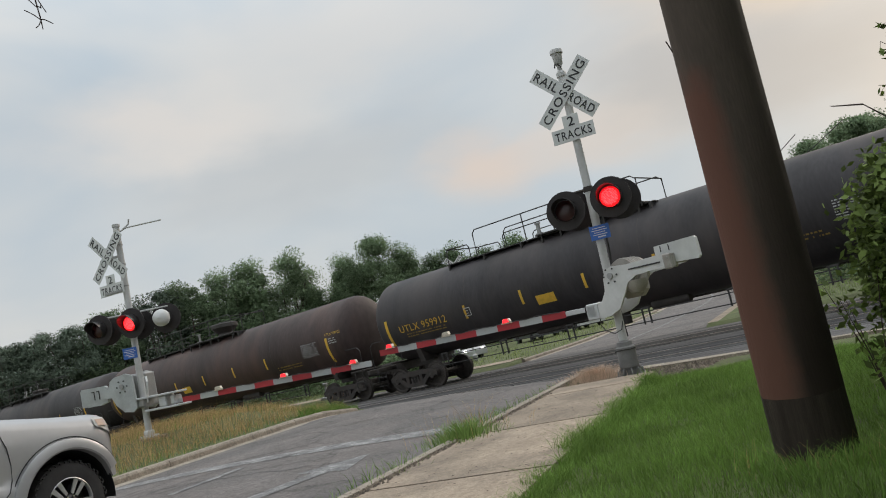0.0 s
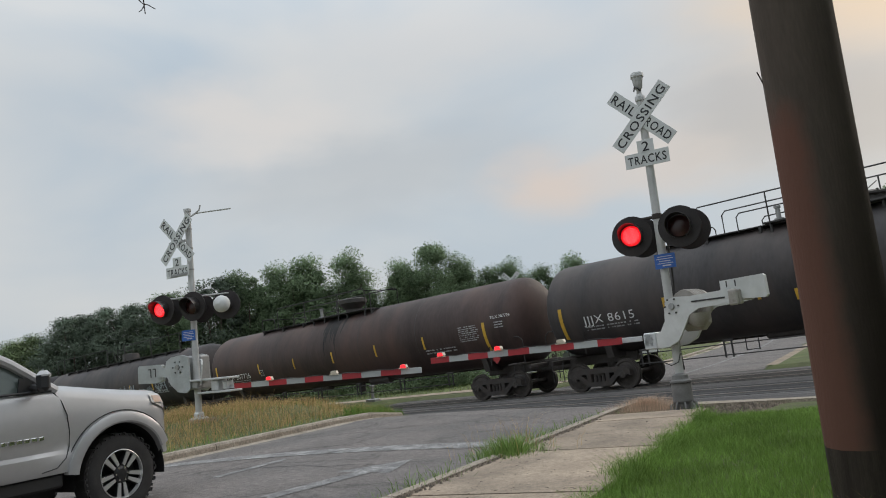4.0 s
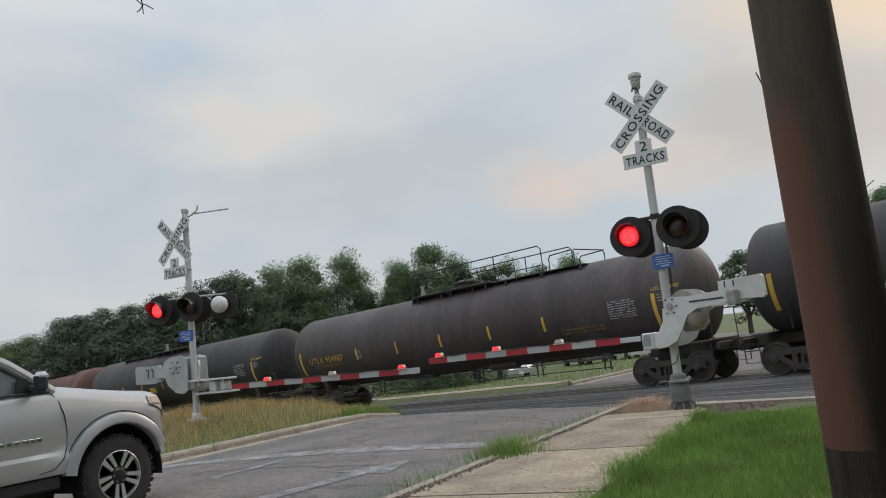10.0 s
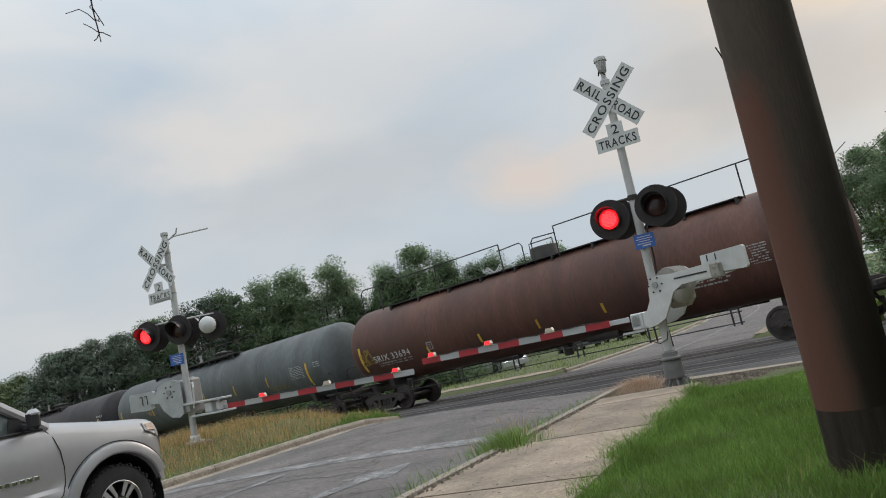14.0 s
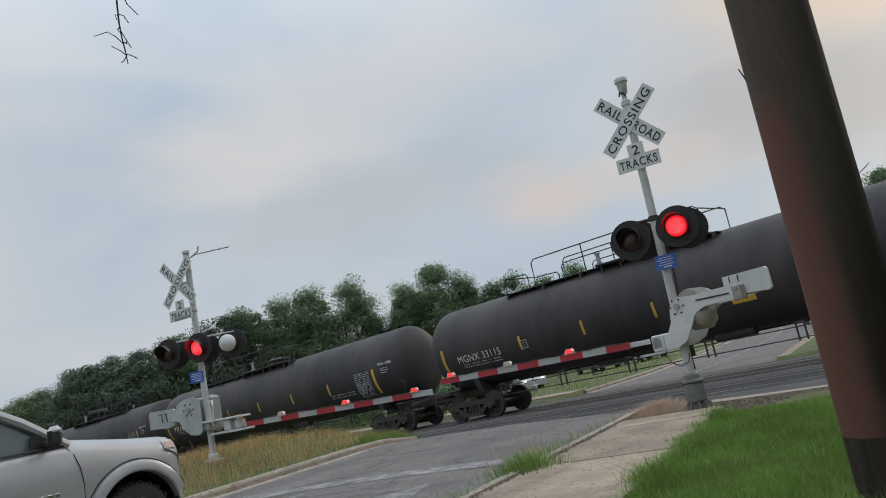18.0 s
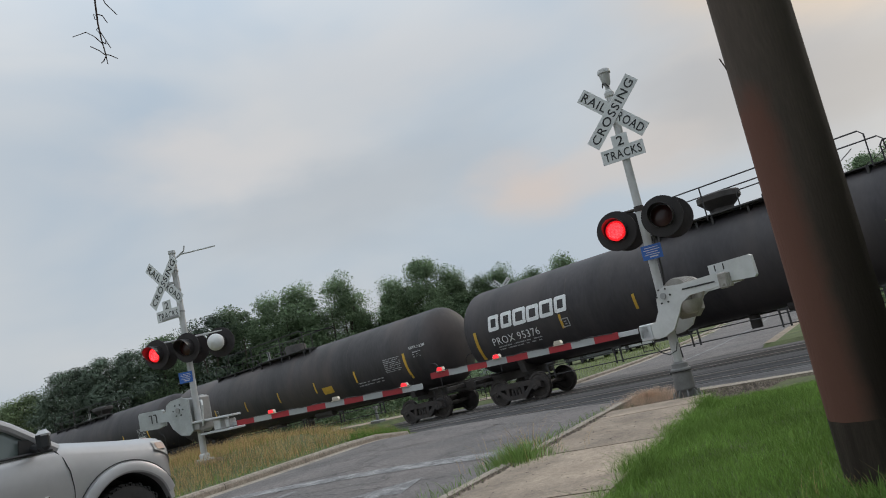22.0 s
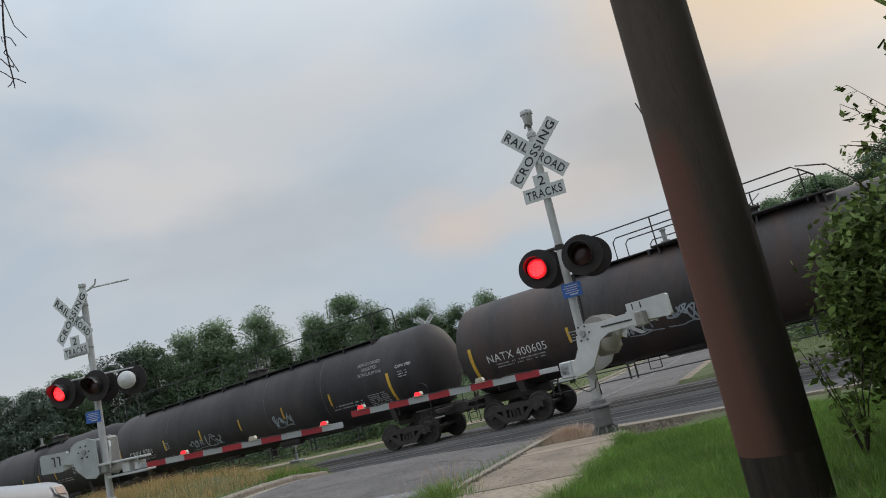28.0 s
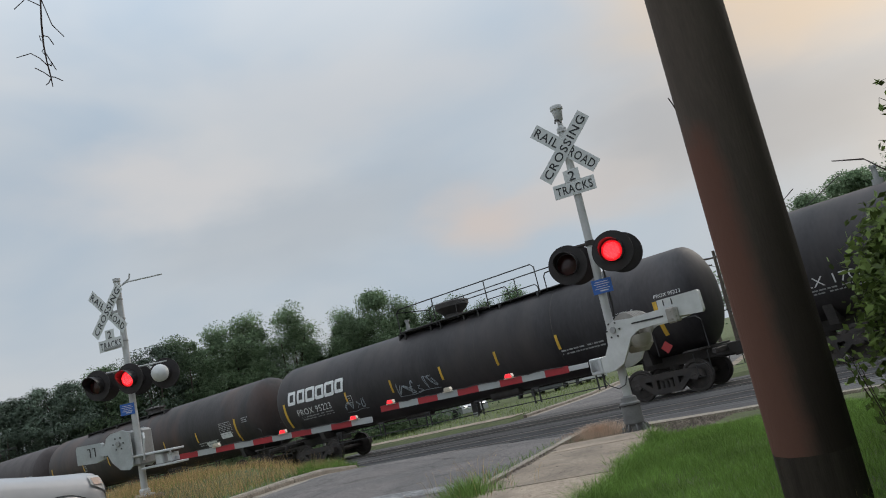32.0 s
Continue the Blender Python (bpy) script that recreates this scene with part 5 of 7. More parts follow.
def walkway_shape(lo, hi, y):
    s = Shape().box(((lo + hi) / 2, y, TOP - 0.06), (hi - lo, 0.34, 0.035), 0.004)
    n = int((hi - lo) / 1.5)
    for k in range(n + 1):
        s.box((lo + 0.1 + (hi - lo - 0.2) * k / n, y * 1.15, TOP - 0.17), (0.07, 0.3, 0.25), 0.005)
    return s


def dome_shape(kind):
    s = Shape()
    if kind == "bowl":        # an open-topped protective housing, wider above
        s.lathe([(0.34, TOP - 0.1), (0.36, TOP + 0.18), (0.60, TOP + 0.40), (0.64, TOP + 0.44), (0.64, TOP + 0.60), (0.58, TOP + 0.64), (0.3, TOP + 0.66), (0.0, TOP + 0.66)], 12, None, False)
    elif kind == "drum":
        s.lathe([(0.5, TOP - 0.1), (0.5, TOP + 0.36), (0.46, TOP + 0.42), (0.0, TOP + 0.46)], 24, None, False)
        s.tube([(0.5, -0.1, TOP + 0.42), (0.5, -0.1, TOP + 0.62), (-0.5, -0.1, TOP + 0.62), (-0.5, -0.1, TOP + 0.42)], 0.02, 6)
    else:
        s.lathe([(0.42, TOP - 0.1), (0.42, TOP + 0.22), (0.5, TOP + 0.23), (0.5, TOP + 0.28), (0.2, TOP + 0.36), (0.0, TOP + 0.37)], 24, None, False)
        for k in range(8):
            s.cyl((0.46 * math.cos(k * 0.785), 0.46 * math.sin(k * 0.785), TOP + 0.2), (0.46 * math.cos(k * 0.785), 0.46 * math.sin(k * 0.785), TOP + 0.34), 0.03, None, 6)
    return s


def valve_shape(x):
    return Shape().cyl((x, 0.1, TOP - 0.08), (x, 0.1, TOP + 0.16), 0.14, None, 14).cyl((x, 0.1, TOP + 0.16), (x, 0.1, TOP + 0.46), 0.07, None, 10).cyl((x, 0.1, TOP + 0.46), (x, 0.1, TOP + 0.52), 0.10, None, 10)


def scrawl(seed, w, h, r=0.012):
    """A spray-painted tag: a row of looping letters drawn twice over, with a stroke below; flat in x and z."""
    rg = random.Random(seed)
    s = Shape()

    def stroke(ctrl, r):
        pts = []
        for i in range(len(ctrl) - 1):
            p0, p1, p2, p3 = (Vector(ctrl[min(max(i + d, 0), len(ctrl) - 1)]) for d in (-1, 0, 1, 2))
            for q in range(5):
                t = q / 5
                pts.append(0.5 * (2 * p1 + (p2 - p0) * t + (2 * p0 - 5 * p1 + 4 * p2 - p3) * t * t + (3 * p1 - p0 - 3 * p2 + p3) * t ** 3))
        pts.append(Vector(ctrl[-1]))
        for a, b in zip(pts, pts[1:]):
            d = b - a
            if d.length > 1e-4:
                o = Vector((-d.y, d.x)).normalized() * r
                e = d.normalized() * r * 0.5
                s.add([(v.x, 0, v.y) for v in (a - o - e, b - o + e, b + o + e, a + o - e)], [(0, 1, 2, 3)])

    n = max(3, int(w / (h * 0.62)))
    for k in range(n):
        cx, half = -w / 2 + w * (k + 0.5) / n, 0.62 * w / n
        ctrl = [(cx + rg.uniform(-half, half), h * rg.choice((0.05, 0.25, 0.5, 0.75, 0.98)) + rg.uniform(-0.05, 0.05) * h) for _ in range(rg.randint(5, 7))]
        stroke(ctrl, r)
        if rg.random() < 0.7:
            stroke([(x + 0.06 * h, z + 0.05 * h) for x, z in ctrl], r * 0.7)
    stroke([(-w * 0.5, -0.02 * h), (-w * 0.1, -0.10 * h), (w * 0.2, 0.02 * h), (w * 0.55, -0.06 * h)], r)
    return s


def frame_shape(w, h, t=0.03):
    """An open painted rectangle with a short bar inside."""
    s = Shape()
    for x0, x1, z0, z1 in ((-w / 2, w / 2, 0, t), (-w / 2, w / 2, h - t, h), (-w / 2, -w / 2 + t, t, h - t), (w / 2 - t, w / 2, t, h - t), (-w / 6, w / 6, h * 0.3, h * 0.38), (-w / 6, w / 6, h * 0.6, h * 0.68)):
        s.add([(x0, 0, z0), (x1, 0, z0), (x1, 0, z1), (x0, 0, z1)], [(0, 1, 2, 3)])
    return s


def small_bars(w, h, rows, seed):
    rg = random.Random(seed)
    s = Shape()
    for k in range(rows):
        x, z = -w / 2, h * (1 - (k + 0.8) / rows)
        while x < w / 2 - 0.05:
            l = rg.choice((0.03, 0.05, 0.08, 0.13, 0.17))
            e = min(x + l, w / 2)
            s.add([(x, 0, z), (e, 0, z), (e, 0, z + 0.42 * h / rows), (x, 0, z + 0.42 * h / rows)], [(0, 1, 2, 3)])
            x = e + rg.choice((0.025, 0.035, 0.035, 0.12))
    return s


def spill_shape(seed):
    """Dark runs of uneven length and width from the top of the tank down its side."""
    rg = random.Random(seed * 7 + 3)
    s = Shape()
    for k in range(14):
        x, w, low = rg.gauss(0.1, 0.33), rg.uniform(0.03, 0.16), rg.uniform(-25, 45)
        o, n = len(s.v), 12
        for i in range(n + 1):
            a = radians(88 + (low - 88) * i / n)
            d = w * (1 - (i / n) ** 2.2) + 0.004
            c = x + 0.02 * math.sin(i * 1.3 + k)
            for q in (c - d, c + d):
                s.v.append((q, -(R_TANK + 0.004 + 0.0002 * k) * math.cos(a), Z_TANK + (R_TANK + 0.004 + 0.0002 * k) * math.sin(a)))
        s.f += [(o + 2 * i, o + 2 * i + 1, o + 2 * i + 3, o + 2 * i + 2) for i in range(n)]
    return s


# number, tank colour, marks, lettering colour, dome, top gear, extras, length
Spec = collections.namedtuple("Spec", "name paint ink dome top extra length", defaults=(CAR,))


MARK_AT = {"UT": -18, "SH": -32, "TI": -25, "CW": 0, "MG": -20, "CR": -19, "PR": -20, "NA": -20, "SR": -24, "JJ": -20, "GA": -17}     # height of the marks
INSET = {"SR": 1.05, "SH": 1.00, "MG": 0.98, "UT": 1.08}          # how far the tank stops short of the coupling
END_STRIPE = {"UT": 0.95, "SH": 1.28, "MG": 0.72}          # the right-hand stripe from the tank's end


def tank_car(spec, seed):
    """One tank car with its bogies, couplers, gear and markings; rail top is z = 0, its side towards -y is lettered."""
    rg = random.Random(seed)
    L = spec.length
    half = L / 2 - 0.45
    th = L / 2 - INSET.get(spec.name[:2], 0.66)
    tone = {"black": "black", "brown_black": "brownish black", "grey_blue": "blue-grey", "brown": "brown", "silver": "silver-grey", "grey": "dark grey", "rust": "rust-stained black"}[spec.paint]
    car = thing("tank_car", None, f"{tone} railway tank car with yellow stripes on the far track", "tank car", "tank cars of the train")
    tank = part("tank", once(f"tank_{spec.paint}_{th:.2f}", lambda: tank_shape(th + 0.2), M["tank_" + spec.paint]), None, car, f"{tone} steel tank")
    for e in (-1, 1):
        part("coupler", once("coupler", coupler_shape, M["bogie"]), None, car, "dark steel coupler", pose(e * half, 0, 0, 0, 0, 0 if e > 0 else 180))
        bogie(car, e * (L / 2 - 2.15))
        end_frame(car, e, half)
    under_rails(car, half)
    part("brake_gear", once("under_gear", under_gear, M["underframe"]), None, car)
    part("ladder", once("ladder", lambda: ladder_shape(-4.3, 1), M["rail_black"]), None, car)
    part("dome", once("dome_" + spec.dome, lambda: dome_shape(spec.dome), M["underframe"]), None, car)
    if "cage" in spec.top:
        w = 5.0 if "wide" in spec.top else 3.9
        flip = "flip" in spec.top
        part("platform", once(f"platform_{w}", lambda: platform_shape(w), M["rail_black"]), None, car)
        for y in (-0.95, 0.95):
            part("railing", once(f"railing_{flip}_{y}", lambda: railing_shape(flip, y), M["rail_black"]), None, car, "black pipe railing")
    if "walk" in spec.top:
        lo, hi = (-th + 2.2, th - 2.2) if "long" in spec.top else ((-2.2, 5.9) if "flip" in spec.top else ((-1.5, 1.7) if "short" in spec.top else (-5.9, 2.2)))
        for y in (-0.62, 0.62):
            part("walkway", once(f"walkway_{lo}_{hi}_{y}", lambda: walkway_shape(lo, hi, y), M["rail_black"]), None, car)
    if "long" in spec.top:
        for e in (-1, 1):
            part("top_rail", once(f"long_rail_{th:.2f}_{e}", lambda: long_rail_shape(th, e), M["rail_black"]), None, car, "long pipe rail along the top")
    if "long" not in spec.top:
        part("valve", once("valve", lambda: valve_shape(-2.4), M["galv"]), None, car, "grey relief valve")
    for e in (-0.52, 0.18, 0.52) if L > 16 else (-0.3, 0.3):
        part("weld_seam", once("seam_%.2f_%s" % (e * th, spec.name[:2] in ("CW", "CR")), lambda: patch(e * th - 0.014, e * th + 0.014, -62, 92, 0.006, 16), M["seam_pale" if spec.name[:2] in ("CW", "CR") else "underframe"]), None, tank)
    # yellow reflective stripes, near side
    n = 5 if L > 16 else 3
    lo, hi = (-32, -19) if spec.name[:2] == "SR" else (-21, -3)
    for k in range(n):
        x = (-1 + 2 * k / (n - 1)) * (th - 4.75) - 0.30 if spec.name[:2] == "UT" else (-1 + 2 * k / (n - 1)) * (th - 4.4)
        part("yellow_stripe", once("stripe_%.2f_%d" % (x, lo), lambda: patch(x - 0.048, x + 0.048, lo, hi, 0.012), M["mark_yellow"]), None, tank)
    for e in (-1, 1):
        x = -th + 0.70 if e < 0 else th - (0.95 if spec.name == "PROX 95223" else END_STRIPE.get(spec.name[:2], 1.32))
        part("yellow_stripe", once("stripe_end_%.2f" % x, lambda: patch(x - 0.065, x + 0.065, -37, 3, 0.012, 10), M["mark_yellow"]), None, tank)
    # dark spilled product below the dome
    if spec.name[:2] == "TI":
        part("spill_stain", spill_shape(seed), M["spill"], tank, "dark spill below the dome", None, 0)
    if "late" in spec.extra:
        part("reporting_mark", wrap(strip_text("97", 0.24, 0.34), -th + 4.05, -20), M["mark_yellow"], tank, "yellow numerals", None, 0)
    ink = M["mark_" + spec.ink]
    # reporting marks at the left end, capacity data at the right end, both small rows as bars
    if spec.name:
        part("reporting_mark", wrap(strip_text(spec.name, 0.27, 0.205 * len(spec.name), 1.08), -th + (1.9 if spec.name[:2] == "CW" else 2.42), MARK_AT.get(spec.name[:2], -20)), ink, tank, f"{spec.ink} lettering", None, 0)
        part("small_text", wrap(small_bars(1.9, 0.20, 2, seed), -th + (1.9 if spec.name[:2] == "CW" else 2.5), MARK_AT.get(spec.name[:2], -20) - 9), M["mark_grey"] if spec.ink == "white" else M["mark_dim"], tank, "", None, 0)
        part("end_mark", wrap(strip_text(spec.name, 0.105, 0.082 * len(spec.name)), th - 0.52, 6), ink, tank, "", None, 0)
    part("data_panel", wrap(small_bars(0.95, 0.58, 8, seed + 1), th - 2.05, -40 if spec.name[:2] == "CR" else -19), M["mark_grey"], tank, "grey data lettering", None, 0)
    part("data_text", wrap(small_bars(1.6, 0.24, 2, seed + 2), th - 3.6, -30), M["mark_grey"] if spec.ink == "white" else M["mark_dim"], tank, "", None, 0)
    part("end_data", wrap(small_bars(0.45, 0.26, 3, seed + 3), th - 0.58, -7), M["mark_grey"], tank, "", None, 0)
    if spec.name[:2] == "CR":
        for k, (words, w) in enumerate((("NON-ODORIZED", 1.12), ("LIQUEFIED", 0.78), ("PETROLEUM GAS", 1.16))):
            part("notice_lettering", wrap(strip_text(words, 0.12, w), th - 2.15, 21 - 7.0 * k), M["mark_grey"], tank, "pale stencilled notice lettering", None, 0)
    if "late" not in spec.extra:
        part("square_mark", wrap(frame_shape(0.28, 0.30), -th + 4.55, MARK_AT.get(spec.name[:2], -20)), M["mark_grey"], tank, "", None, 0)
    for ch in tank.children:
        if ch.name.startswith(("data_", "end_data", "small_text")):
            ch["kind"] = "stuff"
    if "logo" in spec.extra:
        # six hollow blocks of uneven width, some open below or beside
        for k, (w, low, high) in enumerate(((0.24, 0.02, 0.0), (0.24, 0.03, 0.0), (0.28, 0.0, 0.0), (0.26, 0.0, 0.03), (0.28, 0.0, 0.0), (0.24, 0.03, 0.0))):
            h, t = 0.56, 0.125
            blk = Shape()
            for q0, q1, z0, z1 in ((-w, w, h - t - high, h - high), (-w, w, low, low + t), (-w, -w + t, low + t, h - t - high), (w - t, w, low + t, h - t - high)):
                o = len(blk.v)
                for z in np.linspace(z0, z1, 4):
                    c = 0.05 * (z < low + 0.02 or z > h - high - 0.02)
                    blk.v += [(max(q0, -w + c) + 0.12 * z, 0, z), (min(q1, w - c) + 0.12 * z, 0, z)]
                blk.f += [(o + 2 * i, o + 2 * i + 1, o + 2 * i + 3, o + 2 * i + 2) for i in range(3)]
            part("logo_block", wrap(blk, -th + 1.60 + {"PROX 95186": -0.28, "PROX 33001": -0.15, "PROX 95223": -0.40}.get(spec.name, 0.0) + k * 0.58, -2), M["mark_white"], tank, "plain hollow white block of a painted mark", None, 0)
    if "placard" in spec.extra:
        x = {"MG": 2.35, "PR": -2.35, "GA": 3.2}.get(spec.name[:2], rg.uniform(-2.3, -1.8))
        part("placard", patch(x, x + 0.7, -27, -15, 0.012), M["mark_yellow"], tank, "yellow notice panel")
    if "hazard" in spec.extra:
        part("hazard_plate", Shape().plate([(0, -0.18), (0.18, 0), (0, 0.18), (-0.18, 0)], -1.42, -1.41, pose(th - 1.0, 0, 1.42)), M["placard_red"], car, "red diamond hazard plate")
    if "script" in spec.extra:
        for k, (x, w, h, a) in enumerate(((-4.6, 1.1, 0.42, -33), (-1.3, 1.9, 0.50, -29))):
            part("graffiti", wrap(scrawl(seed * 7 + k, w, h, 0.011), x, a), M["graffiti"], tank, "thin pale spray-painted scrawl", None, 0)
    if "spray" in spec.extra:
        for k, (x, w, h, a) in enumerate(((-2.6, 1.5, 0.50, -32), (0.2, 1.6, 0.62, -31), (2.4, 1.9, 0.72, -31), (4.6, 1.7, 0.55, -34), (6.4, 1.2, 0.62, -26))):
            part("graffiti", wrap(scrawl(seed * 7 + k, w, h, 0.015), x, a), M["graffiti"], tank, "pale spray-painted scrawl", None, 0)
            if k > 1:
                part("graffiti", wrap(scrawl(seed * 7 + k + 40, w * 0.9, h * 0.8, 0.011), x + 0.1, a + 2, 0.016), M["graffiti"], tank, "pale spray-painted scrawl", None, 0)
        part("graffiti", wrap(scrawl(seed + 90, 0.7, 0.42, 0.022), -th + 2.9, -37), M["graffiti_cyan"], tank, "light blue spray-painted scrawl", None, 0)
    if "scribble" in spec.extra:
        part("graffiti", wrap(scrawl(11, 0.9, 0.6, 0.016), th - 2.1, -36), M["graffiti"], tank, "pale spray-painted scrawl", None, 0)
    if "arrow_tag" in spec.extra:
        tagm = Shape()
        for pl in ([(-0.3, 0.5), (-0.18, 0.52), (-0.1, 0.2), (-0.22, 0.0), (-0.32, 0.05)], [(-0.1, 0.3), (0.05, 0.75), (0.2, 0.72), (0.04, 0.25)], [(-0.05, 0.25), (0.08, 0.3), (0.42, 0.02), (0.25, 0.0)]):
            tagm.add([(x, 0, z) for x, z in pl], [tuple(range(len(pl)))])
        part("graffiti", wrap(tagm, -3.6, -32), M["mark_white"], tank, "white spray-painted angular tag", None, 0)
        part("graffiti", wrap(scrawl(seed, 0.3, 0.35, 0.03), -4.1, -28), M["mark_yellow"], tank, "tan spray-painted loop", None, 0)
    if "tag" in spec.extra:
        for k, x in enumerate((-3.2, -2.0, 2.6)):
            part("graffiti", wrap(scrawl(seed * 5 + k, 1.0, 0.5, 0.018), x, -32), M["graffiti"], tank, "white spray-painted scrawl", None, 0)
    if "deer" in spec.extra:
        part("graffiti", wrap(scrawl(seed, 0.8, 0.5, 0.02), th - 0.9, 8), M["mark_dim"], tank, "tan spray-painted scrawl", None, 0)
        part("graffiti", wrap(scrawl(seed + 3, 0.8, 0.55, 0.02), -th + 1.05, -24), M["mark_dim"], tank, "tan spray-painted scrawl", None, 0)
    if "patches" in spec.extra:
        for k, x in enumerate((th - 3.4, th - 2.1)):
            part("patch", patch(x - 0.45, x + 0.35, -34 + 9 * k, -24 + 9 * k, 0.012), M["mark_white"], tank, "pale paint patch")
    return car


TRAIN = [
    Spec("", "black", "yellow", "bowl", "cage walk", "placard"), Spec("", "brown_black", "yellow", "bowl", "cage walk", ""),
    Spec("UTLX 959912", "black", "yellow", "bowl", "cage walk", "placard"), Spec("UTLX 958723", "brown_black", "yellow", "bowl", "cage walk", "placard hazard"),
    Spec("JJJX 8615", "grey_blue", "white", "low", "wide cage walk", "placard"), Spec("TILX 307726", "brown_black", "white", "bowl", "cage walk", "hazard"),
    Spec("CWBX 300026", "grey_blue", "white", "drum", "long walk", "spray"), Spec("SHQX 50672", "black", "white", "bowl", "wide cage walk", "placard"),
    Spec("UTLX 954987", "grey", "yellow", "low", "flip cage walk", ""), Spec("UTLX 958677", "black", "yellow", "bowl", "cage walk", "placard"),
    Spec("SRIX 33694", "brown", "white", "drum", "long walk", "deer"), Spec("", "silver", "yellow", "low", "wide cage walk", "placard late"),
    Spec("MGNX 33115", "black", "white", "low", "cage walk", "placard hazard"), Spec("PROX 95186", "black", "white", "low", "cage walk", "logo placard scribble"),
    Spec("PROX 95376", "black", "white", "bowl", "flip cage walk", "logo hazard"), Spec("GATX 216288", "grey_blue", "white", "drum", "cage walk", "placard"),
    Spec("PROX 33001", "black", "white", "bowl", "wide cage walk", "logo patches"), Spec("NATX 400605", "rust", "white", "low", "wide cage walk", "arrow_tag"),
    Spec("CRPX 9701", "black", "white", "low", "long walk", "tag"), Spec("TILX 170685", "black", "white", "low", "short walk", "", 13.7),
    Spec("PROX 95223", "black", "white", "bowl", "flip cage walk", "logo script hazard", 19.9), Spec("", "rust", "white", "low", "walk", "patches"),
    Spec("", "grey", "white", "bowl", "cage walk", ""), Spec("", "black", "white", "bowl", "cage walk", "placard"), Spec("", "brown_black", "white", "bowl", "cage walk", ""),
    Spec("", "grey_blue", "white", "low", "cage walk", ""), Spec("", "black", "white", "bowl", "cage walk", ""),
]
# where the coupling to the left of each car stands at the clip's start
CARS = []
V0, V1 = 11.95, 0.0125      # the train's speed at the start, and its slow loss
GAPS = [20.0, -1.3, -22.45, -42.9, -64.1, -85.25, -107.45, -127.7, -149.3, -170.2, -191.05, -212.4, -233.65, -255.6, -276.95, -298.9, -320.2, -341.8, -363.38,
        -377.0, -397.1, -418.5, -439.9, -461.3, -482.7, -504.1, -525.5]

for k, spec in enumerate(TRAIN):
    c = tank_car(spec, 11 + k)
    CARS.append((c, (GAPS[k] + (GAPS[k - 1] if k else GAPS[0] + CAR)) / 2))


def run(t):
    """How far the train has run, in metres; it begins to brake at the end."""
    return 0.3 + V0 * t - V1 * t * t - 0.45 * max(0.0, t - 30.8) ** 2


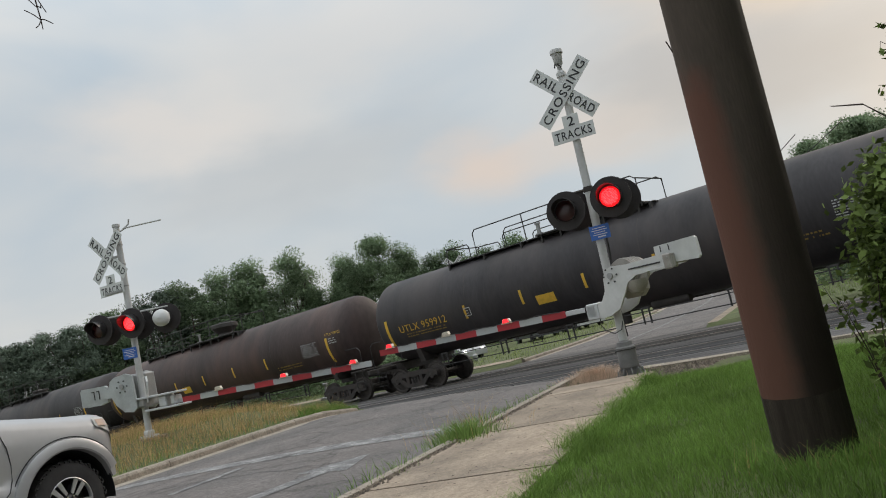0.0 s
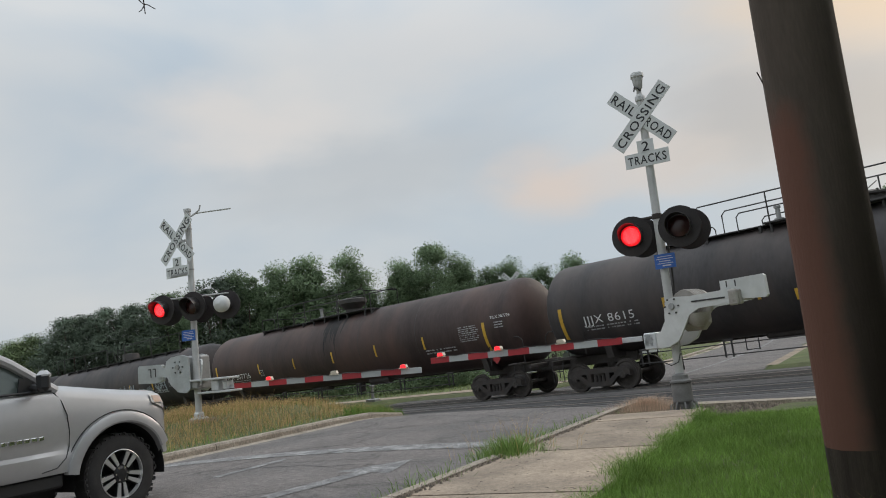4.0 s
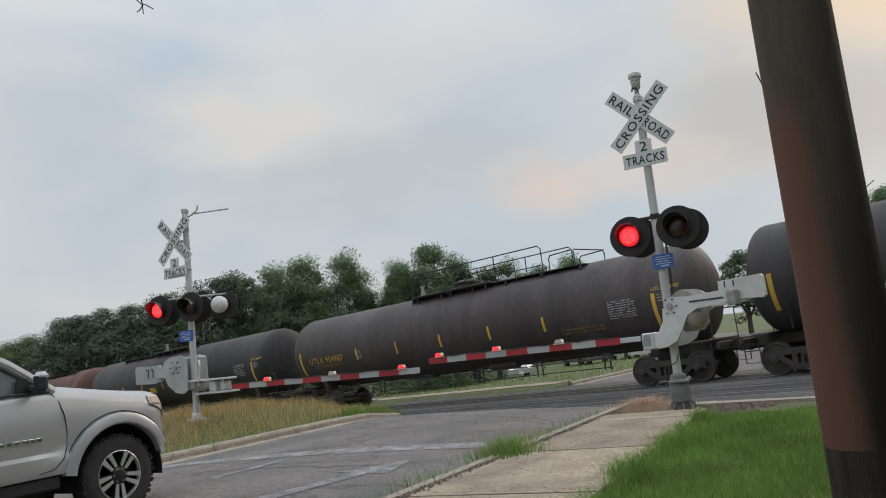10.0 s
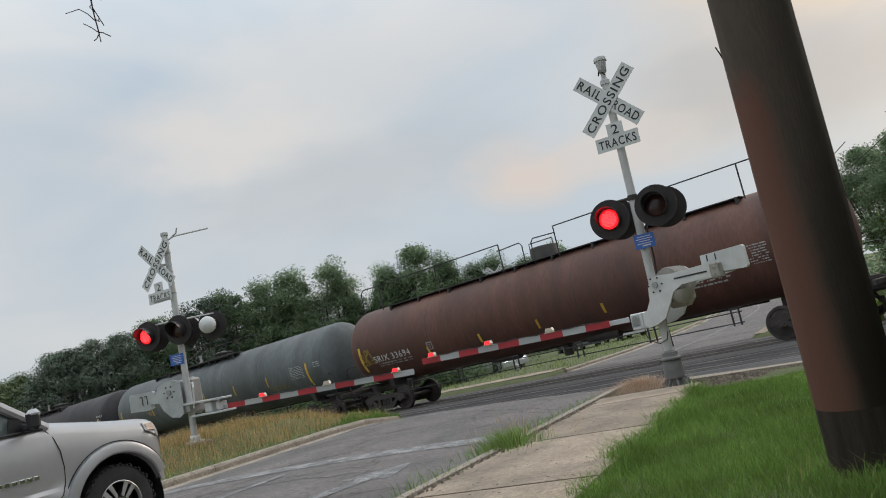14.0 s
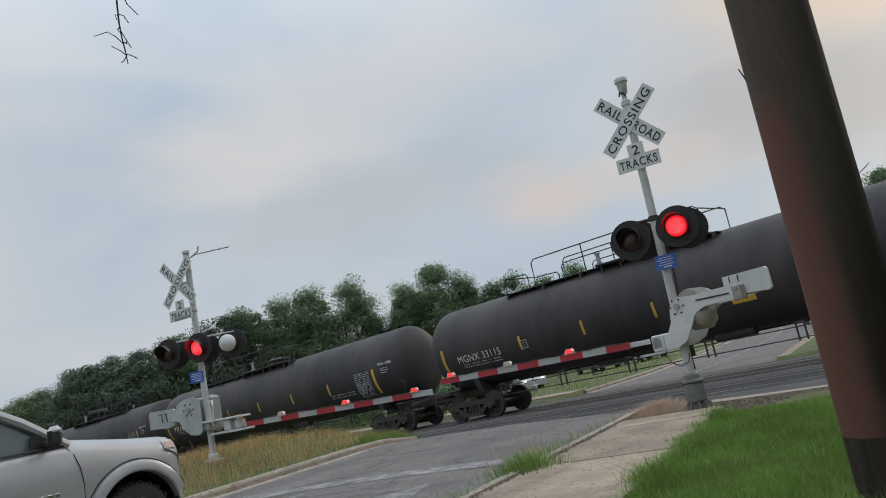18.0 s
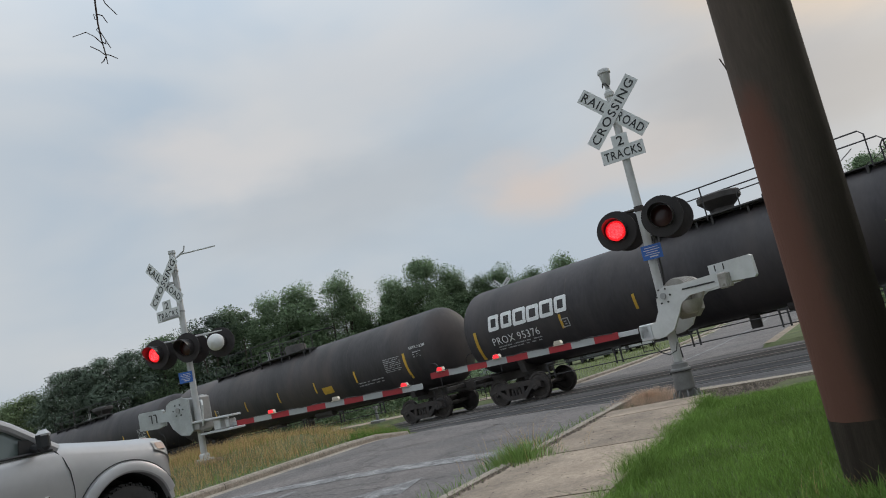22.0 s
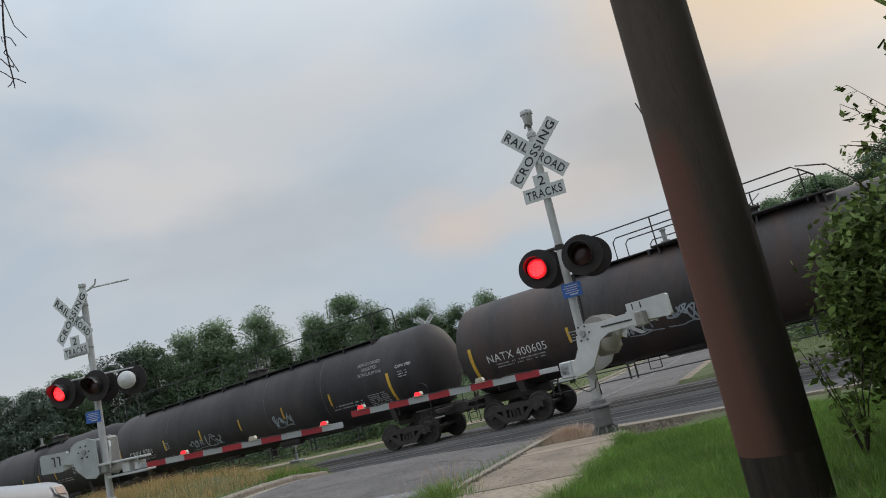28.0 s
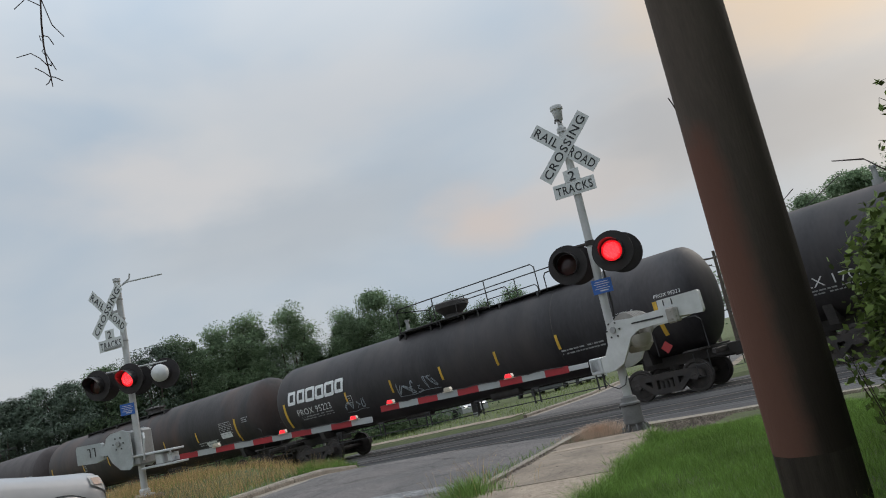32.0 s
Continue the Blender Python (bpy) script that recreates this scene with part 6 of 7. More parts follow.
# ---- the waiting pickup ----
def pickup():
    """x forward, y left, z up; the origin lies on the road below the right front wheel's outer face."""
    car = thing("pickup_truck", None, "silver four-door pickup truck waiting on the asphalt", "pickup truck")
    # the body is drawn through cross-sections; the front wheel stands at x = 0
    def arch_z(x):
        for cx in (0.0, -3.24):
            if abs(x - cx) < 0.50:
                return max(0.52, 0.40 + math.sqrt(0.25 - (x - cx) ** 2))
        return 0.52

    def hood_z(x):
        return 1.40 - 0.225 * smooth(-1.3, 0.75, x) - 0.10 * max(0, (x - 0.52) / 0.24) ** 2.2

    def half_width(x):
        return 0.945 - 0.34 * max(0, (x - 0.34) / 0.42) ** 2.4

    stations = [-4.30, -4.28, -4.1, -3.8]
    for cx in (-3.24, 0.0):
        stations += [cx + 0.502 * math.cos(math.pi * (1 - k / 16)) for k in range(17)]
        stations += [-2.6, -2.0, -1.5, -1.0, -0.6] if cx < -1 else []
    stations += [0.54, 0.58, 0.62, 0.66, 0.70, 0.73, 0.75, 0.76]
    stations = sorted(stations)
    body = Shape()
    count = 0
    for x in stations:
        zb = arch_z(x)
        zt = hood_z(x)
        if x < -0.9:
            zt = 1.33
        w = half_width(x)
        flare = 0.035 * max(0, 1 - abs(x) / 0.66) ** 0.5
        sh = zt - 0.10
        dent = smooth(-0.60, -0.90, x) if x < -0.60 else 0.0
        sill = 0.042 * dent
        row = [(w - 0.05, zb), (w + flare + sill * 0.5, zb + 0.012), (w + flare + sill, zb + 0.05), (w + flare * 0.6 + sill, max(zb + 0.075, 0.70)), (w - 0.006 - 0.014 * dent, max(zb + 0.09, 0.735)), (w - 0.002 - 0.006 * dent, max(zb + 0.10, 0.82)), (w - 0.004, max(zb + 0.115, 0.96)),
               (w - 0.022, max(zb + 0.13, sh - 0.03)), (w - 0.055, max(zb + 0.15, sh + 0.03)), (w - 0.12, max(zb + 0.17, zt - 0.02)), (w - 0.24, max(zb + 0.18, zt + 0.004)), (w * 0.4, max(zb + 0.19, zt + 0.022))]
        full = [(0.945 - a, z) for a, z in row] + [(0.945 + a, z) for a, z in row[::-1]]
        body.v += [(x, y, z) for y, z in full]
        count = len(full)
    for j in range(len(stations) - 1):
        body.f += [(j * count + i, j * count + i + 1, (j + 1) * count + i + 1, (j + 1) * count + i) for i in range(count - 1)]
    body.f += [tuple(range(count)), tuple(range((len(stations) - 1) * count, len(stations) * count))]
    part("body", body, M["silver_paint"], car, "silver painted body", None, 40)
    # cab: pillars, roof and glass
    cab = Shape()
    cab.add([(x, y, z) for y in (0.16, 0.94, 1.73) for x, z in [(-1.36, 1.775), (-1.5, 1.82), (-2.25, 1.845), (-2.76, 1.795), (-2.84, 1.75)]],
            [(i, i + 1, i + 6, i + 5) for i in range(4)] + [(i + 5, i + 6, i + 11, i + 10) for i in range(4)])
    for y0, y1 in ((0.07, 0.20), (1.82, 1.69)):
        for (xa, za), (xb, zb) in (((-0.62, 1.28), (-1.42, 1.79)), ((-1.85, 1.28), (-1.90, 1.82)), ((-3.02, 1.27), (-2.80, 1.76))):
            cab.tube([(xa, y0, za), ((xa + xb) / 2 + 0.02, (y0 + y1) / 2 - (0.01 if y0 < 1 else -0.01), (za + zb) / 2 + 0.015), (xb, y1, zb)], 0.045, 8)
        cab.tube([(-1.38, y1, 1.78), (-1.9, y1 * 1.0, 1.82), (-2.4, y1, 1.825), (-2.82, y1, 1.76)], 0.04, 8)
    part("cab_frame", cab, M["silver_paint"], car, "silver roof and pillars", None, 40)
    g = Shape()
    for y0, y1 in ((0.085, 0.205), (1.805, 1.685)):
        g.add([(-0.66, y0, 1.28), (-1.84, y0, 1.28), (-1.89, y1, 1.795), (-1.43, y1, 1.775)], [(0, 1, 2, 3)])
        g.add([(-1.87, y0, 1.28), (-2.98, y0, 1.27), (-2.80, y1, 1.75), (-1.92, y1, 1.795)], [(0, 1, 2, 3)])
    g.add([(-0.60, 0.16, 1.30), (-0.60, 1.73, 1.30), (-1.40, 1.66, 1.78), (-1.40, 0.23, 1.78)], [(0, 1, 2, 3)])
    part("window_glass", g, M["glass_dark"], car, "dark tinted glass", None, 0)
    part("seat", Shape().box((-1.75, 0.55, 1.15), (0.16, 0.45, 0.62), 0.06).box((-1.75, 1.35, 1.15), (0.16, 0.45, 0.62), 0.06), M["trim_black"], car, "dark seats")
    # seams, trims
    part("door_seam", Shape().tube([(-0.66, 0.05, 1.27), (-0.60, 0.02, 1.18), (-0.56, 0.003, 1.05), (-0.545, 0.002, 0.90), (-0.555, 0.002, 0.76), (-0.60, -0.012, 0.66), (-0.70, -0.026, 0.585), (-0.85, -0.028, 0.565)], 0.005, 5), M["trim_black"], car)
    part("door_seam", Shape().tube([(-1.86, 0.02, 1.2), (-1.87, 0.003, 1.0), (-1.88, 0.004, 0.76), (-1.88, -0.026, 0.66), (-1.88, -0.024, 0.56)], 0.007, 5), M["trim_black"], car)
    part("belt_trim", Shape().tube([(-0.64, 0.055, 1.285), (-1.9, 0.05, 1.285), (-3.0, 0.055, 1.275)], 0.014, 6), M["trim_black"], car, "black belt trim")
    part("rocker", Shape().box((-1.62, 0.07, 0.465), (2.0, 0.12, 0.13), 0.02), M["trim_black"], car, "black rocker edge")
    bar = Shape().box((0, 0, 0), (0.052, 0.008, 0.036), 0.004).data("badge_bar", M["chrome"])
    for k in range(6):
        part("badge_bar", bar, None, car, "small chrome badge bar", pose(-1.16 + k * 0.068, -0.001, 0.865))
    # wheel arch flare
    fl = Shape()
    for i in range(25):
        a = radians(170 - 146 * i / 24)
        c, d = math.cos(a), math.sin(a)
        back = 0.945 - half_width(0.56 * c)
        for rr, yy in ((0.500, 0.03), (0.500, -0.035), (0.515, -0.048), (0.575, -0.045), (0.605, -0.030), (0.615, 0.03)):
            fl.v.append((rr * c, yy + back * 0.9, 0.40 + rr * d))
    fl.f = [(6 * i + j, 6 * i + j + 1, 6 * i + j + 7, 6 * i + j + 6) for i in range(24) for j in range(5)] + [tuple(range(6)), tuple(range(144, 150))]
    part("arch_flare", fl, M["silver_paint"], car, "silver wheel arch flare")
    edge = [(0.622 * math.cos(radians(168 - 140 * i / 20)), -0.004 + 0.9 * (0.945 - half_width(0.56 * math.cos(radians(168 - 140 * i / 20)))), 0.40 + 0.622 * math.sin(radians(168 - 140 * i / 20))) for i in range(21)]
    part("flare_seam", Shape().tube(edge, 0.005, 5), M["trim_black"], car)
    il = Shape()          # a half drum over the wheel, open below
    for y in (0.03, 0.5):
        il.v += [(0.505 * math.cos(radians(-8 + 196 * i / 20)), y, 0.40 + 0.505 * math.sin(radians(-8 + 196 * i / 20))) for i in range(21)]
    il.f = [(i, i + 1, i + 22, i + 21) for i in range(20)] + [tuple(range(21, 42))]
    part("wheel_well", il, M["trim_black"], car, "black wheel well")
    part("underbody", Shape().box((-1.6, 0.95, 0.50), (4.4, 1.5, 0.16), 0.03).box((-1.6, 0.95, 0.36), (2.3, 1.2, 0.22), 0.05).box((0.15, 0.95, 0.40), (0.8, 1.0, 0.16), 0.04), M["trim_black"], car, "dark underbody")
    # lights, bumper, mirror
    def corner(x0, x1, z0, z1, lift, right=True):
        """A lamp glass that follows the body's front corner."""
        q = Shape()
        for k in range(9):
            x = x0 + (x1 - x0) * k / 8
            for d, e in ((max(z0 * (0.52 + 0.48 * (x - 0.38) / 0.38), 0.135), 0.008), (0.13, 0.022), (0.075, 0.052), (z1, 0.078)):
                y = 0.945 - half_width(x) + e - lift
                q.v.append((x + lift * 0.6, y if right else 1.89 - y, hood_z(x) - d))
        for k in range(8):
            for j in range(3):
                q.f.append((4 * k + j, 4 * k + j + 1, 4 * k + j + 5, 4 * k + j + 4))
        return q

    for right in (True, False):
        part("headlight", corner(0.38, 0.760, 0.27, 0.045, 0.012, right), M["headlight"], car, "clear headlight")
        part("indicator", corner(0.40, 0.55, 0.20, 0.06, 0.018, right), M["indicator"], car, "amber side light")
    part("bumper", Shape().box((0.60, 0.945, 0.62), (0.30, 1.16, 0.26), 0.10), M["silver_paint"], car, "silver bumper")
    part("grille", Shape().box((0.66, 0.95, 0.88), (0.22, 1.0, 0.22), 0.05), M["trim_black"], car, "black grille")
    mir = part("mirror", Shape().box((-0.85, -0.12, 1.375), (0.092, 0.15, 0.185), 0.038), M["trim_black"], car, "black door mirror")
    part("mirror_cap", Shape().box((-0.846, -0.122, 1.428), (0.094, 0.154, 0.086), 0.036), M["silver_paint"], mir, "silver mirror cap")
    part("mirror_stalk", Shape().tube([(-0.84, 0.06, 1.33), (-0.85, -0.07, 1.31)], 0.035, 8).plate([(-0.72, 1.285), (-0.98, 1.285), (-0.96, 1.42), (-0.88, 1.42)], 0.068, 0.082), M["trim_black"], mir)
    part("door_handle", Shape().box((-1.66, -0.02, 1.06), (0.22, 0.035, 0.04), 0.012), M["silver_paint"], car, "silver door handle")
    for x in (0.0, -3.24):
        for y in (0.02, 1.62):
            w = Shape().lathe([(0.225, 0.03), (0.24, 0.0), (0.30, -0.008), (0.360, 0.004), (0.392, 0.035), (0.402, 0.13), (0.392, 0.215), (0.36, 0.25), (0.24, 0.25)], 48, pose(0, 0, 0, -90), False)
            tyre = part("wheel", w, M["tyre"], car, "black all-terrain tyre", pose(x, y, 0.405))
            lugs = Shape()
            for k in range(44):
                d = 0.05 if k % 2 else 0.20
                lugs.box((0, d, 0.398), (0.034, 0.085, 0.010), 0, pose(0, 0, 0, 0, k * 360 / 44, 0))
                lugs.box((0, 0.012, 0.380), (0.024, 0.014, 0.018), 0, pose(0, 0, 0, 0, k * 360 / 44 + 2, 0))
            part("tread", lugs, M["tyre"], tyre, "deep rubber tread blocks", None, 0)["kind"] = "stuff"
            part("rim", Shape().lathe([(0.228, 0.03), (0.222, 0.06), (0.215, 0.11), (0.0, 0.11)], 40, pose(0, 0, 0, -90), False), M["rim_dark"], tyre, "dark rim well")
            part("rim_lip", Shape().lathe([(0.240, 0.02), (0.238, 0.002), (0.231, -0.001), (0.224, 0.012), (0.222, 0.04)], 48, pose(0, 0, 0, -90), False), M["rim_bright"], tyre, "bright rim lip")
            for k in range(5):
                sp, face = Shape(), Shape()
                for d in (-1, 1):
                    sp.plate([(0.008 * d, 0.05), (0.042 * d, 0.05), (0.072 * d, 0.228), (0.018 * d, 0.232)], 0.022, 0.07)
                    face.plate([(0.011 * d, 0.085), (0.040 * d, 0.085), (0.068 * d, 0.224), (0.021 * d, 0.228)], 0.010, 0.021)
                at = pose(0, 0, 0, 0, k * 72 + 180, 0)
                part("spoke", sp, M["rim_dark"], tyre, "dark split spoke", at)
                part("spoke_face", face, M["rim_bright"], tyre, "bright machined spoke face", at)
            part("hub_cap", Shape().lathe([(0.085, 0.05), (0.08, 0.022), (0.062, 0.016), (0.05, 0.006), (0.0, 0.002)], 24, pose(0, 0, 0, -90), False), M["rim_dark"], tyre, "dark hub cap")
            for k in range(6):
                a = k * 1.047
                part("wheel_nut", Shape().cyl((0.066 * math.cos(a), 0.002, 0.066 * math.sin(a)), (0.066 * math.cos(a), 0.03, 0.066 * math.sin(a)), 0.010, None, 6), M["chrome"], tyre)
    return car


truck = pickup()
truck.matrix_basis = pose(-7.72, 3.50, 0.035, 0, 0, 101.5) @ Matrix.Scale(0.985, 4)

# ---- timber pole ----
pole = thing("utility_pole", pose(-1.414, 4.80, 0.0, 2.55, 0.63, 0), "weathered brown many-sided utility pole with a black tarred foot", "utility pole")


def pole_r(z):
    return 0.2275 - 0.0038 * z


def pole_piece(z0, z1, n=4):
    return Shape().lathe([(pole_r(z0 + (z1 - z0) * k / n), z0 + (z1 - z0) * k / n) for k in range(n + 1)], 12, pose(0, 0, 0, 0, 0, 9))


part("foot", pole_piece(-0.2, 0.50), M["pole_tar"], pole, "black tarred foot", None, 40)
part("shaft", pole_piece(0.50, 9.0, 12), M["pole_wood"], pole, "brown shaft, reddish wood on its lit side, shade painted on the other", None, 40)
part("splinter", Shape().tube([(-0.19, -0.06, 2.28), (-0.200, -0.064, 2.32), (-0.202, -0.065, 2.36), (-0.19, -0.06, 2.40)], 0.0035, 5), M["twig"], pole)
part("splinter", Shape().tube([(-0.19, -0.06, 2.54), (-0.210, -0.07, 2.62), (-0.222, -0.075, 2.66)], 0.004, 5), M["twig"], pole)


# ---- plants ----
def leaves(points, size, rg, mat, name, level=1.0, out=None):
    """Small pointed leaves about the given points, as one mesh; a low level lays them flatter.
    out: for each leaf the way out of its clump, by which the clump is shaded as a rounded mass."""
    n = len(points)
    p = np.array(points)
    d1 = rg.normal(0, 1, (n, 3)) * (1, 1, level)
    d1 /= np.linalg.norm(d1, axis=1)[:, None]
    d2 = np.cross(d1, rg.normal(0, 1, (n, 3)) * (level, level, 1))
    d2 /= np.linalg.norm(d2, axis=1)[:, None]
    if out is not None:
        way = np.array(out) + rg.normal(0, 0.15, (n, 3))
        way /= np.linalg.norm(way, axis=1)[:, None] + 1e-6
        d2 *= np.where((np.cross(d1, d2) * way).sum(1) < 0, -1.0, 1.0)[:, None]
    sz = size * rg.uniform(0.6, 1.4, n)[:, None]
    v = np.stack([p - d1 * sz, p - d2 * sz * 0.5, p + d1 * sz, p + d2 * sz * 0.5], 1).reshape(-1, 3)
    i = np.arange(n)[:, None] * 4
    f = np.concatenate([i, i + 1, i + 2, i + 3], 1)
    me = bpy.data.meshes.new(name)
    me.from_pydata(v.tolist(), [], f.tolist())
    me.materials.append(mat)
    if out is not None:
        me.polygons.foreach_set("use_smooth", [True] * n)
        me.normals_split_custom_set(np.repeat(way, 4, axis=0).tolist())
    return me


def tree_meshes(seed, height=10.0, spread=4.6, count=24000, low=0.12, leaf=0.078, green="leaf"):
    """A broad crown of leaf clumps on a forked trunk."""
    rg = np.random.default_rng(seed)
    tr = Shape()
    tr.tube([(0, 0, -0.6), (0.05, 0.02, 0.8), (0.12, -0.05, height * 0.30)], [0.36, 0.28, 0.22], 9)
    clumps = []
    for k in range(9):
        a = k * 2.4 + rg.uniform(-0.4, 0.4)
        h0 = height * rg.uniform(0.16, 0.34)
        tip = np.array([math.cos(a), math.sin(a), 0]) * spread * rg.uniform(0.45, 0.85) + np.array([0, 0, height * rg.uniform(0.42, 0.86)])
        mid = tip * np.array([0.45, 0.45, 0.62]) + rg.normal(0, 0.2, 3)
        tr.tube([(0.08, 0, h0), tuple(mid), tuple(tip)], [0.15, 0.09, 0.035], 6)
        clumps.append((tip, 1.0))
        clumps.append((mid + rg.normal(0, 0.5, 3), 0.8))
    for k in range(70):
        a, u = rg.uniform(0, 6.28), rg.uniform(-0.75, 1)
        rr = math.sqrt(max(0, 1 - u * u)) * (1 - 0.3 * max(0, u)) * spread * rg.uniform(0.5, 1.0)
        z = height * (0.56 + 0.40 * u)
        clumps.append((np.array([rr * math.cos(a), rr * math.sin(a), max(z, height * low)]), rg.uniform(0.32, 1.0)))
    per = count // len(clumps)
    pts, out = [], []
    heart = np.array([0, 0, height * 0.5])
    for c, w in clumps:
        r = rg.normal(0, 1, (per, 3))
        r /= np.linalg.norm(r, axis=1)[:, None]
        far = rg.uniform(0, 1, per) ** 0.45 * (1 + 0.22 * np.sin(5 * r[:, 0] + 9 * c[1]) * np.sin(6 * r[:, 2] + 7 * c[0]))
        step = r * far[:, None] * np.array([1.35, 1.35, 0.95]) * w * height / 10
        pts += list(c + step)
        out += list(r * 0.8 + (c + step - heart) / np.array([spread, spread, height * 0.5]) * 0.55)
    return tr.data("trunk", M["bark"]), leaves(pts, leaf, rg, M[green], "crown", 0.6, out)


TREE_KINDS = [tree_meshes(21, 10, 2.7, 46000), tree_meshes(22, 10, 2.0, 36000), tree_meshes(23, 10, 3.4, 52000), tree_meshes(24, 10, 1.6, 30000, 0.15), tree_meshes(25, 10, 3.4, 8000, 0.12, 0.18),
              tree_meshes(26, 10, 2.9, 30000, 0.2, 0.078, "leaf_dark"), tree_meshes(27, 10, 3.2, 26000, 0.12, 0.085, "leaf_pale")]


def tree(kind, x, y, top, wide=1.0, turn=0.0, label="dense dark green broadleaf tree beyond the tracks"):
    z = ground_z(x, y)
    k = (top - z) / 9.9
    t = thing("tree", pose(x, y, z, 0, 0, turn) @ Matrix.Diagonal((k * wide, k * wide, k, 1)), label, "tree", "trees beyond the tracks")
    part("trunk", TREE_KINDS[kind][0], None, t)
    part("crown", TREE_KINDS[kind][1], None, t, "dark green leaves")
    return t


for k, (kind, x, y, top) in enumerate([
        (6, -94, 30, 6.6), (6, -86, 26, 6.2), (6, -75.9, 25.3, 6.2), (6, -76.0, 27.0, 6.6), (5, -67.0, 26.4, 7.6), (5, -66.5, 27.9, 7.7), (5, -65.6, 29.6, 8.1),
        (5, -64.9, 31.4, 8.2), (2, -63.6, 33.8, 8.6), (5, -61.7, 37.0, 10.0), (0, -60.5, 39.1, 10.2), (1, -58.9, 41.4, 10.5), (1, -57.2, 43.6, 11.0), (3, -54.9, 46.7, 11.2),
        (1, -53.8, 48.2, 7.3), (1, -51.7, 50.2, 9.8), (2, -49.7, 52.1, 10.7), (1, -48.0, 53.7, 9.4), (1, -45.9, 55.6, 8.3), (3, -44.2, 56.8, 8.8), (1, -42.4, 59.2, 7.9), (3, -40.6, 61, 8.7),
        (4, -74, 40, 6.4), (4, -70, 46, 7.2), (4, -67, 52, 7.8), (4, -61, 58, 7.6), (4, -55, 62, 7.4), (4, -50, 66, 7.2), (4, -39, 70, 7.4), (4, -34, 84, 8.0), (4, -29, 90, 8.6),
        (2, -7.0, 40, 6.6), (0, -4.2, 41.5, 7.6), (2, -1.2, 40, 7.2), (1, 1.6, 41, 7.8), (2, 4.6, 42, 8.0),
        (2, -14.2, 62, 8.9), (2, -10.6, 63, 9.6), (2, -7, 66, 9.2), (2, -3, 62, 9.0), (2, 2, 64, 9.4)]):
    tree(kind, x, y, top, 0.94 + 0.14 * ((k * 7) % 5) / 4, k * 53)
# unseen trees added beside the road and behind the viewer, to block sky light
for k, (x, y, top) in enumerate(((6.2, 3.2, 9.0), (7.4, 9.0, 8.4), (7.6, -3.5, 9.5), (3.5, -8.0, 9.8), (13, 11, 9), (19, 12, 10), (26, 11, 9.5), (34, 12, 10))):
    tree(4, x, y, top, 1.15, 40 + k * 71, "leafy green broadleaf tree beside the road, out of view, added to block light")
for k in range(10):          # unseen trees added along the line, to block the low sky
    tree(4, 10 + 7 * k, 33 + 2.5 * (k % 3), 10.5 + 1.3 * ((k * 3) % 4), 1.3, k * 47)
# one more unseen tree, added to darken the pole's right side and lawn
tree(2, 2.9, 4.6, 7.4, 0.95, 30, "leafy green broadleaf tree beside the road, out of view, added to block light")
# undergrowth that closes the foot of the wood
rg = np.random.default_rng(8)
pts, outs = [], []
for k in range(260):
    u = rg.uniform(0, 1)
    c = np.array([-100 + 58 * u, 27 + 34 * u ** 1.1 + rg.uniform(0, 4), 0.0])
    c[2] = ground_z(c[0], c[1]) + rg.uniform(0.3, 2.6)
    r = rg.normal(0, 1, (150, 3))
    pts += list(c + r * np.array([0.9, 0.7, 0.6]))
    outs += list(r * 0.6 + (0.2, -0.4, 0.3))
for k in range(190):
    u = rg.uniform(0, 1)
    c = np.array([-30 - 62 * u, 39.5 - 5.0 * u + rg.uniform(0, 3), 0.0])
    c[2] = ground_z(c[0], c[1]) + rg.uniform(0.1, 2.3)
    r = rg.normal(0, 1, (170, 3))
    pts += list(c + r * np.array([0.9, 0.6, 0.55]))
    outs += list(r * 0.6 + (0.2, -0.4, 0.3))
for k in range(130):
    c = np.array([rg.uniform(-9.5, 8), rg.uniform(37, 40.5), 0.0])
    c[2] = ground_z(c[0], c[1]) + rg.uniform(0.0, 2.6) * min(1, (c[0] + 10.5) / 3)
    r = rg.normal(0, 1, (130, 3))
    pts += list(c + r * np.array([0.7, 0.6, 0.5]))
    outs += list(r * 0.6 + (-0.2, -0.4, 0.3))
for k in range(420):
    u = rg.uniform(0, 1)
    c = np.array([-28.5 - 55 * u, 31.6 - 2.2 * u + rg.uniform(0, 3.2), 0.0])
    c[2] = ground_z(c[0], c[1]) + rg.uniform(0.0, 2.6) * (0.35 + 0.65 * min(1, u * 6))
    r = rg.normal(0, 1, (130, 3))
    pts += list(c + r * np.array([0.7, 0.6, 0.5]))
    outs += list(r * 0.6 + (0.2, -0.4, 0.3))
tagged(new("undergrowth", leaves(pts, 0.11, rg, M["leaf"], "undergrowth", 0.5, outs)), "dark green scrub under the far trees", "bushes", kind="stuff")
pts = []
for k in range(200):
    c = np.array([rg.uniform(-400, 120), rg.uniform(150, 210), 0.0])
    c[2] = ground_z(c[0], c[1]) + rg.uniform(0.5, 5)
    pts += list(c + rg.normal(0, 1, (40, 3)) * np.array([3, 2, 1.6]))
tagged(new("far_woods", leaves(pts, 0.7, rg, M["leaf"], "far_woods")), "dim line of distant woods", "woods", kind="stuff")


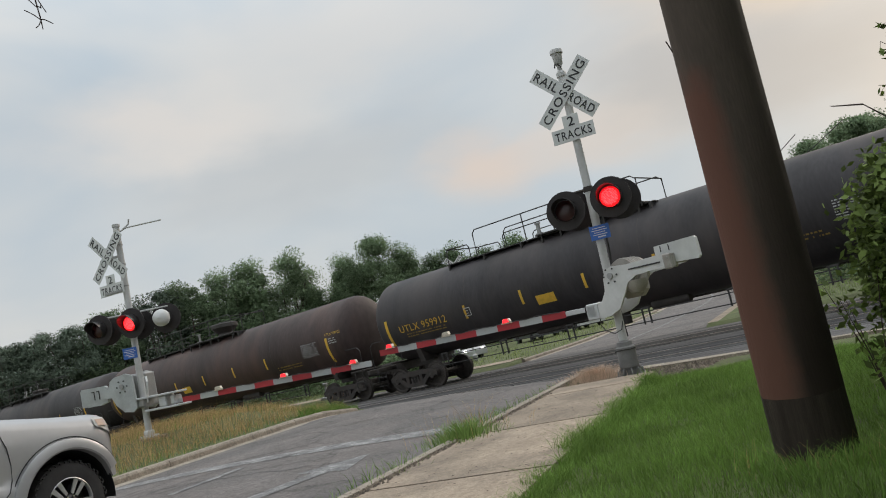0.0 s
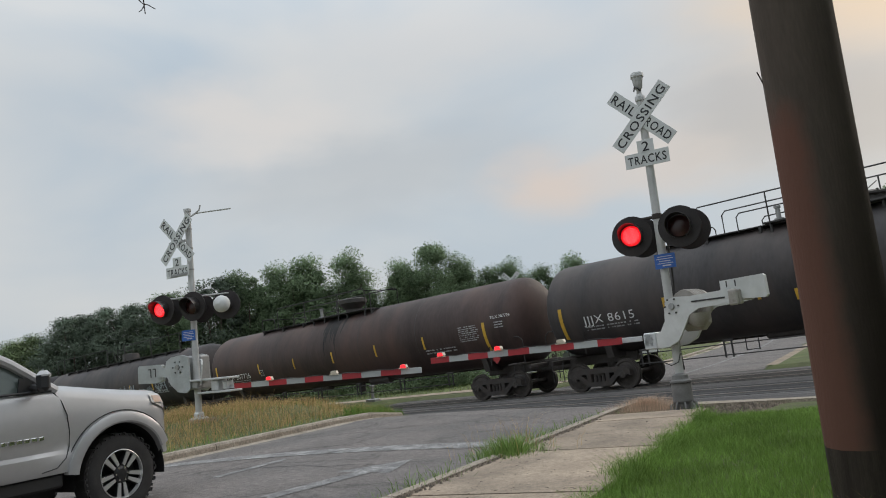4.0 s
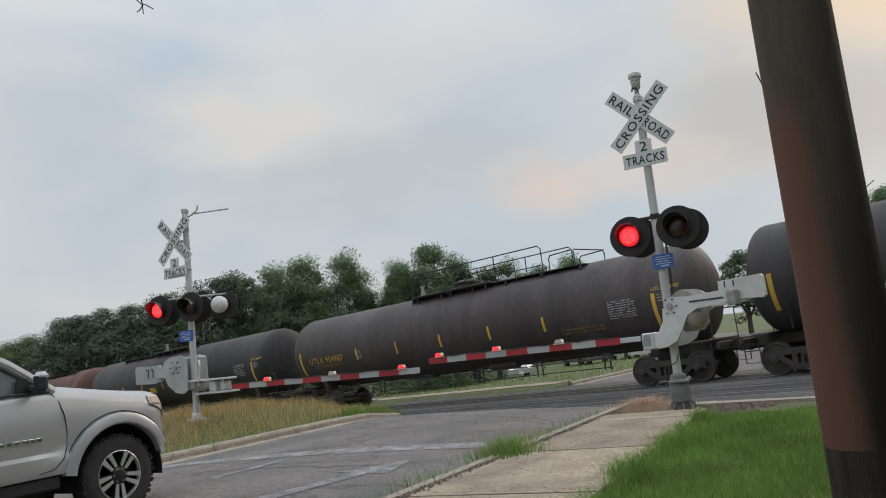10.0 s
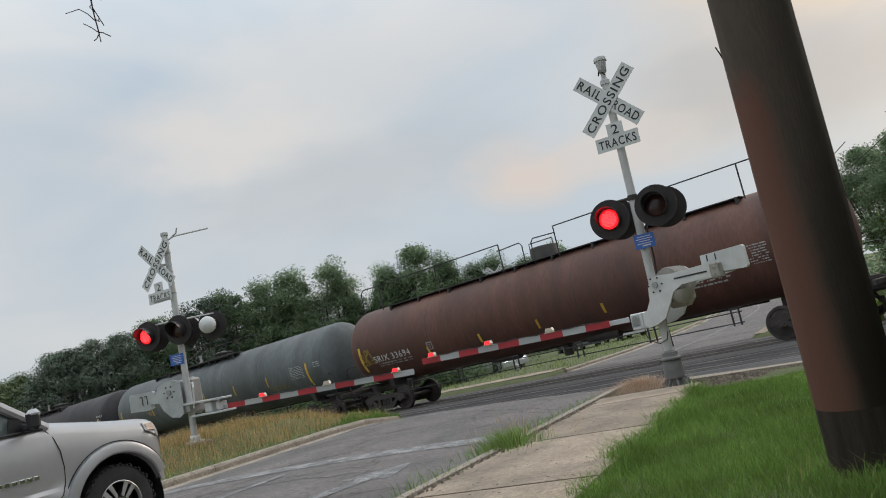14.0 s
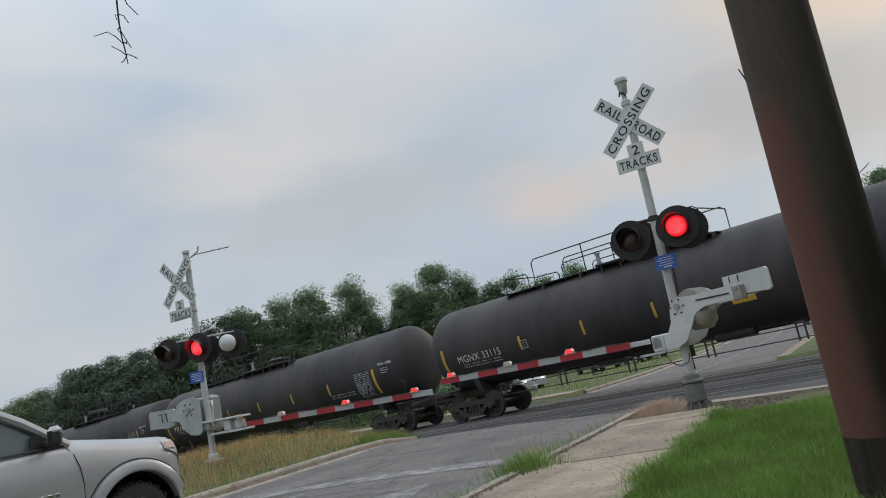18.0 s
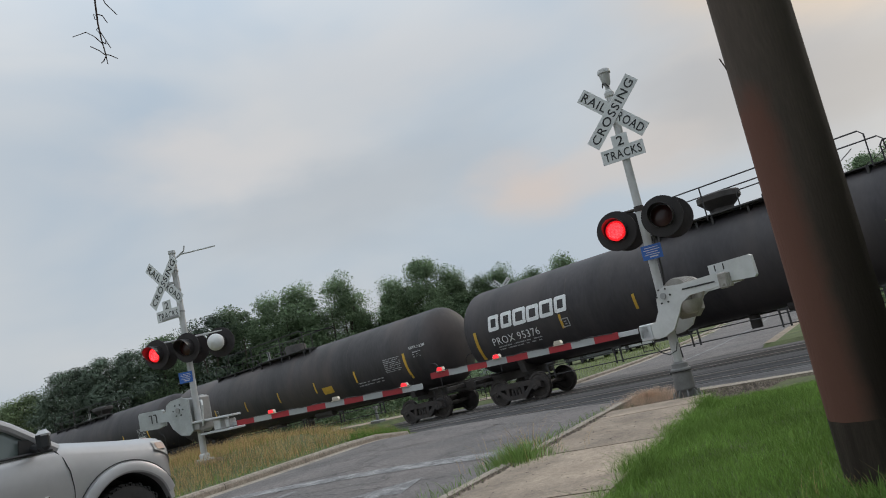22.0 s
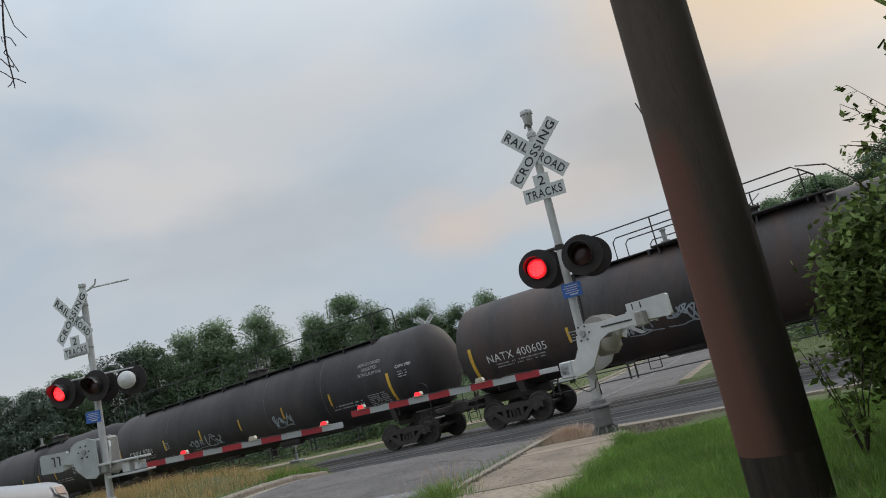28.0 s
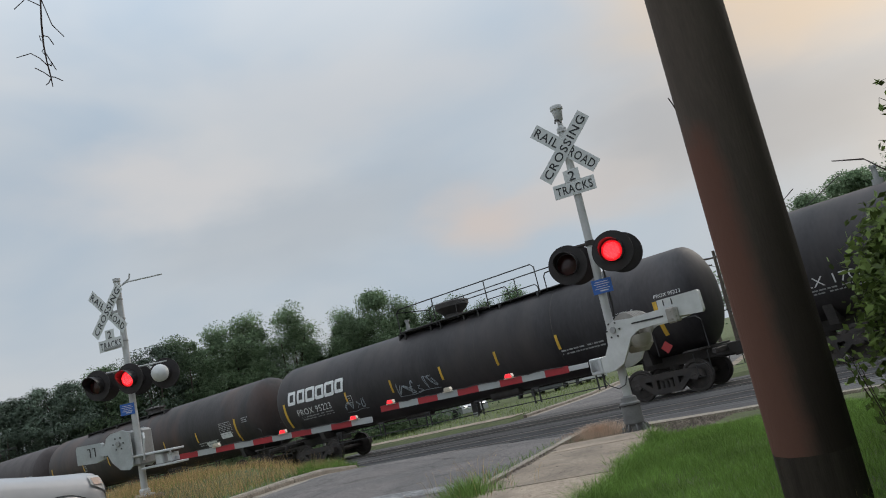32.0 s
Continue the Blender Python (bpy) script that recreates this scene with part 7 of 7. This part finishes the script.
rg = np.random.default_rng(17)
outs = []
shrub_r = thing("shrub", pose(-0.36, 6.7, 0.1), "leafy green vine-grown shrub beside the timber pole", "shrub")
st = Shape()
pts = []
for k in range(150):
    base = np.array([rg.normal(0.1, 0.25), rg.normal(0, 0.25), 0])
    a, u = rg.uniform(0, 6.28), rg.uniform(-0.95, 1)
    c = math.sqrt(1 - u * u) * (1 if u > -0.5 else 1.25)
    top = np.array([0.0 + 0.86 * c * math.cos(a), 0.7 * c * math.sin(a), 1.15 + 0.72 * u])
    mid = (base + top) / 2 + rg.normal(0, 0.10, 3)
    if k % 2:
        st.tube([tuple(base), tuple(mid), tuple(top)], [0.014, 0.010, 0.004], 5)
    for w in (0.72, 0.86, 1.0):
        p = (base * (1 - w) ** 2 + 2 * mid * w * (1 - w) + top * w * w)
        if p[2] > 0.06:
            r = rg.normal(0, 1, (110, 3))
            pts += list(p + r * np.array([0.11, 0.10, 0.085]))
            outs += list(r * 0.5 + (p - (0, 0, 1.1)) * 0.6)
for k in range(9):          # bare ends that reach out of the top
    a = rg.uniform(0, 6.28)
    b = np.array([0.4 * math.cos(a), 0.3 * math.sin(a), 1.75])
    st.tube([tuple(b), tuple(b + (0.12 * math.cos(a * 3), 0.05, 0.22)), tuple(b + (-0.08 + 0.2 * math.cos(a), 0.05, 0.40)), tuple(b + (-0.2 + 0.3 * math.cos(a), 0.05, 0.46))], [0.006, 0.005, 0.004, 0.002], 5)
    r = rg.normal(0, 1, (30, 3))
    pts += list(b + r * np.array([0.09, 0.08, 0.06]))
    outs += list(r + (0, 0, 0.4))
for tip in ((-0.46, -0.22, 2.20), (-0.42, -0.25, 2.50), (-0.30, -0.20, 2.30), (-0.34, -0.22, 2.62)):
    root = np.array([0.15, 0.0, 1.55])
    tip = np.array(tip)
    bow = (root + tip) / 2 + (0.10, 0.05, 0.10)
    st.tube([tuple(root), tuple(bow), tuple(tip)], [0.006, 0.004, 0.002], 5)
    for w in np.linspace(0.45, 1.0, 9):
        q = root * (1 - w) ** 2 + 2 * bow * w * (1 - w) + tip * w * w
        side = q + rg.normal(0, 1, 3) * (0.05, 0.04, 0.04)
        st.tube([tuple(q), tuple(side)], [0.002, 0.001], 4)
        r = rg.normal(0, 1, (4, 3))
        pts += list(side + r * 0.016)
        outs += list(r + (0, 0, 0.5))
part("stem", st, M["twig"], shrub_r, "thin brown stems")
part("foliage", leaves(pts, 0.036, rg, M["leaf_near"], "foliage", 0.7, outs), None, shrub_r, "small green leaves")
# the big copies are out of view, added to shade the pole's right side
for k, (x, y, size) in enumerate(((-0.28, 6.15, 0.62), (0.0, 7.6, 1.15), (0.95, 5.5, 1.25), (1.15, 4.1, 1.35), (1.45, 2.7, 1.4), (2.7, 7.4, 1.5))):
    copy_thing(shrub_r, pose(x, y, 0.1, 0, 0, 70 + 80 * k) @ Matrix.Diagonal((size, size, size * (1.5 if size > 1.2 else 1.0), 1)))
sap = thing("sapling", pose(-1.25, 6.15, 0.1), "thin leafy sapling in the grass beside the timber pole", "sapling")
pts = []
for k in range(7):
    a = rg.uniform(0, 6.28)
    top = np.array([0.26 * math.cos(a), 0.26 * math.sin(a), rg.uniform(0.6, 1.15)])
    part("stem", Shape().tube([(0, 0, 0), tuple(top * np.array([0.4, 0.4, 0.5])), tuple(top)], [0.007, 0.005, 0.002], 5), M["twig"], sap)
    for u in np.linspace(0.2, 1, 26):
        pts.append(top * u * np.array([u ** 0.3, u ** 0.3, 1]) + rg.normal(0, 0.05, 3))
part("foliage", leaves(pts, 0.035, rg, M["leaf_near"], "foliage"), None, sap)

twig = thing("twig", pose(-3.975, 2.065, 3.335, 0, 0, 61) @ Matrix.Diagonal((1.05, 1.05, 1.05, 1)), "bare brown twig that hangs into the air from a branch above", "twig")
st = Shape()
stalk = [(0.012, 0, -0.02), (0.008, 0.01, 0.05), (0.0, 0.0, 0.13), (-0.004, 0.01, 0.22), (0.0, 0.01, 0.34), (0.02, 0.03, 0.6), (0.0, 0.05, 1.0)]
st.tube(stalk, [0.003, 0.004, 0.004, 0.0045, 0.005, 0.006, 0.008], 6)
for row in ([(0.01, 0, 0.035), (0.03, 0, 0.03), (0.065, 0.01, 0.012)], [(0.01, 0, 0.03), (-0.02, 0, 0.06), (-0.06, 0.01, 0.092)], [(0.0, 0, 0.10), (-0.03, 0, 0.14), (-0.07, 0.01, 0.175), (-0.14, 0.02, 0.158)],
            [(0.0, 0, 0.17), (0.02, 0, 0.12), (0.04, 0.01, 0.075)], [(0.0, 0, 0.11), (0.02, 0.01, 0.10), (0.018, 0.02, 0.12)], [(0.0, 0, 0.27), (0.025, 0.0, 0.26), (0.045, 0.01, 0.22)],
            [(0.0, 0, 0.26), (-0.018, 0, 0.27), (-0.014, 0.01, 0.245), (0.0, 0.01, 0.24)], [(0.0, 0, 0.20), (-0.016, 0, 0.18), (-0.004, 0.01, 0.165)], [(0.012, 0, 0.03), (-0.005, 0, 0.0), (-0.02, 0, -0.012)],
            [(0.01, 0.0, 0.50), (0.05, 0.02, 0.34), (0.10, 0.03, 0.275)], [(0.01, 0.02, 0.45), (-0.06, 0.03, 0.5), (-0.12, 0.03, 0.44)]):
    st.tube(row, [0.003, 0.0028, 0.0025, 0.002][:len(row)], 5)
part("stalk", st, M["twig"], twig)

# grass
rng = np.random.default_rng(9)


def lawn(x, y):
    return x > walk_r(y) - 0.05 + 0.07 * math.sin(y * 5) + 0.05 * math.sin(y * 13 + 1) + 0.05 * math.sin(y * 37) and y < min(9.75 + 0.75 * (x + 4.2), 10.3 + 0.2 * (x + 3.4)) + 0.08 * math.sin(x * 9) + 0.05 * math.sin(x * 23)


g = scattered("lawn", 260000, (-5.2, 2.6, 1.5, 10.8), 0.10, 0.0027, M["grass"], rng, 0.5, z=ground_z, keep=lawn)
tagged(g, "lush green lawn grass beside the pavement", "grass", kind="stuff")
g = scattered("lawn_edge", 150000, (-6.0, -1.6, 1.6, 10.3), 0.165, 0.0026, M["grass"], rng, 0.8, z=ground_z,
              keep=lambda x, y: -0.05 - 0.06 * math.sin(y * 7) - 0.05 * math.sin(y * 17 + 1) - 0.04 * math.sin(y * 41) < x - walk_r(y) < 0.18 and y < 9.3)
tagged(g, "longer grass that hangs over the pavement's edge", "grass", kind="stuff")
g = scattered("dry_grass", 60000, (-24, -11.5, 2.0, 13.6), 0.235, 0.0030, M["dry_grass"], rng, 0.4, z=ground_z, keep=lambda x, y: x < isle_edge(y) - 0.45 and x > kerb_l(y) - 6)
tagged(g, "tall dry straw-coloured grass on the island", "grass", kind="stuff")
g = scattered("tall_stalks", 2200, (-24, -11.5, 2.0, 13.0), 0.42, 0.0022, M["dry_grass"], rng, 0.3, z=ground_z, keep=lambda x, y: x < isle_edge(y) - 0.6 and x > kerb_l(y) - 5)
tagged(g, "tall thin seed stalks over the dry grass", "grass", kind="stuff")
g = scattered("verge_grass", 16000, (-24, -11.5, 2.0, 13.7), 0.15, 0.004, M["verge_grass"], rng, 0.5, z=ground_z, keep=lambda x, y: x < isle_edge(y) - 0.16 and x > kerb_l(y) - 6)
tagged(g, "green grass among the straw on the island", "grass", kind="stuff")
g = scattered("nose_grass", 9000, (-15.5, -11.5, 10.6, 13.8), 0.22, 0.0035, M["verge_grass"], rng, 0.5, z=ground_z, keep=lambda x, y: isle_edge(y) - 2.2 * (y - 10.4) / 3 < x < isle_edge(y) - 0.14)
tagged(g, "green grass at the island's nose", "grass", kind="stuff")
g = scattered("far_grass", 22000, (-80, 0, 26.4, 48), 0.22, 0.012, M["far_grass"], rng, 0.5, z=ground_z,
              keep=lambda x, y: (x < far_l(y) - 0.3 or x > far_r(y) + 2.6) and not (x < -19 and y < 28.1) and not (x < -28 and y > 32))
tagged(g, "mown grass beyond the tracks", "grass", kind="stuff")


def tuft(name, x, y, count, spread, height, width, mat, seed, label):
    """Arched blades that spring from one clump, longest in the middle."""
    rg = np.random.default_rng(seed)
    v, f = [], []
    for k in range(count):
        a, d = rg.uniform(0, 6.28), abs(rg.normal(0, 0.42))
        bx, by = x + spread * d * math.cos(a), y + spread * d * math.sin(a)
        h = height * rg.uniform(0.35, 1.15) * math.exp(-0.9 * d * d)
        o = a + rg.normal(0, 0.7)
        reach = h * rg.uniform(0.1, 0.75)
        w = width * rg.uniform(0.6, 1.2)
        z0 = gz(bx, by) + 0.06
        n = len(v)
        for q in (0, 0.4, 0.75, 1.0):
            c = (bx + reach * q * q * math.cos(o), by + reach * q * q * math.sin(o), z0 + h * (q - 0.28 * q ** 3))
            e = w * (1 - 0.9 * q)
            v += [(c[0] - e, c[1] - 0.3 * e, c[2]), (c[0] + e, c[1] + 0.3 * e, c[2])]
        f += [(n + 2 * i, n + 2 * i + 1, n + 2 * i + 3, n + 2 * i + 2) for i in range(3)]
    me = bpy.data.meshes.new(name)
    me.from_pydata(v, [], f)
    me.materials.append(mat)
    return tagged(new(name, me), label, "grass", kind="stuff")


tuft("grass_tuft", -5.42, 6.54, 1200, 0.54, 0.33, 0.0035, M["tuft_grass"], 4, "arching tuft of green grass growing over the kerb")
tuft("grass_tuft", -5.48, 6.78, 90, 0.9, 0.60, 0.002, M["dry_grass"], 5, "thin pale stalks in the kerb's grass tuft")
tuft("grass_tuft", -4.85, 6.70, 420, 0.8, 0.08, 0.004, M["tuft_grass"], 6, "low green grass creeping over the pavement")
for k, (dy, hh) in enumerate(((4.3, 0.16), (4.9, 0.22), (5.3, 0.26), (5.6, 0.2), (7.4, 0.30), (7.75, 0.24), (8.2, 0.2), (8.7, 0.22), (9.4, 0.17), (10.0, 0.14))):
    tuft("kerb_sprig", kerb_r(dy) + 0.02, dy, 45, 0.5, hh, 0.0035, M["tuft_grass"], 30 + k, "small sprig of weeds at the kerb")
for k, (x, y, hh) in enumerate(((-1.62, 4.48, 0.20), (-1.36, 4.40, 0.26), (-1.12, 4.45, 0.30), (-0.95, 4.75, 0.32), (-1.05, 5.2, 0.34), (-1.7, 4.7, 0.16), (-0.8, 4.3, 0.28), (-1.25, 4.15, 0.2))):
    tuft("tall_grass", x, y, 150, 0.34, hh, 0.003, M["grass"], 50 + k, "tall grass round the foot of the timber pole")
rgl = np.random.default_rng(77)
lit = Shape()
for k in range(260):          # leaf litter and crumbs of stone on the slabs
    y = rgl.uniform(2.5, 9.0)
    x = rgl.uniform(kerb_r(y) + 0.2, walk_r(y))
    r, a = rgl.uniform(0.006, 0.022), rgl.uniform(0, 6.28)
    z = gz(x, y) + 0.126
    c, d = r * math.cos(a), r * math.sin(a)
    lit.add([(x + c, y + d, z), (x - 0.4 * d, y + 0.4 * c, z + 0.004), (x - c, y - d, z + 0.001), (x + 0.4 * d, y - 0.4 * c, z + 0.003)], [(0, 1, 2, 3)])
tagged(part("litter", lit, M["twig"], sharp=0), "dry leaf litter and crumbs on the pavement", "litter", kind="stuff")
g = scattered("kerb_sprigs", 420, (-7.2, -4.6, 3.5, 10.6), 0.2, 0.004, M["verge_grass"], rng, 0.6, z=lambda x, y: gz(x, y) + 0.06,
              keep=lambda x, y: abs(x - kerb_r(y) - 0.02) < 0.14 and (math.sin(y * 7.3) + math.sin(y * 2.9) > 0.5))
tagged(g, "sparse weeds along the kerb", "weeds", kind="stuff")
tuft("brown_weeds", -6.02, 10.55, 2600, 0.74, 0.27, 0.0017, M["brown_weed"], 12, "dead reddish-brown weeds at the foot of the mast")


g = scattered("seed_stalks", 60, (-1.75, -0.9, 4.25, 4.65), 0.2, 0.0012, M["dry_grass"], rng, 0.5, z=ground_z)
tagged(g, "dry seed stalks in the grass round the timber pole", "grass", kind="stuff")


# ---- things beyond the tracks ----
def small_car(paint, x, y, turn, label):
    """A parked car seen from far off."""
    c = thing("car", pose(x, y, gz(x, y) + 0.02, 0, 0, turn), label, "car", "parked cars beyond the tracks")
    b = Shape().plate([(-2.2, 0.35), (-2.25, 0.75), (-2.0, 0.95), (0.9, 0.92), (2.0, 0.8), (2.2, 0.6), (2.2, 0.32)], -0.88, 0.88)
    part("body", b, M[paint], c)
    part("cabin", Shape().add([(-1.9, -0.82, 0.93), (0.95, -0.82, 0.92), (0.2, -0.66, 1.42), (-1.3, -0.66, 1.45), (-1.9, 0.82, 0.93), (0.95, 0.82, 0.92), (0.2, 0.66, 1.42), (-1.3, 0.66, 1.45)],
         [(0, 1, 2, 3), (7, 6, 5, 4), (1, 5, 6, 2), (0, 3, 7, 4), (3, 2, 6, 7)]), M["glass_dark"], c)
    part("roof", Shape().box((-0.55, 0, 1.45), (1.5, 1.3, 0.04), 0.015), M[paint], c)
    for wx in (-1.35, 1.35):
        for wy in (-0.82, 0.82):
            part("wheel", Shape().cyl((wx, wy - 0.1, 0.31), (wx, wy + 0.1, 0.31), 0.31, None, 16), M["tyre"], c)
    for e in (-0.6, 0.6):
        part("headlight", Shape().box((2.18, e, 0.66), (0.06, 0.22, 0.10), 0.02), M["headlight_on"], c, "lit headlight")
    return c


small_car("silver_paint", -30.2, 36.9, -20, "silver car standing on the far side of the tracks")
small_car("paint_grey", -29.7, 45.2, -35, "dark grey car with lit headlights beyond the grass")
small_car("paint_white", -27.3, 47.2, -40, "white car with lit headlights beyond the grass")


def power_pole(x, y, top, label="slender wooden power pole beyond the trees"):
    z = ground_z(x, y)
    p = thing("power_pole", pose(x, y, z), label, "power pole", "power poles")
    part("shaft", Shape().cyl((0, 0, -0.3), (0, 0, top - z), 0.16, 0.11, 10), M["bark"], p)
    part("cross_arm", Shape().box((0, 0, top - z - 0.5), (2.0, 0.1, 0.12), 0.01, pose(0, 0, 0, 0, 0, 30)), M["bark"], p)
    return p


power_pole(-24.4, 65.6, 6.6)
power_pole(-19.9, 56.8, 6.4)
wires = Shape()
for d in (-0.8, 0.8):
    a, b = Vector((-24.4 + d, 65.6, 6.2)), Vector((-19.9 + d, 56.8, 6.0))
    e = b + (b - a) * 3
    for p, q in ((a, b), (b, e)):
        wires.tube([tuple(p.lerp(q, k / 8) - Vector((0, 0, 2.2 * (k / 8) * (1 - k / 8)))) for k in range(9)], 0.02, 4)
tagged(part("power_wire", wires, M["rail_black"]), "thin power wires between the poles", "wire")
# the crossing's signal on the far side, seen between the cars
mast_f = thing("crossing_signal", pose(FAR_MAST[0], FAR_MAST[1], gz(FAR_MAST[0], FAR_MAST[1])), "white signal mast with crossed blades beyond the tracks", "crossing signal", "crossing signals")
part("pole", Shape().cyl((0, 0, -0.1), (0, 0, 4.9), 0.065, 0.06, 14), M["mast_paint"], mast_f, "pale painted steel pole")
part("base", Shape().lathe([(0.2, 0.0), (0.2, 0.06), (0.15, 0.08), (0.15, 0.42), (0.08, 0.5)], 10), M["galv"], mast_f)
crossbuck(mast_f, FAR_MAST[2] - gz(FAR_MAST[0], FAR_MAST[1]), -0.09, 25)
for x in (-0.38, 0.38):
    back_unit(mast_f, pose(x, -0.05, 2.65, 0, 0, 25))
part("cross_arm", Shape().tube([(-0.42, -0.06, 2.84), (0.42, 0.06, 2.84)], 0.025), M["lamp_black"], mast_f)
post = thing("marker_post", pose(-30.0, 26.3, gz(-30, 26.3)), "short grey trackside switch stand", "switch stand")
part("stand", Shape().box((0, 0, 0.12), (0.7, 0.4, 0.24), 0.03).cyl((0, 0, 0.2), (0, 0, 0.8), 0.09, 0.06, 12).box((0, 0, 0.85), (0.25, 0.2, 0.14), 0.03), M["galv"], post)


# ---- what moves ----
def motions():
    """Keys the train, its wheels and the flashing lights."""
    times = [0, 4, 8, 12, 16, 20, 24, 28, 30, 30.8, 31.2, 31.6, SECONDS]
    tilt = math.degrees(math.atan(GRADE))
    for c, s0 in CARS:
        walk(c, [(t, pose(s0 + run(t), RAIL_Y, zr(s0 + run(t)), 0, -tilt, 0)) for t in times])
    step = 1 / FPS
    for plus, sets in WHEELS.items():
        first = sets[0]
        x = 0.89 if plus else -0.89
        rows = []
        for k in range(int(SECONDS * FPS) + 1):
            t = k * step
            rows.append((t, pose(x, 0, 0.457, 0, math.degrees(run(t) / 0.457) % 360, 0)))
        walk(first, rows)
        act = first.animation_data
        for w in sets[1:]:
            w.rotation_mode = "QUATERNION"
            w.animation_data_create()
            w.animation_data.action = act.action
            w.animation_data.action_slot = act.action_slot
    # flashers: the lit element comes forward to the lens and draws back behind it
    period, left_on, left_off = 1.1922, 6.29, 5.712          # one start of each state, in seconds
    for glow, lit, dark, phase in FLASH:
        changes = sorted([(left_on + k * period, True) for k in range(-6, 23)] + [(left_off + k * period, False) for k in range(-6, 23)])
        changes = [(t if phase == "L" or not left else t - step, left == (phase == "L")) for t, left in changes if 0.1 < t < SECONDS - 0.04]
        rows = [(0.0, dark if changes[0][1] else lit)]
        for t, on in changes:
            t = math.ceil(t * FPS) * step
            rows += [(t - step, dark if on else lit), (t, lit if on else dark)]
        rows.append((SECONDS, rows[-1][1]))
        walk(glow, rows)


motions()
